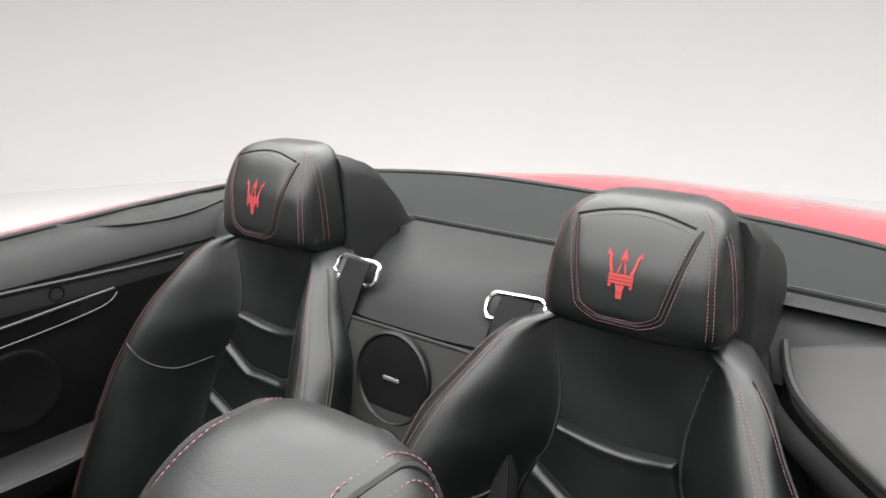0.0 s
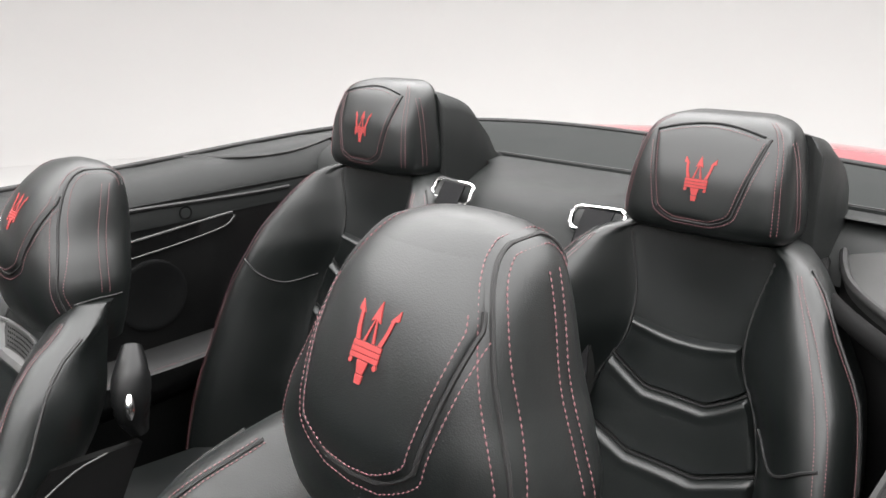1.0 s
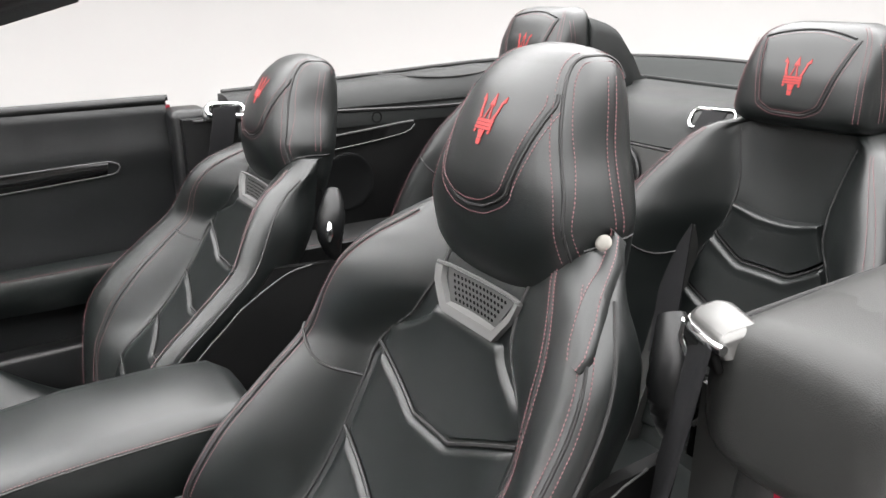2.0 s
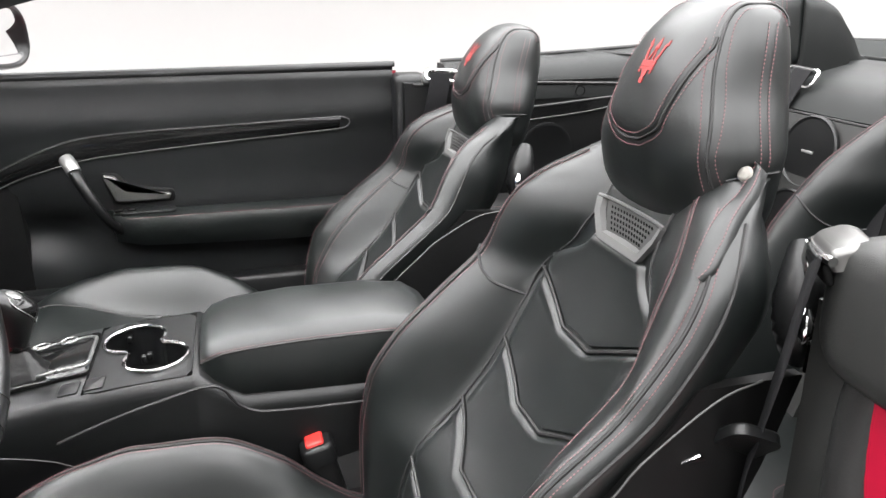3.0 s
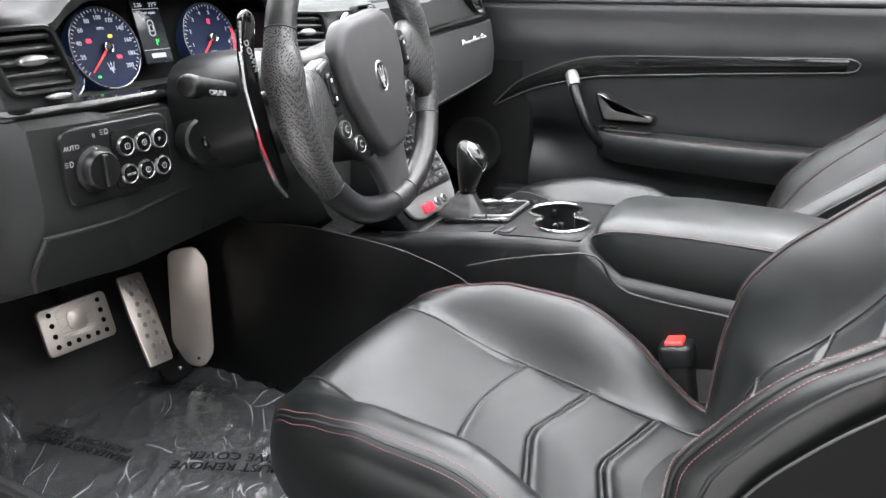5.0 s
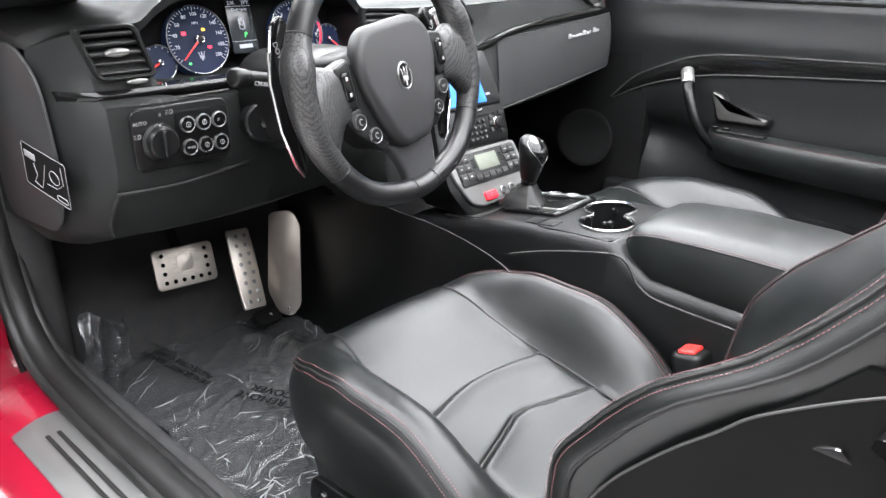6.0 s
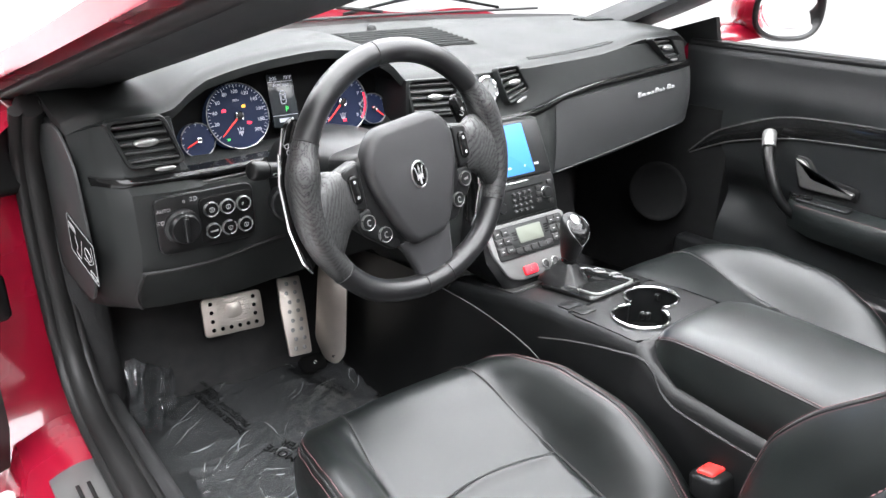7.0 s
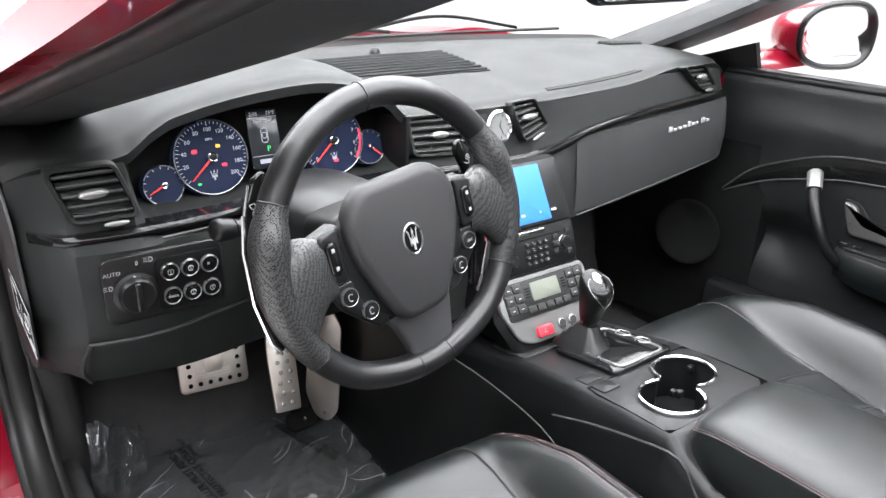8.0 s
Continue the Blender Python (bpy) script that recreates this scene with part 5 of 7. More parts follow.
# shifter gate
gate_m = axes((.012, .728, ztop(.728) + .001), (1, 0, 0), (0, .14, 1))
gate = part("shifter_gate", prism(Geo(), rounded(.135, .125, .012), .007, .003, gate_m), GLOSS, con, "gloss black shifter surround")
part("gate_frame", tube(Geo(), [tuple(gate_m @ Vector((x, y, .008))) for x, y in rounded(.098, .118, .012, 4)], .0028, 8, closed=True), RINGS, gate, "chrome gate frame")
part("side_bin", prism(Geo(), rounded(.026, .10, .006), .003, .001, gate_m @ Matrix.Translation((.048, 0, .006))), DARK, gate)
for q in (-.045, -.012):
    part("console_switch", prism(Geo(), rounded(.034, .026, .004), .0022, .001, axes((-.086, .70 + q, ztop(.70 + q) + .0005), (1, 0, 0), (0, .12, 1))), TRIM, con, "black console switch")
for q in (-.018, .022):
    part("bin_ring", tube(Geo(), [tuple(gate_m @ Vector((.048 + .0095 * math.cos(a), q + .0125 * math.sin(a), .0105))) for a in lin(0, 2 * math.pi * 19 / 20, 20)], .0014, 6, closed=True), RINGS, gate, "small silver ring in the side bin")
part("tray_mat", prism(Geo(), rounded(.17, .085, .008), .004, .001, axes((-.02, .845, ztop(.845) + .001), (1, 0, 0), (0, .17, 1))), RUBBER, con, "ribbed rubber tray")
for i in range(13):
    part("tray_rib", box(Geo(), (-.10 + .0125 * i, .81, ztop(.845) + .004), (-.10 + .0125 * i + .005, .88, ztop(.845) + .007), .001), RUBBER, con)
# shifter
boot = []
for k, z in ((1, 0), (.95, .006), (.84, .010), (.76, .018), (.64, .021), (.56, .030), (.46, .033), (.38, .041), (.27, .044), (.20, .052)):
    boot.append([(x * k * (1 + .05 * math.sin(9 * math.atan2(y, x))), y * k * (1 + .05 * math.sin(9 * math.atan2(y, x))), z + .003 * math.sin(3 * math.atan2(y, x) + 60 * z)) for x, y in rounded(.074, .088, .02, 7)])
bm_ = axes((-.012, .765, ztop(.765) + .004), (1, 0, 0), (-.05, -.10, 1))
part("shift_boot", rings(Geo(), [[tuple(bm_ @ Vector(p)) for p in lp] for lp in boot]), LEATHER_SIDE, con, "pleated black leather shift boot")


def knob_loop(k, wx, wy, h, slant, lean_y):
    """One ring of the shift knob: half widths, height, slant of the ring towards the rear, offset."""
    out = []
    for i in range(32):
        a = 2 * math.pi * i / 32
        c, d = math.copysign(abs(math.cos(a)) ** .8, math.cos(a)), math.copysign(abs(math.sin(a)) ** .8, math.sin(a))
        out.append(tuple(bm_ @ Vector((wx * c * (1 - .22 * max(0, -d) ** 2 * k), lean_y + wy * d, h + slant * wy * d))))
    return out


KNOB = ((0, .0095, .0095, .044, 0, 0), (0, .0135, .0140, .054, 0, 0), (0, .0150, .0165, .062, .04, 0), (0, .0175, .0195, .076, .08, -.001), (.3, .0205, .0225, .090, .14, -.002), (.7, .0228, .0250, .104, .22, -.003), (1, .0236, .0262, .114, .30, -.003), (1, .0226, .0254, .1205, .36, -.003), (1, .0195, .0222, .1250, .40, -.003), (1, .012, .014, .1280, .42, -.003), (1, .004, .005, .1290, .42, -.003))
knob = part("shift_knob", rings(Geo(), [knob_loop(*row) for row in KNOB]), LEATHER_SIDE, con, "black leather shift knob")
part("knob_collar", lathe(Geo(), [(.0130, .046), (.0150, .050), (.0140, .056)], bm_, 24), GLOSS, knob, "gloss collar")


def knob_at(a, q, lift):
    """A point of the knob at angle a, q rows up its table, lifted off the leather."""
    i = min(int(q), len(KNOB) - 2)
    k, wx, wy, h, slant, lean_y = [p + (r - p) * (q - i) for p, r in zip(KNOB[i], KNOB[i + 1])]
    c, d = math.copysign(abs(math.cos(a)) ** .8, math.cos(a)), math.copysign(abs(math.sin(a)) ** .8, math.sin(a))
    return bm_ @ Vector(((wx + lift) * c * (1 - .22 * max(0, -d) ** 2 * k), lean_y + (wy + lift) * d, h + lift * .8 + slant * wy * d))


def cap_at(u, v, lift=.0012):
    """Shield on the top and rear of the knob: v 0 at its top, 1 at its lower tip."""
    half = radians(100) * (1 - v ** 1.6) + radians(2)
    return tuple(knob_at(-math.pi / 2 + half * (2 * u - 1), 9.6 - 5.6 * v, lift))


part("knob_cap", slab(Geo(), cap_at, lin(0, 1, 25), lin(0, 1, 17), (0, .002, -.002)), GLOSS, knob, "gloss black shield-shaped cap")
part("knob_line", tube(Geo(), [cap_at(0, v, .0012) for v in lin(.1, 1, 16)] + [cap_at(1, v, .0012) for v in lin(.95, .1, 15)], .0006, 6), RINGS, knob, "thin silver rim")
part("cap_plate", rings(Geo(), [[tuple(bm_ @ Vector((.0085 * math.cos(a) * k, -.002 + .0100 * math.sin(a) * k, .1300 + .42 * .0100 * math.sin(a) * k + h))) for a in lin(0, 2 * math.pi * 19 / 20, 20)] for k, h in ((1, 0), (.9, .0012), (.3, .0014))]), RINGS, knob, "oval silver plate")


# ---- dashboard ----
dash = thing("dashboard", (0, 1.15, .60), "grey-black leather dashboard with round gauges and blue screen", "dashboard")
bx = [-.735, -.70, -.63, -.607, -.58, -.549, -.44, -.36, -.28, -.235, -.212, -.19, -.10, .05, .10, .2, .35, .485, .595, .66]
by = smooth_interp(bx, [1.03, .990, .966, .972, .982, .985, .985, .985, .985, .985, .988, .998, 1.0, 1.0, 1.008, 1.012, 1.018, 1.02, 1.025, 1.04])
bz = smooth_interp(bx, [.935, .957, .962, .966, .982, .998, 1.019, 1.025, 1.014, .990, .968, .958, .957, .957, .955, .957, .966, .985, .984, .962])
base_z = smooth_interp([-.735, -.60, -.2, 0, .2, .49, .66], [.945, .960, .962, .962, .962, .976, .966])


def top_at(x, v, lift=0.0):
    """v: 0 at the windscreen, 1 at the brow."""
    y0 = 1.545 - .16 * (x / .74) ** 2
    y = y0 + (by(x) - y0) * v
    hump = bz(x) - base_z(x)
    z = .984 + (base_z(x) - .984) * smoothstep(0, .9, v) + hump * smoothstep(.25, .80, v) + .010 * math.sin(math.pi * v)
    z -= .010 * smoothstep(.94, 1.0, v) ** 2
    return (x, y, z + lift)


us = sorted(set(lin(-.735, .66, 70) + bx))
part("dash_top", slab(Geo(), top_at, us, lin(0, .85, 22) + [.89, .92, .945, .965, .98, .99, 1], (0, .006, -.014)), DASH, dash, "grey-black stitched dash top")

fx = [-.735, -.715, -.69, -.615, -.598, -.588, -.44, -.24, -.21, -.18, .10, .16, .30, .44, .59, .64, .66]
tab = [
    ([1.03, .995, .972, .963, 1.02, 1.06, 1.06, 1.06, 1.04, 1.005, 1.005, 1.012, 1.014, 1.018, 1.022, 1.035, 1.055], [.925, .938, .946, .948, .90, .872, .868, .868, .90, .945, .945, .945, .952, .965, .965, .955, .945]),
    ([1.02, .985, .958, .951, .99, 1.03, 1.03, 1.03, 1.02, 1.0, 1.0, 1.005, 1.006, 1.008, 1.012, 1.028, 1.05], [.90, .90, .90, .895, .88, .868, .866, .866, .88, .90, .90, .920, .928, .935, .935, .93, .925]),
    ([1.01, .978, .951, .945, .950, .96, .98, .98, .985, .985, .985, .998, .999, 1.0, 1.005, 1.02, 1.045], [.876, .874, .872, .870, .868, .866, .864, .864, .866, .866, .862, .890, .900, .91, .915, .91, .905]),
    ([1.0, .96, .928, .916, .920, .93, .95, .96, .97, .97, .97, .990, .992, .995, 1.0, 1.015, 1.04], [.856, .857, .858, .858, .857, .856, .85, .85, .85, .85, .845, .873, .884, .893, .898, .895, .89]),
    ([.995, .955, .922, .910, .911, .915, .94, .94, .93, .93, .95, .983, .984, .985, .990, 1.01, 1.04], [.78, .778, .776, .772, .771, .77, .77, .77, .75, .72, .76, .79, .80, .81, .825, .83, .83]),
    ([1.0, .965, .932, .918, .919, .92, .95, .95, .94, .93, .95, .978, .980, .983, .990, 1.01, 1.04], [.745, .745, .745, .742, .738, .735, .73, .72, .68, .62, .70, .728, .738, .752, .775, .785, .79]),
    ([1.03, 1.0, .968, .952, .951, .95, .97, .99, .99, .99, .98, .992, .995, 1.0, 1.008, 1.03, 1.05], [.70, .685, .676, .675, .673, .672, .668, .66, .62, .58, .68, .718, .728, .742, .765, .775, .78]),
    ([1.08, 1.07, 1.06, 1.05, 1.05, 1.05, 1.05, 1.07, 1.06, 1.05, 1.08, 1.10, 1.10, 1.10, 1.10, 1.10, 1.10], [.655, .646, .640, .638, .636, .635, .63, .63, .60, .57, .66, .70, .71, .72, .74, .745, .75]),
]
curves = [(smooth_interp(fx, a), smooth_interp(fx, b)) for a, b in tab]
loops = []
for x in sorted(set(lin(-.735, .66, 60) + fx)):
    loops.append([(x, a(x), b(x)) for a, b in curves] + [(x, 1.28, .66), (x, 1.28, .92)])
part("dash_face", rings(Geo(), loops), DASH, dash, "grey-black dash front")


def face_y(x, z):
    """Depth of the dash front at a place."""
    pts = sorted([(b(x), a(x)) for a, b in curves])
    for (z0, y0), (z1, y1) in zip(pts, pts[1:]):
        if z0 <= z <= z1 and z1 > z0:
            return y0 + (y1 - y0) * (z - z0) / (z1 - z0)
    return pts[0][1] if z < pts[0][0] else pts[-1][1]


# gloss strip along the dash
sx = [-.725, -.69, -.60, -.52, -.40, -.20, -.10, .02, .09, .13, .187, .324, .44, .553, .63]
su = smooth_interp(sx, [.876, .8765, .876, .874, .872, .870, .866, .864, .870, .876, .889, .905, .913, .919, .919])
sl = smooth_interp(sx, [.860, .860, .860, .859, .857, .855, .851, .849, .850, .855, .873, .890, .895, .897, .897])
ysx = smooth_interp(sx, [.985, .943, .936, .945, .968, .972, .975, .976, .978, .982, .986, .990, .992, .996, 1.008])
strip = part("gloss_strip", slab(Geo(), lambda u, v: (u, ysx(u) - .006 * math.sin(math.pi * v) + .004 * (1 - v), sl(u) + (su(u) - sl(u)) * v), lin(-.725, .63, 90), lin(0, 1, 7), (0, .03, 0)), GLOSS, dash, "gloss black trim strip")
part("strip_line", tube(Geo(), [(x, ysx(x) + .001, sl(x) - .002) for x in lin(-.72, -.5, 12)], .0018, 6), EDGE, strip, "thin bright line")
part("strip_line", tube(Geo(), [(x, ysx(x) + .001, su(x) + .001) for x in lin(-.19, .06, 12)], .0016, 6), EDGE, strip, "thin bright line")

# seams and grilles of the top
part("airbag_seam", tube(Geo(), [top_at(x, .955, .0006) for x in lin(.125, .385, 14)], .0015, 6), SEAM, dash)
part("airbag_seam", tube(Geo(), [top_at(x, .935, .0004) for x in lin(.13, .38, 14)], .0015, 6), SEAM, dash)


def quad_at(q, s, t):
    a = Vector(q[0]).lerp(Vector(q[1]), s)
    b = Vector(q[3]).lerp(Vector(q[2]), s)
    return a.lerp(b, t)


def top_grille(cx, cv, w, d, n, label):
    g = part("defroster_grille", slab(Geo(), lambda u, v: top_at(cx - w + 2 * w * u, cv - d + 2 * d * v, .0015), lin(0, 1, 12), lin(0, 1, 6), (0, 0, -.006)), DARK, dash, label)
    for i in range(n):
        v = cv - d + 2 * d * (i + .5) / n
        part("grille_slat", tube(Geo(), [top_at(cx - w + 2 * w * u, v, .003) for u in lin(.01, .99, 10)], .0028, 6), DASH, g)


top_grille(-.03, .50, .155, .155, 9, "black slatted defroster grille")
top_grille(.545, .50, .045, .05, 4, "small black side defroster")
part("light_sensor", lathe(Geo(), [(.011, 0), (.010, .006), (.006, .010), (.001, .011)], Matrix.Translation(top_at(-.02, .30, .002)), 16), TRIM, dash, "small black sun sensor")


def vent(quad, n, knob, wheel_at, label):
    """An air vent between four corners: upper left, upper right, lower right, lower left."""
    q = [Vector(p) for p in quad]
    mid = sum(q, Vector()) / 4
    nrm = (q[1] - q[0]).cross(q[3] - q[0]).normalized()
    if nrm.y > 0:
        nrm = -nrm
    big = [mid + (p - mid) * 1.13 + nrm * .002 for p in q]
    ring = []
    for i in range(4):
        a, b, c = big[i - 1], big[i], big[(i + 1) % 4]
        s, e = b + (a - b) * .14, b + (c - b) * .14
        ring += [s.lerp(b, .5).lerp(b.lerp(e, .5), .5) if k == 2 else (s * (1 - k / 4) ** 2 + 2 * b * (k / 4) * (1 - k / 4) + e * (k / 4) ** 2) for k in range(5)]
    outer = [p for p in ring]
    inner = [mid + (p - mid) * .87 for p in ring]
    g = Geo()
    rings(g, [[p - nrm * .012 for p in outer], outer, [p + nrm * .004 for p in [o.lerp(i_, .3) for o, i_ in zip(outer, inner)]], [p + nrm * .003 for p in inner], [p - nrm * .02 for p in inner]], caps=False)
    v = part("air_vent", g, DASH, dash, label)
    part("vent_cavity", rings(Geo(), [[p - nrm * .016 for p in inner], [p - nrm * .018 for p in inner]]), DARK, v)
    for k in range(n):
        t0 = (k + .5) / n
        a, b = quad_at(q, .03, t0), quad_at(q, .97, t0)
        down = (q[3] - q[0]) / n
        d1 = down * .42
        g = Geo()
        loops = []
        for p in (a, a.lerp(b, .5), b):
            loops.append([p - d1 * .55 - nrm * .016, p - d1 * .1 - nrm * .001, p + d1 * .35 - nrm * .0005, p + d1 * .9 - nrm * .004, p - d1 * .1 - nrm * .016])
        part("vent_slat", rings(g, loops), SLAT_LIT, v)
    if knob:
        c = quad_at(q, .5, .5)
        ex = (q[1] - q[0]).normalized()
        part("vent_knob", prism(Geo(), [(.016 * math.cos(a), .0055 * math.sin(a)) for a in lin(0, 2 * math.pi * 19 / 20, 20)], .008, .003, axes(c + nrm * .001, ex, nrm)), SATIN, v, "satin silver vent slider")
    if wheel_at:
        c = quad_at(q, wheel_at[0], 1.13) + nrm * .004
        ex = (q[2] - q[3]).normalized()
        part("thumb_wheel", prism(Geo(), [(.014 * math.cos(a), .0032 * math.sin(a)) for a in lin(0, 2 * math.pi * 15 / 16, 16)], .004, .0015, axes(c, ex, nrm)), SATIN, v, "satin silver thumb wheel")
    return v


vent([(-.700, .953, .951), (-.632, .947, .953), (-.612, .943, .893), (-.680, .949, .892)], 5, True, (.6,), "black slatted air vent with silver slider")
vent([(-.200, .996, .949), (-.100, .994, .945), (-.085, .985, .886), (-.190, .988, .892)], 5, True, None, "black slatted air vent with silver slider")
vent([(.004, .994, .951), (.055, .996, .953), (.086, .990, .908), (.030, .984, .889)], 5, True, (.5,), "black slatted air vent with silver slider")
vent([(.474, 1.006, .975), (.545, 1.012, .974), (.585, 1.008, .931), (.528, 1.002, .930)], 4, True, (.4,), "black slatted air vent with silver slider")

# clock
cm = axes((-.022, .990, .917), (1, .1, 0), (0, -.96, .28))
clock = part("clock", lathe(Geo(), [(.026, -.01), (.0265, .004), (.0235, .006), (.0225, .004), (.0215, .002)], cm, 36), CHROME, dash, "round chrome clock with pale dial")
part("clock_face", lathe(Geo(), [(.0222, .001), (.0215, .0025), (.001, .0026)], cm, 32), material("clock_dial", (.09, .092, .09), .5, vary=(40, .05, .1)), clock, "pale clock dial")
for k in range(12):
    a = 2 * math.pi * k / 12
    part("hour_mark", box(Geo(), (.0165, -.0007, .0027), (.0205, .0007, .0032), .0002, cm @ pose(0, 0, 0, 0, 0, math.degrees(a))), DARK, clock)
for a, l in ((65, .010), (290, .016)):
    part("clock_hand", box(Geo(), (-.002, -.0006, .0034), (l, .0006, .004), .0002, cm @ pose(0, 0, 0, 0, 0, a)), DARK, clock)

# ---- instrument cluster ----
LED = material("red_warning_light", (.3, .01, .02), .4, emit=(1.0, .02, .06, 1.6))
AMBER = material("amber_warning_light", (.3, .15, .01), .4, emit=(1.0, .45, .02, 1.4))
GREEN = material("green_display", (.02, .3, .04), .4, emit=(.05, .85, .12, .9))
DIGIT = material("lit_white_figures", (.14, .14, .15), .4, emit=(.85, .88, 1.0, .32))
NEEDLE = material("red_needle", (.7, .03, .02), .4, emit=(1.0, .04, .03, .5))
clus = thing("instrument_cluster", (-.395, 1.05, .86), "dark instrument cluster with blue gauges and lit red symbols", "gauges")


def cluster_plate(u, v):
    x = -.60 + .40 * u
    zt = bz(x) - .022
    return (x, 1.062 - .0 * v, .862 + (max(zt, .872) - .862) * v)


part("back_plate", slab(Geo(), cluster_plate, lin(0, 1, 24), lin(0, 1, 4), (0, .02, 0)), DARK, clus, "matt black plate")


def hood_inner(u, v):
    x = -.602 + .394 * u
    return (x, .990 + .075 * v, bz(x) - .014 - .012 * v)


part("hood_lining", slab(Geo(), hood_inner, lin(0, 1, 24), lin(0, 1, 4), (0, 0, .004)), DARK, clus, "matt black hood lining")
for x0, s in ((-.606, 1), (-.208, -1)):
    part("hood_cheek", slab(Geo(), lambda u, v: (x0 + s * .012 * u, .985 + .08 * u, .862 + (bz(x0) - .012 - .862) * v), lin(0, 1, 5), lin(0, 1, 4), (-s * .006, 0, 0)), TRIM, clus)
tilt = Vector((0, -.95, .31))
tilt.normalize()


def gauge(cx, cz, r, marks, labels, needle, name, cy=1.046, start=220, sweep=-260, inner=.74, size=.0078):
    m = axes((cx, cy, cz), (1, 0, 0), (0, -.97, .24))
    g = part(name, lathe(Geo(), [(r * 1.02, -.02), (r * 1.02, -.001), (r * .99, .0015), (r * .965, .0), (.002, .0)], m, 48), GAUGE, clus, "dark blue gauge face")
    part("gauge_ring", tube(Geo(), [tuple(m @ Vector((r * math.cos(a), r * math.sin(a), .001))) for a in lin(0, 2 * math.pi * 47 / 48, 48)], .0009, 6, closed=True), RINGS, g, "thin chrome ring")
    for k in range(marks):
        a = start + sweep * k / (marks - 1)
        long = k % 4 == 0 if marks > 12 else True
        part("tick", box(Geo(), (r * (.84 if long else .89), -.0004, .0004), (r * .955, .0004, .0009), .0001, m @ pose(0, 0, 0, 0, 0, a)), DIGIT, g)
    for i, s in enumerate(labels):
        if s:
            a = radians(start + sweep * i / (len(labels) - 1))
            lettering("figure", s, size, m @ Matrix.Translation((r * inner * math.cos(a), r * inner * math.sin(a), .0006)), DIGIT, g)
    part("needle", prism(Geo(), [(-.004, -.0012), (r * .84, -.0005), (r * .84, .0005), (-.004, .0012)], .0015, 0, m @ pose(0, 0, .004, 0, 0, needle)), NEEDLE, g, "red needle")
    part("needle_hub", lathe(Geo(), [(r * .13, .003), (r * .13, .006), (r * .10, .0075), (.001, .0076)], m, 20), TRIM, g)
    part("hub_ring", tube(Geo(), [tuple(m @ Vector((r * .12 * math.cos(a), r * .12 * math.sin(a), .0075))) for a in lin(0, 2 * math.pi * 19 / 20, 20)], .0008, 6, closed=True), CHROME, g)
    return g, m


sp, spm = gauge(-.484, .917, .0505, 41, ["", "20", "40", "60", "80", "100", "120", "140", "160", "180", "200"], 222, "speedometer")
lettering("unit", "MPH", .005, spm @ Matrix.Translation((0, .024, .0006)), DIGIT, sp)
ta_, tam = gauge(-.300, .917, .0505, 37, ["0", "1", "2", "3", "4", "5", "6", "7", "8", "9"], 222, "tachometer")
part("red_zone", tube(Geo(), [tuple(tam @ Vector((.047 * math.cos(a), .047 * math.sin(a), .001))) for a in lin(radians(15), radians(-40), 14)], .0012, 6), LED, ta_)
gauge(-.5525, .889, .026, 9, ["", "", "", "", ""], 205, "fuel_gauge", cy=1.042, start=215, sweep=-200)
gauge(-.238, .900, .026, 9, ["", "", "", "", ""], -40, "temperature_gauge", cy=1.042, start=215, sweep=-200)
for m, par, pts in ((spm, sp, ((-.022, .010, LED, .007, .005), (.011, .014, AMBER, .006, .004), (.016, -.012, LED, .007, .004), (-.022, -.034, GREEN, .005, .003))), (tam, ta_, ((.004, .024, LED, .005, .007), (.002, -.030, LED, .007, .004)))):
    for x, y, mat, w, h in pts:
        part("warning_light", prism(Geo(), rounded(w, h, .0015), .0006, 0, m @ Matrix.Translation((x, y, .0005))), mat, par, "lit warning symbol")
for m, par in ((spm, sp), (tam, ta_)):
    part("gauge_sign", laid_sign(lambda p, z, lift, m=m: tuple(m @ Vector((p, z, .0006 + max(lift, 0) * .3))), (0.0, -.024), .014), DIGIT, par)
# middle display
dm = axes((-.405, 1.052, .932), (1, 0, 0), (0, -.97, .24))
disp = part("middle_display", prism(Geo(), rounded(.046, .085, .003), .004, .001, dm), material("display_glass", (.012, .014, .016), .15), clus, "small grey driver display")
lettering("display_text", "2:35", .0075, dm @ Matrix.Translation((-.012, .034, .0045)), DIGIT, disp)
lettering("display_text", "73°F", .0075, dm @ Matrix.Translation((.013, .034, .0045)), DIGIT, disp)
lettering("display_text", "Door open", .006, dm @ Matrix.Translation((0, .024, .0045)), DIGIT, disp)
part("display_line", box(Geo(), (-.022, .0288, .004), (.022, .0294, .0046), .0001, dm), DIGIT, disp)
part("car_symbol", tube(Geo(), [tuple(dm @ Vector((x, y + .004, .0046))) for x, y in rounded(.009, .020, .003, 3)], .0007, 4, closed=True), DIGIT, disp)
part("car_symbol", tube(Geo(), [tuple(dm @ Vector((x, y + .004, .0046))) for x, y in rounded(.006, .008, .002, 3)], .0005, 4, closed=True), DIGIT, disp)
lettering("display_text", "P", .011, dm @ Matrix.Translation((.004, -.015, .0045)), GREEN, disp)
part("display_line", box(Geo(), (-.022, -.0245, .004), (.022, -.0239, .0046), .0001, dm), DIGIT, disp)
part("display_bar", box(Geo(), (-.012, -.035, .004), (.012, -.029, .0046), .0003, dm), DIGIT, disp)

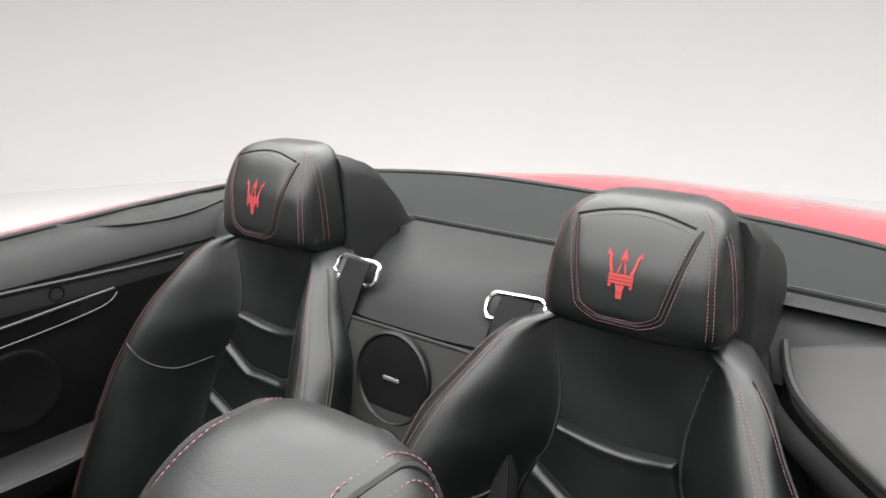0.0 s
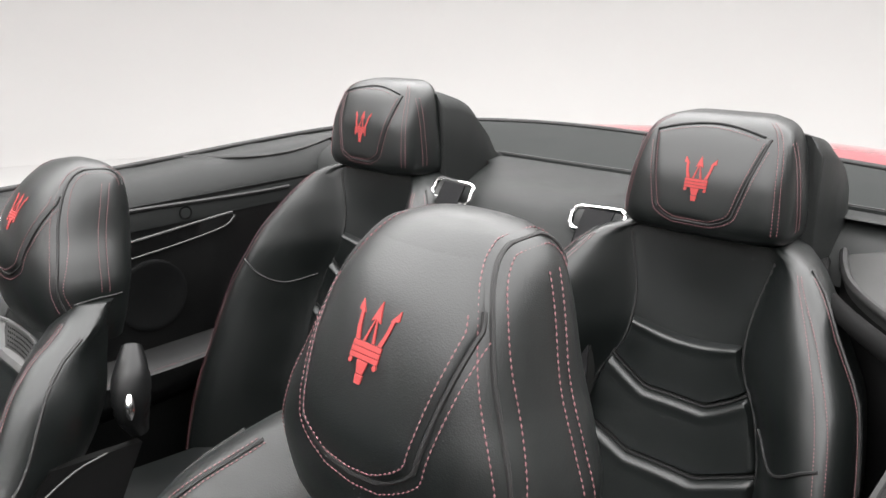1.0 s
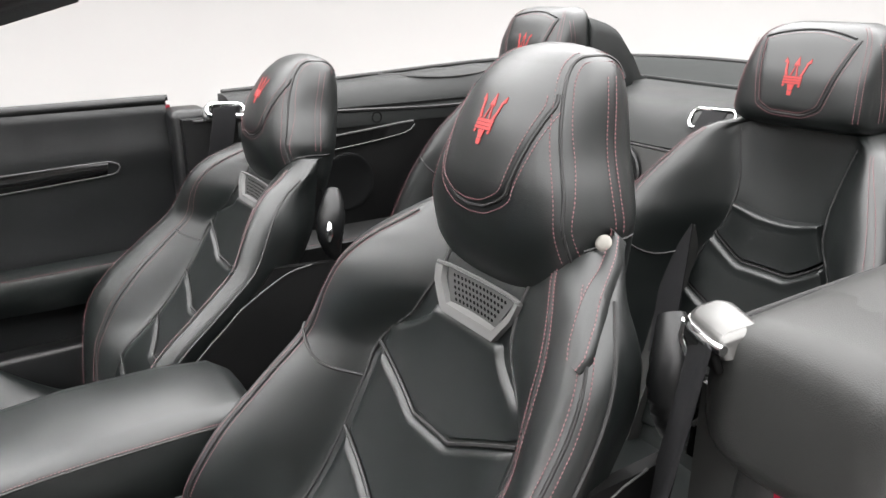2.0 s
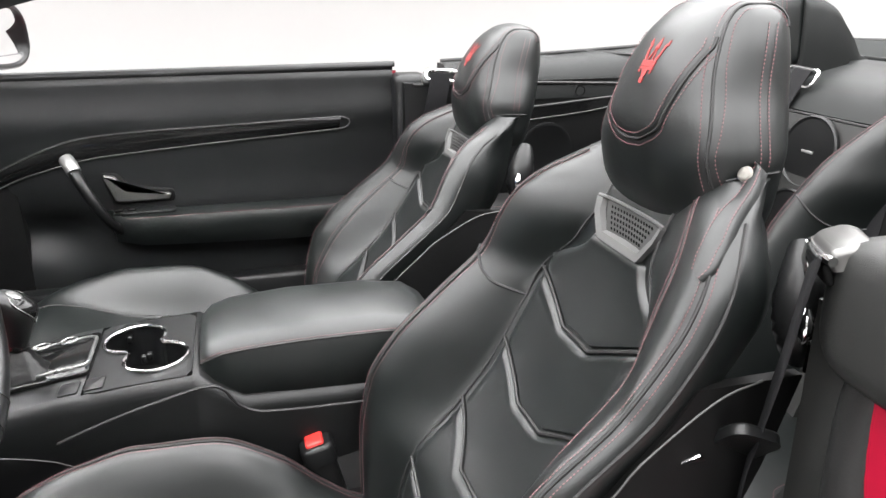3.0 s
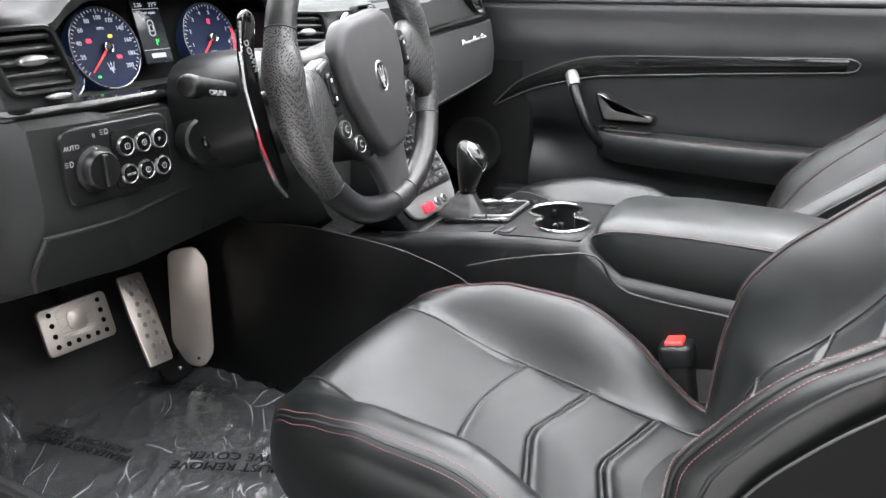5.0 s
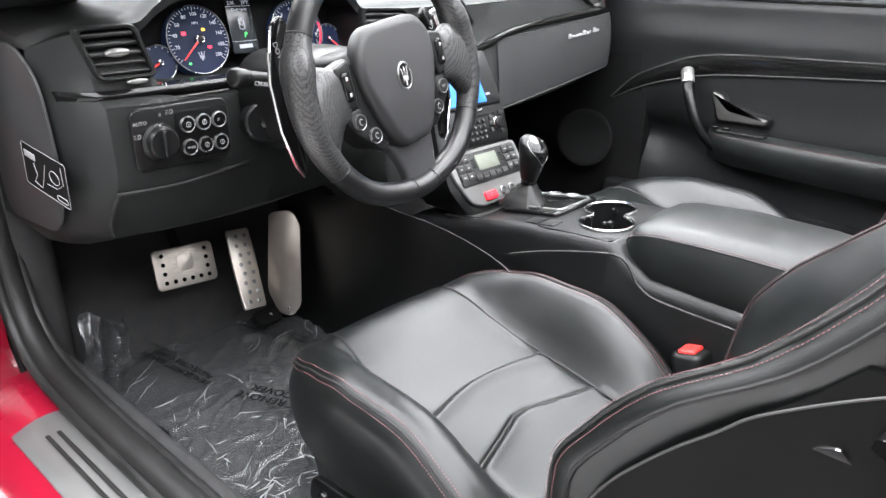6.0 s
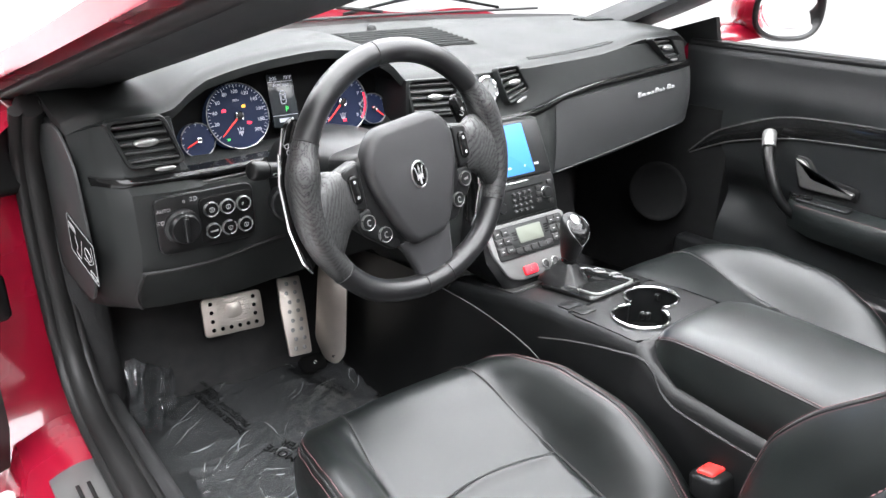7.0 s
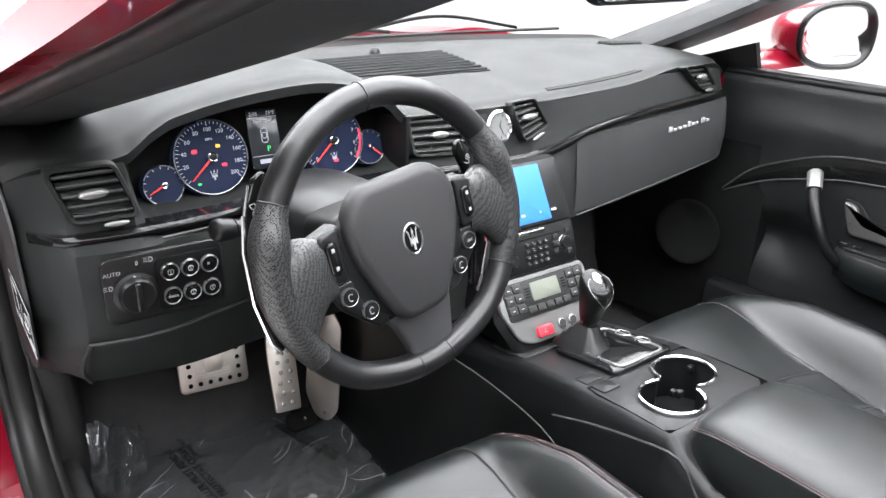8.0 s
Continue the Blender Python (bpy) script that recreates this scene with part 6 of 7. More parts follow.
# ---- switch panel on the driver side ----
pm = axes((-.600, .9105, .815), (1, -.03, 0), (0, -1, .02))
swp = thing("light_switch_panel", (-.60, .915, .78), "black switch panel with rotary light switch and ringed buttons", "switch panel")
plate = part("panel_plate", prism(Geo(), rounded(.140, .082, .014), .005, .002, pm), TRIM, swp, "black panel plate")
dial_m = pm @ Matrix.Translation((-.036, -.004, .005))
dial = part("light_dial", lathe(Geo(), [(.025, 0), (.025, .006), (.021, .008), (.020, .016), (.0185, .018), (.001, .018)], dial_m, 36), TRIM, swp, "black rotary light switch")
part("dial_grip", box(Geo(), (-.0035, -.0175, .016), (.0035, .0175, .023), .002, dial_m), TRIM, dial)
part("dial_mark", box(Geo(), (-.0012, .0185, .0085), (.0012, .0235, .009), .0003, dial_m), MARK, dial)
for txt, x, y in (("AUTO", -.058, .022), ("0", -.030, .030)):
    lettering("panel_text", txt, .0068, pm @ Matrix.Translation((x, y, .0052)), MARK, plate)
for x, y in ((-.063, .006), (-.016, .032), (-.005, .022), (-.020, -.004)):
    s_ = .004
    part("light_symbol", tube(Geo(), [tuple(pm @ Vector((x + s_ * math.cos(a), y + s_ * .7 * math.sin(a), .0056))) for a in lin(-1.57, 1.57, 8)], .0006, 4, closed=True), MARK, plate)
    for q in (-1, 0, 1):
        part("light_symbol", box(Geo(), (x - .006, y + q * .0022 - .0003, .0052), (x - .002, y + q * .0022 + .0003, .0056), .0001, pm), MARK, plate)
part("button_field", prism(Geo(), rounded(.078, .066, .008), .0025, .001, pm @ Matrix.Translation((.028, -.002, .0045))), DARK, swp)
for i in range(3):
    for j in range(2):
        bm2 = pm @ Matrix.Translation((.005 + .0235 * i, .013 - .031 * j, .006))
        b = part("ring_button", lathe(Geo(), [(.0110, 0), (.0110, .004), (.0101, .0052), (.0094, .0045)], bm2, 28), RINGS, swp, "round button with chrome ring")
        part("button_cap", lathe(Geo(), [(.0092, .002), (.0090, .0048), (.006, .0056), (.0005, .0058)], bm2, 24), GLOSS, b)
        if (i, j) == (0, 1):
            lettering("button_text", "MODE", .0042, bm2 @ Matrix.Translation((0, 0, .006)), MARK, b)
        elif (i, j) == (2, 0):
            lettering("button_text", "P", .0065, bm2 @ Matrix.Translation((-.002, 0, .006)), MARK, b)
        else:
            part("button_symbol", tube(Geo(), [tuple(bm2 @ Vector((x, y, .006))) for x, y in (rounded(.006, .006, .001, 2) if (i, j) == (0, 0) else [(.0032 * math.cos(a), .0032 * math.sin(a)) for a in lin(0, 5.5, 10)])], .0005, 4, closed=True), MARK, b)
            part("button_symbol", box(Geo(), (-.0004, -.0018, .0058), (.0004, .0018, .0062), .0001, bm2), MARK, b)

# knee panel edge and key barrel
part("knee_line", tube(Geo(), [(x, face_y(x, .744) - .002, .744 + .004 * math.sin((x + .7) * 5)) for x in lin(-.69, -.47, 20)], .003, 6), SEAM, dash)
part("knee_line", tube(Geo(), spread([(-.690, .925, .745), (-.700, .94, .71), (-.690, .96, .68)], 10), .003, 6), SEAM, dash)
km = axes((-.470, .905, .812), (1, -.1, 0), (-.25, -1, .1))
key = part("key_plate", lathe(Geo(), [(.030, -.02), (.030, .004), (.027, .007), (.016, .005), (.001, .005)], km @ Matrix.Diagonal((1.1, 1, 1, 1)), 36), TRIM, dash, "round black ignition plate")
part("key_barrel", lathe(Geo(), [(.012, .004), (.0115, .010), (.009, .012), (.001, .012)], km, 24), GLOSS, key, "ignition lock barrel")
part("key_slot", box(Geo(), (-.0012, -.006, .0118), (.0012, .006, .0126), .0003, km), SATIN, key)

# airbag sticker on the dash end
em_ = axes((-.7415, 1.022, .765), (0, -1, -.06), (-1, 0, 0)) @ Matrix.Diagonal((1.22, .68, 1, 1))
cap = part("end_cap", prism(Geo(), round_outline([(-.115, -.10), (.09, -.085), (.125, .0), (.105, .13), (.03, .17), (-.115, .14)], .05, 6), .004, .002, axes((-.7365, 1.10, .765), (0, -1, 0), (-1, 0, 0))), DASHLOW, dash, "black dash end cover")
st = part("sticker", prism(Geo(), rounded(.120, .092, .003), .0006, 0, em_), DARK, cap, "black airbag sticker with white print")
part("sticker_border", tube(Geo(), [tuple(em_ @ Vector((x, y, .0008))) for x, y in rounded(.116, .088, .003, 2)], .0005, 4, closed=True), MARK, st)
part("sticker_block", box(Geo(), (-.052, .016, .0006), (-.022, .030, .0012), .0003, em_), MARK, st)
part("sticker_figure", tube(Geo(), [tuple(em_ @ Vector((x, y, .001))) for x, y in ((-.028, .010), (-.022, -.012), (-.032, -.030), (-.012, -.034), (-.004, -.010), (.004, .020))], .0006, 4), MARK, st)
part("sticker_figure", tube(Geo(), [tuple(em_ @ Vector((.026 + .013 * math.cos(a), .004 + .013 * math.sin(a), .001))) for a in lin(0, 5.8, 14)], .0006, 4, closed=True), MARK, st)
part("sticker_figure", tube(Geo(), [tuple(em_ @ Vector((x, y, .001))) for x, y in ((.046, .034), (.048, .0), (.030, -.016), (.004, -.018))], .0006, 4), MARK, st)
part("sticker_tag", tube(Geo(), [tuple(em_ @ Vector((x + .040, y - .033, .001))) for x, y in rounded(.026, .010, .003, 3)], .0006, 4, closed=True), MARK, st)

# glove box
glove = part("glove_box", slab(Geo(), lambda u, v: (.165 + .47 * u, face_y(.165 + .47 * u, (.735 + .05 * u) + (.140 - .02 * u) * v) - .008 * min(1.0, u / .10) - .004 * math.sin(math.pi * v), (.735 + .05 * u) + (.140 - .02 * u) * v), lin(0, 1, 30), lin(0, 1, 10), (0, .02, 0)), DASHLOW, dash, "grey-black glove box lid")
part("lid_line", tube(Geo(), [(.165 + .47 * u, face_y(.165 + .47 * u, .735 + .05 * u) - .006, .731 + .05 * u) for u in lin(0, 1, 20)], .0018, 6), EDGE, glove, "thin grey lower edge")
for k in range(9):
    x = .409 + .0150 * k
    part("script_bar", box(Geo(), (x, 0, 0), (x + (.0105 if k != 6 else .004), .003, .011 if k in (0, 4, 7) else .006), .0008, pose(0, face_y(x, .864) - .0185, .858 + .010 * (k / 9), 0, 0, 0)), MARK, glove, "small chrome script mark")

# ---- centre stack ----
stack = thing("centre_stack", (-.02, .90, .58), "centre stack with blue screen, radio and climate panel", "car controls")
loops = []
for y, z, w in ((.985, .862, .098), (.945, .860, .098), (.897, .775, .097), (.874, .698, .100), (.842, .640, .106), (.824, .606, .090), (.818, .590, .080)):
    loops.append([(-.02 - w, y + .12, z), (-.02 - w, y + .012, z), (-.02 - w + .010, y + .002, z), (-.02 - w + .02, y, z), (-.02 + w - .02, y, z), (-.02 + w - .010, y + .002, z), (-.02 + w, y + .012, z), (-.02 + w, y + .12, z)])
part("stack_body", rings(Geo(), loops), TRIM, stack, "black stack housing")
s1 = axes((-.022, .920, .817), (1, 0, 0), (0, -.875, .484))
scr = part("screen_bezel", prism(Geo(), rounded(.172, .106, .008), .004, .002, s1), TRIM, stack, "grey screen bezel")
part("screen", prism(Geo(), rounded(.126, .094, .002), .002, .0005, s1 @ Matrix.Translation((-.020, 0, .0035))), SCREEN, scr, "lit blue screen")
for x, w in ((.045, .012), (-.02, .008), (.02, .003)):
    part("screen_mark", box(Geo(), (x, -.035, .0055), (x + w, -.031, .0059), .0002, s1), DIGIT, scr)
s2 = axes((-.018, .887, .735), (1, 0, 0), (0, -.955, .295))
radio = part("radio_panel", prism(Geo(), rounded(.172, .070, .010), .005, .002, s2), TRIM, stack, "black radio panel")
part("radio_badge", box(Geo(), (-.035, .026, .005), (.020, .031, .0062), .0006, s2), CHROME, radio, "small chrome badge")
part("disc_slot", box(Geo(), (-.055, .017, .005), (.055, .020, .0056), .0004, s2), DARK, radio)
for i in range(4):
    for j in range(4):
        part("radio_key", prism(Geo(), rounded(.0085, .0065, .003), .003, .001, s2 @ Matrix.Translation((-.022 + .0135 * i, .009 - .0105 * j, .005))), RUBBER, radio, "small radio key")
        part("key_dot", box(Geo(), (-.0235 + .0135 * i, .0087 - .0105 * j, .0081), (-.0205 + .0135 * i, .0095 - .0105 * j, .0084), .0001, s2), MARK, radio)
for x, y in ((.058, .000), (-.058, -.010)):
    kn = part("radio_knob", lathe(Geo(), [(.0105, .004), (.0105, .012), (.009, .014), (.001, .014)], s2 @ Matrix.Translation((x, y, 0)), 26), TRIM, radio, "round radio knob")
    part("knob_ring", lathe(Geo(), [(.0115, .004), (.0118, .0065), (.0108, .008)], s2 @ Matrix.Translation((x, y, 0)), 26), CHROME, kn)
for x, y in ((.040, .012), (.040, .0), (.040, -.012), (.070, .018), (.070, -.018)):
    part("radio_key", prism(Geo(), rounded(.011, .0085, .002), .003, .001, s2 @ Matrix.Translation((x, y, .005))), RUBBER, radio)
s3 = axes((-.020, .845, .6475), (1, 0, 0), (0, -.845, .535))
part("silver_surround", prism(Geo(), round_outline([(-.098, .058), (.098, .058), (.100, .010), (.080, -.040), (.055, -.050), (-.055, -.050), (-.080, -.040), (-.100, .010)], .012), .006, .003, s3), SILVERPAINT, stack, "satin silver control surround")
cl = part("climate_panel", prism(Geo(), rounded(.176, .060, .006), .003, .001, s3 @ Matrix.Translation((0, .022, .0055))), TRIM, stack, "black climate panel")
part("climate_display", prism(Geo(), rounded(.060, .030, .002), .0015, .0005, s3 @ Matrix.Translation((-.002, .030, .0085))), material("lcd_green_grey", (.075, .083, .066), .6, vary=(60, .05, .1)), cl, "grey-green climate display")
for sx_ in (-1, 1):
    for i in range(2):
        for j in range(3):
            part("climate_key", prism(Geo(), rounded(.0165, .0135, .002), .0025, .001, s3 @ Matrix.Translation((sx_ * (.058 + .0185 * i) - .002, .042 - .0165 * j, .0085))), RUBBER, cl, "black climate key")
            part("key_mark", box(Geo(), (sx_ * (.058 + .0185 * i) - .0045, .041 - .0165 * j, .011), (sx_ * (.058 + .0185 * i) + .001, .0425 - .0165 * j, .0113), .0001, s3), MARK, cl)
    for k in range(4):
        part("sensor_slit", box(Geo(), (sx_ * .040 - .005, .036 - .0045 * k, .0085), (sx_ * .040 + .005, .0385 - .0045 * k, .009), .0002, s3), DARK, cl)
for i in range(5):
    part("climate_key", prism(Geo(), rounded(.0165, .011, .002), .0025, .001, s3 @ Matrix.Translation((-.040 + .019 * i, .003, .0085))), RUBBER, cl, "black climate key")
hz = part("hazard_button", prism(Geo(), rounded(.032, .017, .004), .006, .002, s3 @ Matrix.Translation((-.028, -.035, .0055))), material("red_hazard_plastic", (.62, .01, .02), .35, vary=(40, .08, .1)), stack, "red hazard button")
part("hazard_mark", tube(Geo(), [tuple(s3 @ Vector((-.028 + .0045 * math.sin(a), -.0355 + .0045 * math.cos(a), .0118))) for a in (0, 2.094, 4.189)], .0005, 4, closed=True), MARK, hz)
for x in (.012, .036):
    b = part("round_button", lathe(Geo(), [(.0085, .005), (.0085, .008), (.0072, .009), (.0068, .008)], s3 @ Matrix.Translation((x, -.033, 0)), 24), RINGS, stack, "round button with chrome ring")
    part("button_cap", lathe(Geo(), [(.0068, .006), (.0064, .0086), (.001, .009)], s3 @ Matrix.Translation((x, -.033, 0)), 20), RUBBER, b)

# ---- steering wheel ----
tw, ty = radians(11.7), radians(3.4)
wn = Vector((math.sin(ty) * math.cos(tw), -math.cos(ty) * math.cos(tw), math.sin(tw)))
wup = wn.cross(Vector((math.cos(ty), math.sin(ty), 0)))
wc_ = Vector((-.389, .722, .888))
TURNED = 9.0
wm = axes(wc_, (1, 0, 0), wn) @ pose(0, 0, 0, 0, 0, TURNED)
wheel = thing("steering_wheel", tuple(wc_ - wn * .08), "black leather steering wheel with perforated grips and silver emblem", "steering wheel")
R = .1600


def rim_pt(a, r=R, z=0.0):
    x, y = r * math.cos(a), r * math.sin(a)
    flat_ = smoothstep(.75, 1.0, -y / r)
    return wm @ Vector((x, y + .006 * flat_, z))


def rim_piece(name, a0, a1, rad, mat, label, n=40, closed=False):
    pts = [rim_pt(a) for a in (lin(radians(a0), radians(a1), n))]
    g = Geo()
    tube(g, pts, rad, 16)
    return part(name, g, mat, wheel, label)


SPOKE = material("spoke_paint", (.022, .022, .023), .42, spec=.3, vary=(40, .08, .1))
PERF = material("perforated_leather", (.0075, .0077, .0077), .42, spec=.25, bump=("noise", 1300, .15, .0003))
dots = PERF.node_tree.nodes.new("ShaderNodeTexVoronoi")
dots.inputs["Scale"].default_value, dots.inputs["Randomness"].default_value = 470, 0.4
tilted = PERF.node_tree.nodes.new("ShaderNodeMapping")
tilted.inputs["Rotation"].default_value = (.6, .5, .4)
ramp = PERF.node_tree.nodes.new("ShaderNodeMapRange")
ramp.inputs[1].default_value, ramp.inputs[2].default_value, ramp.inputs[3].default_value, ramp.inputs[4].default_value = .30, .42, 0.0, 1.0
hole = PERF.node_tree.nodes.new("ShaderNodeMix")
hole.data_type = "RGBA"
hole.inputs[6].default_value, hole.inputs[7].default_value = (.0006, .0006, .0006, 1), (.0105, .0108, .0108, 1)
PERF.node_tree.links.new(PERF.node_tree.nodes["Texture Coordinate"].outputs["Object"], tilted.inputs["Vector"])
PERF.node_tree.links.new(tilted.outputs[0], dots.inputs["Vector"])
PERF.node_tree.links.new(dots.outputs["Distance"], ramp.inputs[0])
PERF.node_tree.links.new(ramp.outputs[0], hole.inputs[0])
PERF.node_tree.links.new(hole.outputs[2], PERF.node_tree.nodes["Principled BSDF"].inputs["Base Color"])
PERF.node_tree.links.new(ramp.outputs[0], PERF.node_tree.nodes["Principled BSDF"].inputs["Specular IOR Level"])
GRIP = material("wheel_leather", (.0052, .0052, .0055), .33, spec=.5, bump=("voronoi", 800, .15, .0004), vary=(20, .25, .15))
rim_piece("rim_upper", 32, 148, .0158, GRIP, "smooth black leather rim", 50)
rim_piece("rim_lower", 212, 328, .0158, GRIP, "smooth black leather rim", 50)
rim_piece("rim_grip", 148, 212, lambda q: .0158 + .004 * math.sin(math.pi * q) + .003 * math.exp(-((q - .22) / .12) ** 2), PERF, "perforated leather grip", 30)
rim_piece("rim_grip", -32, 32, lambda q: .0158 + .004 * math.sin(math.pi * q) + .003 * math.exp(-((q - .78) / .12) ** 2), PERF, "perforated leather grip", 30)
for a in (32, 148, 212, 328, 93, 262, 278):
    p0, p1 = rim_pt(radians(a)), rim_pt(radians(a + 1))
    d = (p1 - p0).normalized()
    part("rim_seam", tube(Geo(), [tuple(p0 + .0162 * (math.cos(t) * wn + math.sin(t) * d.cross(wn))) for t in lin(0, 2 * math.pi * 15 / 16, 16)], .0008, 4, closed=True), SEAM, wheel)


def wheel_prism(name, outline, z0, depth, bevel, mat, label, r=.008, parent=None):
    return part(name, prism(Geo(), round_outline(outline, r, 5), depth, bevel, wm @ Matrix.Translation((0, 0, z0)), 4), mat, parent or wheel, label)


PAD = material("airbag_pad", (.0115, .0115, .0122), .5, bump=("voronoi", 900, .3, .0006), vary=(14, .2, .1))
for s in (-1, 1):
    # broad moulded spokes that grow out of the rim
    loops = []
    for x, y0, y1, t in ((.156, -.048, .022, .0150), (.148, -.068, .030, .0158), (.141, -.074, .037, .0155), (.134, -.066, .043, .0150), (.126, -.054, .045, .0150), (.118, -.043, .043, .0140), (.108, -.034, .038, .0115), (.096, -.030, .035, .0090)):
        mid, half = (y0 + y1) / 2, (y1 - y0) / 2
        loops.append([tuple(wm @ Vector((s * x, mid + half * math.copysign(abs(math.cos(a)) ** .7, math.cos(a)), t * math.copysign(abs(math.sin(a)) ** .8, math.sin(a)) + .001))) for a in lin(0, 2 * math.pi * 23 / 24, 24)])
    part("moulded_spoke", rings(Geo(), loops), PERF, wheel, "perforated leather spoke")
wheel_prism("hub", [(-.085, .050), (.085, .050), (.085, -.045), (.045, -.088), (-.045, -.088), (-.085, -.045)], -.055, .062, .012, TRIM, "black wheel hub", .02)
pad_outline = [(-.076, .045), (-.052, .074), (.052, .074), (.076, .045), (.074, .005), (.048, -.062), (.030, -.090), (-.030, -.090), (-.048, -.062), (-.074, .005)]
pad = wheel_prism("airbag_pad", pad_outline, .002, .020, .012, PAD, "grey-black airbag pad", .018)
for s in (-1, 1):
    wheel_prism("side_spoke", [(s * .072, .046), (s * .100, .040), (s * .158, .024), (s * .160, -.046), (s * .110, -.030), (s * .078, -.018)], -.012, .018, .007, PERF, "perforated leather spoke", .012)
    rk = wheel_prism("rocker_plate", [(s * .080, .042), (s * .106, .036), (s * .106, -.014), (s * .082, -.020)], .004, .006, .003, TRIM, "black rocker plate", .006)
    part("rocker", prism(Geo(), rounded(.014, .038, .0065), .006, .003, wm @ Matrix.Translation((s * .094, .011, .008))), GLOSS, rk, "gloss black rocker switch")
    for q in (-1, 1):
        part("rocker_mark", box(Geo(), (s * .094 - .0018, .011 + q * .010 - .0022, .014), (s * .094 + .0018, .011 + q * .010 + .0022, .0145), .0003, wm), MARK, rk)
    pod = wheel_prism("button_pod", [(s * .074, -.018), (s * .108, -.020), (s * .096, -.050), (s * .058, -.086), (s * .042, -.084), (s * .046, -.062)], -.004, .010, .004, TRIM, "grey-black button pod", .010)
    for k, (x, y) in enumerate(((.0865, -.036), (.066, -.060))):
        bm3 = wm @ Matrix.Translation((s * x, y, .005))
        b = part("round_button", lathe(Geo(), [(.0104, 0), (.0104, .004), (.0098, .0050), (.0092, .0045)], bm3, 28), RINGS, pod, "round button with chrome ring")
        part("button_cap", lathe(Geo(), [(.0092, .002), (.009, .0048), (.0005, .0052)], bm3, 24), TRIM, pod)
        if s > 0 and k == 0:
            lettering("button_text", "SRC", .0045, bm3 @ Matrix.Translation((0, 0, .0054)), MARK, pod)
        else:
            part("button_symbol", tube(Geo(), [tuple(bm3 @ Vector((.003 * math.cos(a), .004 * math.sin(a), .0055))) for a in lin(.6, 5.2, 9)], .0006, 4), MARK, pod)
low = wheel_prism("lower_spoke", [(-.052, -.076), (.048, -.080), (.042, -.115), (.034, -.160), (-.024, -.161), (-.026, -.128), (-.036, -.100)], -.010, .014, .006, SPOKE, "grey-black lower spoke", .008)
bd = part("badge", lathe(Geo(), [(.0155, .020), (.0155, .0225), (.0140, .0235), (.0132, .0222), (.001, .0222)], wm @ Matrix.Diagonal((.86, 1.22, 1, 1)), 36), RINGS, wheel, "oval silver emblem")
part("badge_field", lathe(Geo(), [(.0134, .021), (.0130, .0224), (.001, .0225)], wm @ Matrix.Diagonal((.86, 1.22, 1, 1)), 32), GLOSS, bd)
part("badge_sign", laid_sign(lambda p, z, lift: tuple(wm @ Vector((p, z, .0224 + max(lift, 0)))), (0, 0), .026, .60), MARK, bd, "silver three-pronged sign")

# column, paddles and stalks
col = thing("steering_column", (-.377, .88, .84), "black steering column with gear paddles and stalks", "steering column")
loops = []
for k, (w, h) in zip(lin(0, 1, 6), ((.055, .045), (.066, .055), (.074, .064), (.080, .070), (.084, .074), (.086, .076))):
    c = wc_ - wn * (.055 + .17 * k)
    loops.append([tuple(c + w * math.copysign(abs(math.cos(a)) ** .7, math.cos(a)) * Vector((1, 0, 0)) + h * math.copysign(abs(math.sin(a)) ** .7, math.sin(a)) * wup + Vector((0, 0, -.008))) for a in lin(0, 2 * math.pi * 27 / 28, 28)])
part("column_shroud", rings(Geo(), loops), TRIM, col, "black column shroud")
cm2 = axes(wc_ - wn * .050, (1, 0, 0), wn)
for s in (-1, 1):
    outl = [(s * .132, .094), (s * .146, .086), (s * .160, .050), (s * .166, .012), (s * .163, -.045), (s * .150, -.092), (s * .140, -.106), (s * .132, -.094), (s * .140, -.04), (s * .143, .01), (s * .138, .05), (s * .124, .080)]
    pd = part("gear_paddle", prism(Geo(), round_outline(outl, .006, 3), .007, .003, cm2), GLOSS, col, "gloss black gear paddle")
    part("paddle_edge", tube(Geo(), [tuple(cm2 @ Vector((x, y, .0055))) for x, y in [(s * .150, .080), (s * .161, .050), (s * .167, .012), (s * .164, -.045), (s * .152, -.090), (s * .141, -.106)]], .0022, 6), CHROME, pd, "bright paddle edge")
    part("paddle_arm", box(Geo(), (-.045 if s < 0 else -.03, -.008, -.014), (.03 if s < 0 else .045, .008, -.002), .004, cm2 @ Matrix.Translation((s * .105, 0, .004))), TRIM, pd)
lettering("paddle_text", "DOWN", .010, cm2 @ Matrix.Translation((-.1475, .045, .0074)) @ pose(0, 0, 0, 0, 0, -78), MARK, col)
lettering("paddle_text", "UP", .011, cm2 @ Matrix.Translation((.144, .066, .0074)) @ pose(0, 0, 0, 0, 0, 66), MARK, col)
lettering("paddle_text", "+", .016, cm2 @ Matrix.Translation((.153, .036, .0074)), MARK, col)
stalk = part("stalk", tube(Geo(), spread([(-.450, .862, .872), (-.49, .852, .880), (-.535, .845, .888)], 12), lambda q: .008 + .003 * q, 12), TRIM, col, "black control stalk")
part("stalk_knob", lathe(Geo(), [(.010, -.012), (.0125, -.010), (.0135, .006), (.012, .011), (.009, .013), (.001, .0135)], axes((-.548, .842, .890), (0, 0, 1), (-.95, -.2, .2)), 24), TRIM, stalk, "grey stalk knob")
lettering("stalk_text", "CRUISE", .008, axes((-.518, .8345, .880), (1, -.2, -.15), (0, -.95, .25)), MARK, stalk)
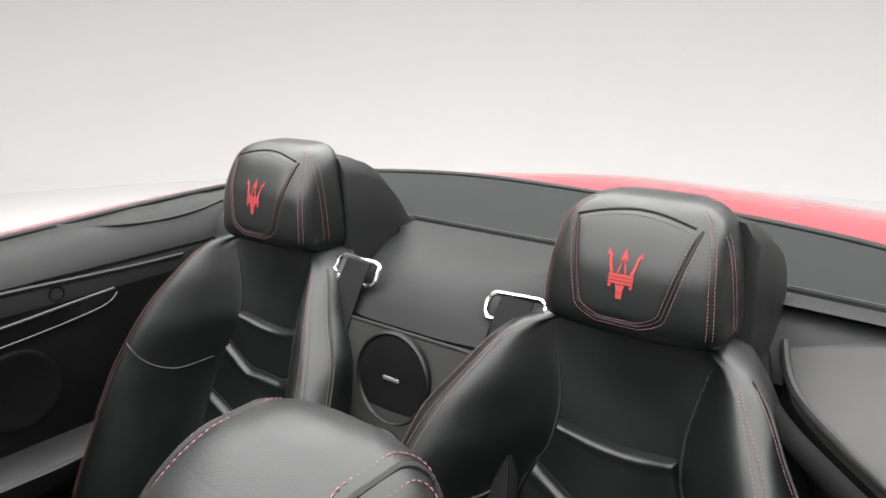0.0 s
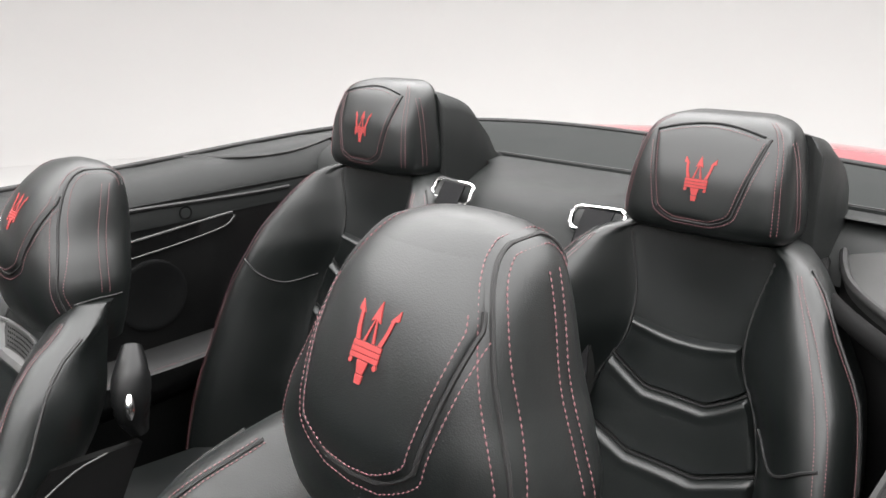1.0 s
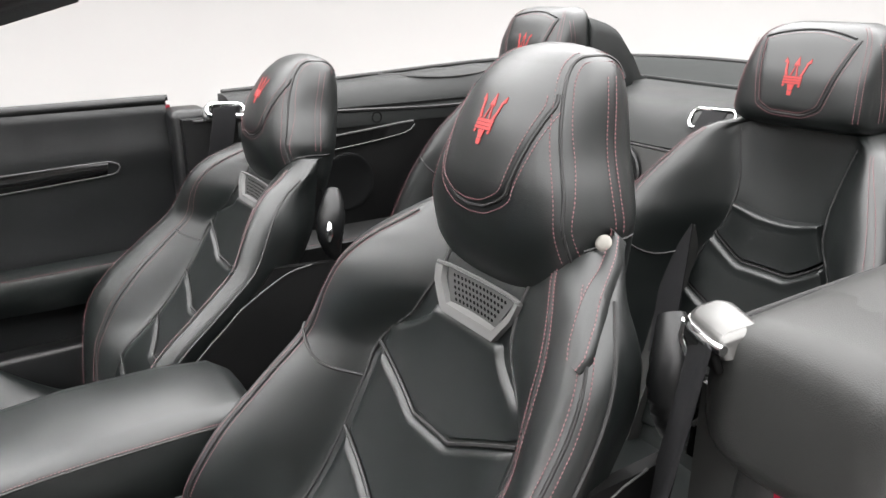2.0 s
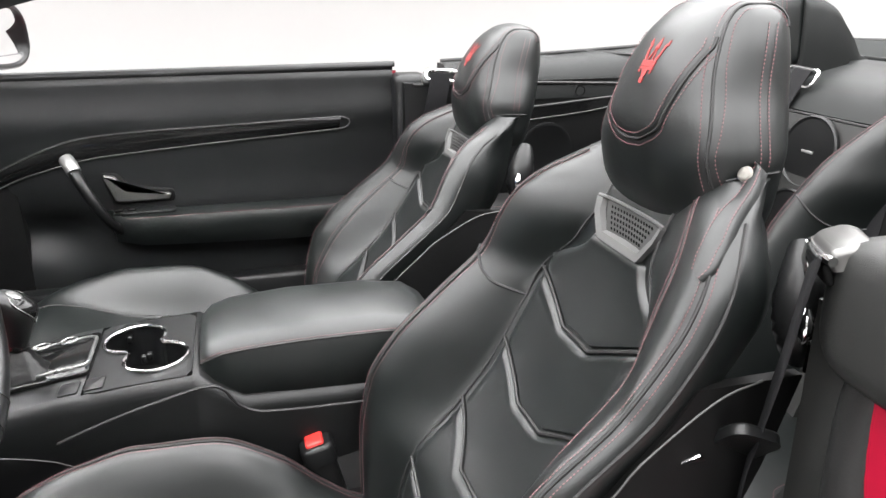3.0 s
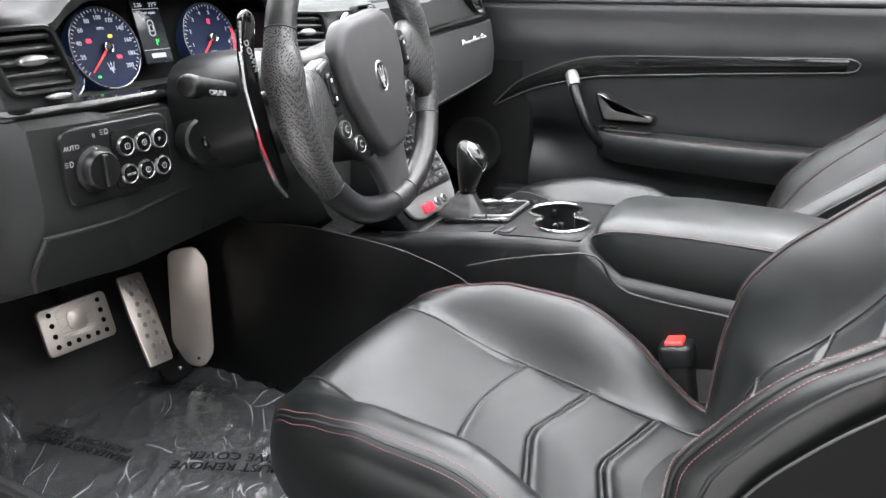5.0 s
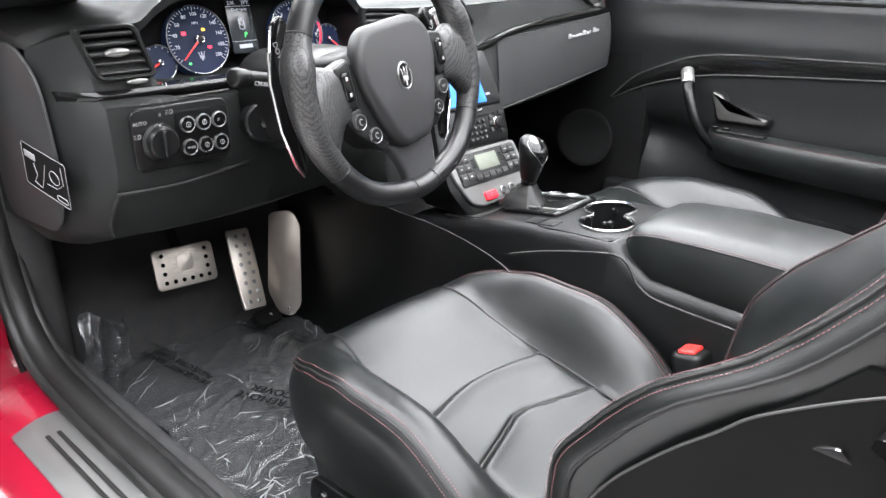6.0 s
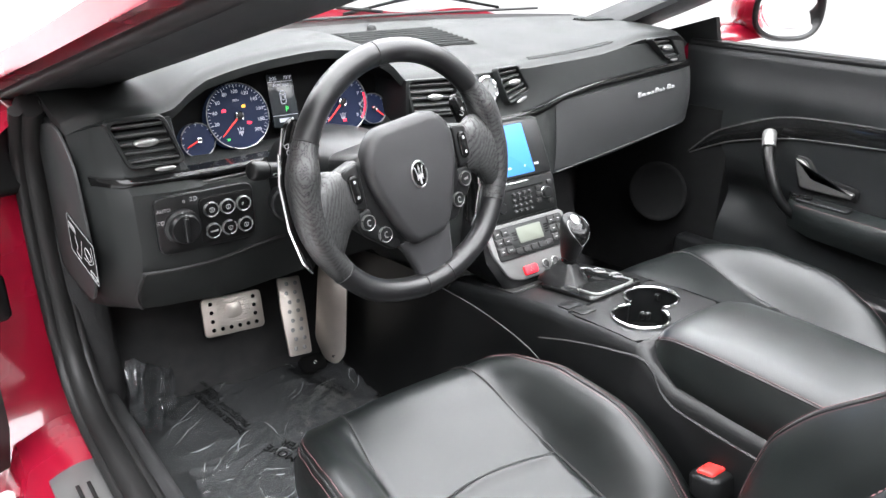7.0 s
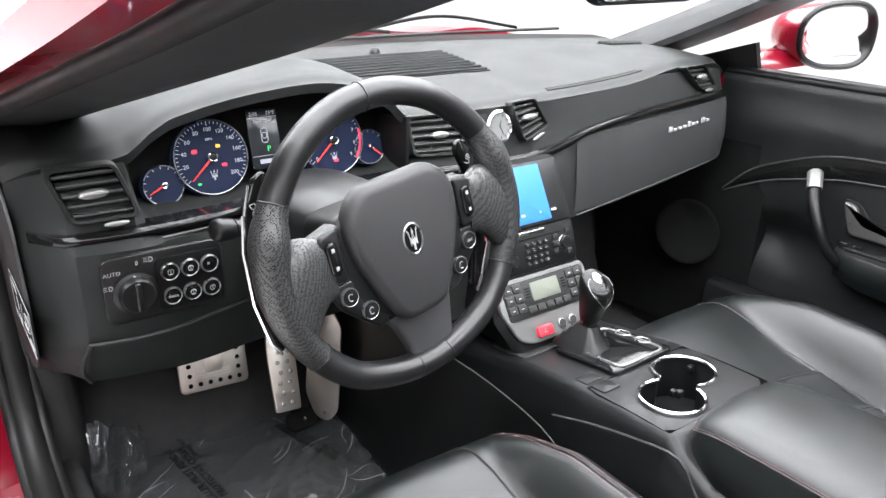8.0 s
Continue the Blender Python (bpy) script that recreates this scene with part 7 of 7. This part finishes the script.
part("stalk", tube(Geo(), spread([(-.300, .862, .880), (-.26, .852, .889), (-.222, .845, .895)], 10), lambda q: .008 + .003 * q, 12), TRIM, col, "black control stalk")

# ---- pedals ----
ped = thing("brake_pedal", (-.455, 1.24, .44), "drilled aluminium brake pedal with rubber studs", "pedal", "pedals")
pmx = axes((-.448, 1.255, .472), (1, .05, -.10), (.04, -.93, .34))
pl = part("pedal_plate", prism(Geo(), rounded(.126, .078, .010), .006, .002, pmx), PEDAL, ped, "brushed metal pedal plate")
for i in range(6):
    for j in range(4):
        if i in (0, 5) or j in (0,) or (j == 3 and i in (0, 5)):
            part("pedal_stud", lathe(Geo(), [(.0042, 0), (.0042, .0015), (.003, .002), (.0005, .002)], pmx @ Matrix.Translation((-.045 + .018 * i, -.026 + .0175 * j, .0055)), 12), DARK, pl)
part("pedal_emblem", prism(Geo(), rounded(.034, .030, .008), .0016, .0005, pmx @ Matrix.Translation((0, .008, .006))), PEDAL, pl)
for j in range(11):
    w_ = .030 if j in (0, 10) else .034
    part("pedal_rib", box(Geo(), (-w_, -.0165 + .0048 * j - .0011, .0055), (w_, -.0165 + .0048 * j + .0011, .0068), .0003, pmx), PEDAL, pl)
part("pedal_arm", tube(Geo(), spread([(-.448, 1.268, .480), (-.448, 1.31, .56), (-.452, 1.35, .68)], 8), .010, 8), DARK, ped)
ped = thing("accelerator_pedal", (-.33, 1.22, .34), "long drilled aluminium accelerator pedal", "pedal", "pedals")
pmx = axes((-.312, 1.262, .420), (1, .02, .02), (.02, -.90, .44)) @ pose(0, 0, 0, 0, 0, -7)
pl = part("pedal_plate", prism(Geo(), round_outline([(-.025, .085), (.027, .085), (.029, .02), (.026, -.085), (-.026, -.085), (-.029, .02)], .006), .006, .002, pmx), PEDAL, ped, "brushed metal pedal plate")
for j in range(8):
    for i in range(2):
        part("pedal_stud", lathe(Geo(), [(.0048, 0), (.0044, .0012), (.0028, .0016), (.0005, .0016)], pmx @ Matrix.Translation((-.010 + .020 * i + .004 * (j % 2), -.070 + .020 * j, .0055)), 12), SATIN, pl)
part("pedal_foot", prism(Geo(), rounded(.060, .040, .014), .008, .003, axes((-.298, 1.215, .318), (1, 0, 0), (0, -.5, .85))), DARK, ped)
part("foot_screw", lathe(Geo(), [(.004, 0), (.003, .002), (.0005, .0025)], axes((-.296, 1.205, .327), (1, 0, 0), (0, -.5, .85)), 12), CHROME, ped)
ft = thing("foot_plate", (-.255, 1.21, .32), "bare aluminium foot guard plate on the tunnel", "foot plate")
fm = axes((-.248, 1.215, .425), (.48, -.78, 0), (-.78, -.48, .12))
part("plate", prism(Geo(), round_outline([(-.030, .11), (.020, .12), (.040, .09), (.040, -.085), (.020, -.115), (-.010, -.108), (-.035, -.06)], .014), .004, .0015, fm), PEDAL, ft, "brushed metal plate")
part("plate_screw", lathe(Geo(), [(.004, 0), (.003, .002), (.0005, .0025)], fm @ Matrix.Translation((.012, -.095, .004)), 12), CHROME, ft)

# ---- windscreen, pillars, mirror ----
def pillar_path(s):
    """The inner lower edge of a windscreen pillar, from its foot up."""
    if s > 0:
        return spread([(.695, 1.48, .880), (.668, 1.30, .944), (.645, 1.10, 1.022), (.622, .90, 1.108), (.596, .70, 1.196), (.570, .47, 1.296), (.560, .38, 1.336)], 28)
    return spread([(s * .690, 1.48, .865), (s * .660, 1.30, .918), (s * .625, 1.10, .978), (s * .598, .944, 1.022), (s * .576, .75, 1.074), (s * .560, .60, 1.114), (s * .548, .47, 1.150), (s * .540, .38, 1.176)], 28)


for s in (-1, 1):
    p = thing("windscreen_pillar", (s * .66, 1.3, .86), "black-trimmed windscreen pillar with rubber seal", "car pillar", "windscreen pillars")
    pts = pillar_path(s)
    part("inner_trim", rings(Geo(), [[tuple(q + Vector((s * a, 0, b))) for a, b in ((.0, .0), (-.008, .012), (.0, .045), (.030, .075), (.075, .070), (.108, .040), (.112, .016), (.100, .006), (.05, -.006))] for q in pts]) if s < 0 else rings(Geo(), [[tuple(q + Vector((s * a, 0, b))) for a, b in ((-.055, -.004), (-.060, .010), (-.045, .040), (.0, .070), (.075, .070), (.108, .040), (.112, .016), (.100, .006), (.05, -.012))] for q in pts]), PILLAR, p, "matt black pillar trim")
    part("door_seal", tube(Geo(), [q + Vector((s * .112, .0, .014)) for q in pts], .012, 10), RUBBER, p, "black rubber seal")
    part("outer_skin", rings(Geo(), [[tuple(q + Vector((s * a, 0, b))) for a, b in ((.128, .018), (.118, .034), (.122, .056), (.145, .062), (.172, .044), (.165, .018))] for q in pts]), RED, p, "glossy red pillar skin")
    part("seal_lip", tube(Geo(), [q + Vector((s * .128, 0, .028)) for q in pts], .005, 6), RUBBER, p)
hd = thing("windscreen_header", (0, .36, 1.21), "black windscreen header rail", "car pillar")
part("header_rail", tube(Geo(), spread([(-.60, .395, 1.220), (-.52, .365, 1.238), (-.30, .345, 1.252), (0, .338, 1.256), (.30, .345, 1.252), (.52, .365, 1.238), (.60, .395, 1.220)], 30), .026, 12), TRIM, hd)
g = Geo()
pl_, pr_ = pillar_path(-1), pillar_path(1)


def glass(u, v):
    i = int(round(v * 27))
    a, b = pl_[i], pr_[i]
    q = a.lerp(b, u) + Vector((0, 0, .058))
    bow = 1 - (2 * u - 1) ** 2
    return (q.x, q.y + bow * (.17 * (1 - v)), q.z + bow * (.020 * (1 - v) + .030 * v))


ws = thing("windscreen", (0, 1.4, .95), "clear raked windscreen glass", "windscreen")
wg = part("glass", slab(Geo(), glass, lin(0.02, .98, 25), lin(0, 1, 28), (0, .003, .003)), GLASS, ws, "clear glass")
wg.visible_shadow = False
for a, b in (((-.45, 1.60, 1.000), (.12, 1.55, 1.008)), ((.05, 1.62, 1.000), (.50, 1.545, 1.004))):
    wp = thing("wiper", a, "black windscreen wiper on the cowl", "wiper", "wipers")
    part("wiper_arm", tube(Geo(), spread([a, ((a[0] + b[0]) / 2, (a[1] + b[1]) / 2, a[2] + .035), b], 14), .004, 8), DARK, wp)
    part("wiper_blade", tube(Geo(), [(a[0] + .05, a[1] - .02, a[2] - .005), (b[0] + .12, b[1] - .03, b[2] - .005)], .004, 6), RUBBER, wp)
rv = thing("rear_view_mirror", (.01, .75, 1.125), "black interior rear-view mirror under the header", "mirror")
part("mirror_body", prism(Geo(), rounded(.21, .062, .026, 6), .026, .010, axes((.01, .745, 1.157), (1, .12, 0), (0, 1, -.1))), TRIM, rv)
part("mirror_face", prism(Geo(), rounded(.20, .054, .022, 6), .002, .0005, axes((.01, .744, 1.157), (-1, -.12, 0), (0, -1, .1))), MIRRORGLASS, rv, "mirror glass")
part("mirror_stem", tube(Geo(), [(.01, .76, 1.165), (.01, .80, 1.172), (.01, .86, 1.142)], .008, 8), TRIM, rv)

# ---- driver door opening ----
op = thing("door_frame", (-.80, 1.15, .3), "red painted door frame with black seal", "door frame")
seal_pts = spread([(-.752, 1.16, .945), (-.752, 1.235, .86), (-.752, 1.262, .74), (-.752, 1.258, .60), (-.752, 1.225, .49), (-.752, 1.15, .43), (-.750, 1.02, .408), (-.748, .80, .400), (-.748, .40, .398), (-.748, .10, .402), (-.742, .035, .45), (-.725, .008, .58), (-.682, -.018, .75), (-.675, -.03, .86)], 90)
part("seal", tube(Geo(), seal_pts, .021, 12), RUBBER, op, "thick black rubber door seal")
part("seal_lip", tube(Geo(), [q + Vector((-.020, -.010, -.004)) for q in seal_pts], .010, 8), RUBBER, op, "black seal lip")
part("seal_lip", tube(Geo(), [q + Vector((.022, -.002, .004)) for q in seal_pts[:78]], .008, 8), RUBBER, op, "black seal lip")


def post(u, v):
    x = -.765 - .165 * u
    z = .30 + .50 * v
    return (x, 1.285 - .03 * u - .07 * smoothstep(.25, .0, v) + .012 * math.sin(6 * v) * u, z)


part("front_post", slab(Geo(), post, lin(0, 1, 10), lin(0, 1, 14), (0, .03, 0)), RED, op, "glossy red front door post")
part("post_cap", box(Geo(), (-.93, 1.23, .79), (-.76, 1.30, .93), .02), TRIM, op)
hg = part("hinge_plate", prism(Geo(), rounded(.055, .085, .012), .010, .004, axes((-.850, 1.275, .615), (1, 0, 0), (0, -1, 0))), TRIM, op, "black door check strap plate")
part("hinge_bolt", lathe(Geo(), [(.010, 0), (.010, .010), (.007, .013), (.001, .013)], axes((-.852, 1.266, .615), (1, 0, 0), (0, -1, 0)), 16), SATIN, hg)


def rear_post(u, v):
    """Grey rear door post facing the open doorway."""
    x = -.622 - .28 * u
    return (x, -.012 - .05 * u ** 2 + .02 * math.sin(math.pi * v) * u, .36 + .53 * v)


part("rear_post_trim", slab(Geo(), lambda u, v: rear_post(u * .17, v), lin(0, 1, 8), lin(0, 1, 14), (0, -.03, 0)), DASH_LIT, op, "grey-black rear post trim")
part("rear_post_skin", slab(Geo(), lambda u, v: rear_post(.17 + .83 * u, v), lin(0, 1, 8), lin(0, 1, 14), (0, -.03, 0)), RED, op, "glossy red rear door post")
pad_loops = []
for y, k in ((.004, .55), (.0, .80), (-.010, .95), (-.03, 1.0), (-.07, 1.0), (-.13, .95)):
    pad_loops.append([(-.700 + .076 * k * math.copysign(abs(math.cos(a)) ** .6, math.cos(a)), y, .894 + .063 * k * math.copysign(abs(math.sin(a)) ** .6, math.sin(a))) for a in lin(0, 2 * math.pi * 27 / 28, 28)])
part("post_pad", rings(Geo(), pad_loops), DASH_LIT, op, "grey-black padded post top")
sc = part("scuff_plate", slab(Geo(), lambda u, v: (-.845 + .075 * u, .10 + .96 * v, .3925 + .004 * math.sin(math.pi * u) - .012 * (1 - u) ** 2), lin(0, 1, 7), lin(0, 1, 12), (0, 0, -.005)), SATIN, op, "brushed metal scuff plate")
for x in (-.818, -.802):
    part("scuff_groove", box(Geo(), (x, .16, .396), (x + .006, 1.0, .3985), .001), RUBBER, sc)
part("sill_trim", box(Geo(), (-.745, .0, .30), (-.690, 1.235, .398), .012), CARPET, op, "black sill carpet")
part("sill_trim", box(Geo(), (.66, .0, .30), (.745, 1.0, .47), .012), TRIM, op)
part("rear_post_trim", box(Geo(), (.655, -.02, .36), (.752, .066, .935), .015), TRIM, op, "black rear post trim")

# open driver door
od = thing("car_door", (-.86, 1.20, .3), "open driver door seen at its hinged edge", "car door", "doors")
dm_ = axes((-.845, 1.20, .0), (-.93, -.36, 0), (0, 0, 1))
part("door_panel", rings(Geo(), [[tuple(dm_ @ Vector(p)) for p in ((x, .02, .36), (x, .05, .45), (x, .055, .65), (x, .03, .90), (x, -.02, .93), (x, -.03, .36))] for x in lin(.05, 1.12, 8)]), LEATHER, od, "black leather inner door panel")
part("outer_skin", rings(Geo(), [[tuple(dm_ @ Vector(p)) for p in ((x, -.034, .30), (x, -.034, .93), (x, -.07, .93), (x, -.13, .75), (x, -.14, .55), (x, -.10, .30))] for x in lin(.03, 1.14, 8)]), RED, od, "glossy red outer skin")

# ---- floor mat with its protective film ----
FILM = material("clear_film", (.044, .0455, .0465), .19, spec=.75, alpha=.82, bump=("noise", 38, .8, .006))
FILM2 = material("clear_film_bag", (.06, .062, .064), .10, spec=1.0, alpha=.45, bump=("noise", 30, .5, .006))
# Pale colour that stands in for highlights on the creased film.
GLINT = material("film_glint", (.42, .425, .43), .25, spec=.9, alpha=.6)
mat = thing("floor_mat", (-.40, 1.0, .264), "black carpet mat in the driver footwell", "car mat")
part("mat_carpet", slab(Geo(), lambda u, v: (-.67 + .54 * u, .62 + .80 * v, .272 + .10 * smoothstep(.80, 1.0, v) + .004 * math.sin(9 * u) * math.sin(7 * v)), lin(0, 1, 12), lin(0, 1, 16), (0, 0, -.008)), CARPET, mat)


def film_sheet(name, x0, x1, y0, y1, turn, z, amp, seed, label, text_at):
    f = thing(name, ((x0 + x1) / 2, (y0 + y1) / 2, z), label, "plastic film", "protective films")
    cx, cy = (x0 + x1) / 2, (y0 + y1) / 2
    c, s = math.cos(radians(turn)), math.sin(radians(turn))

    def at(u, v, lift=0.0):
        px, py = (x1 - x0) * (u - .5), (y1 - y0) * (v - .5)
        x, y = cx + c * px - s * py, cy + s * px + c * py
        a = noise.noise(Vector((x * 13 + seed, y * 13, seed)))
        b = noise.noise(Vector((x * 28, y * 28 + seed, 3)))
        r = 1 - abs(noise.noise(Vector((x * 11 + y * 7, y * 24 - x * 9, seed + 5)))) * 2.6
        zz = z + amp * (.5 + .5 * a) + amp * .35 * b + amp * 1.2 * max(0, r - .55) + .06 * smoothstep(1.30, 1.44, y) + lift
        return (x, y, zz)
    o = part("film", slab(Geo(), at, lin(0, 1, 90), lin(0, 1, 90), (0, 0, -.0004)), FILM, f, "crinkled clear film")
    # Thin pale tubes along random creases: glints put in as shape and colour.
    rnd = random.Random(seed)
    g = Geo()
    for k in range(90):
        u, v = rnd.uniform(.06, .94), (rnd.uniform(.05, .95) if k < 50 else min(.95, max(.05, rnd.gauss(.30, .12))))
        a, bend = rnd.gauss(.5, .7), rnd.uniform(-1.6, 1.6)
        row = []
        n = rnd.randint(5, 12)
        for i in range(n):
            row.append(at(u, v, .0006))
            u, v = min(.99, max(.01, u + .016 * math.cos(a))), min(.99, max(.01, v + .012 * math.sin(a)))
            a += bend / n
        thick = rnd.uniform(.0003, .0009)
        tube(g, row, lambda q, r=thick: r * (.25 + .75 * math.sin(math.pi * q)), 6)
    tagged(part("film_glint", g, GLINT, f, "pale threads put in as glints on the film creases"), kind="stuff")
    for (u, v, rot, text, size) in text_at:
        p = Vector(at(u, v, .004 + amp))
        lettering("print", text, size, Matrix.Translation(p) @ pose(0, 0, 0, 0, 0, turn + rot), DARK, f, label="black printed words")
    return f


film_sheet("protective_film", -.665, -.14, .70, 1.40, 0, .282, .010, 2, "crinkled clear protective film on the mat", ((.285, .71, 98, "DEALER MUST REMOVE\nPROTECTIVE COVER", .019), (.68, .67, 106, "DEALER MUST REMOVE\nPROTECTIVE COVER", .016), (.90, .36, 106, "DEALER MUST REMOVE\nPROTECTIVE COVER", .022), (.30, .86, 98, "DEALER MUST REMOVE", .012)))
film_sheet("protective_film", -.645, -.375, .64, 1.05, -3, .296, .010, 9, "second crinkled clear film lying across the mat", ((.76, .634, 116, "DEALER MUST REMOVE\nPROTECTIVE COVER", .026),))
bag = thing("plastic_bag", (-.655, 1.17, .30), "crumpled clear plastic film standing against the footwell side", "plastic film")


def bag_at(u, v):
    w = .5 + .5 * math.sin(2.2 * v + .6)
    x = -.686 + .092 * u * (.80 + .20 * w) + .010 * v
    k = noise.noise(Vector((u * 2.6, v * 1.6, 4))) * .030 + abs(noise.noise(Vector((u * 5.5 - v * 1.5, v * 2.2, 8)))) * .050 + abs(noise.noise(Vector((u * 9, v * 4 + u * 3, 2)))) * .014
    return (x, 1.208 + .030 * u - k, .300 + .165 * v * (.86 + .14 * math.sin(4 * u + 1)))


part("film", slab(Geo(), bag_at, lin(0, 1, 36), lin(0, 1, 36), (0, .0004, 0)), FILM2, bag, "crumpled clear film")

# rows of thread are too fine to count
for ob in list(bpy.data.objects):
    if ob.name.split(".")[0] == "stitching":
        tagged(ob, kind="stuff")
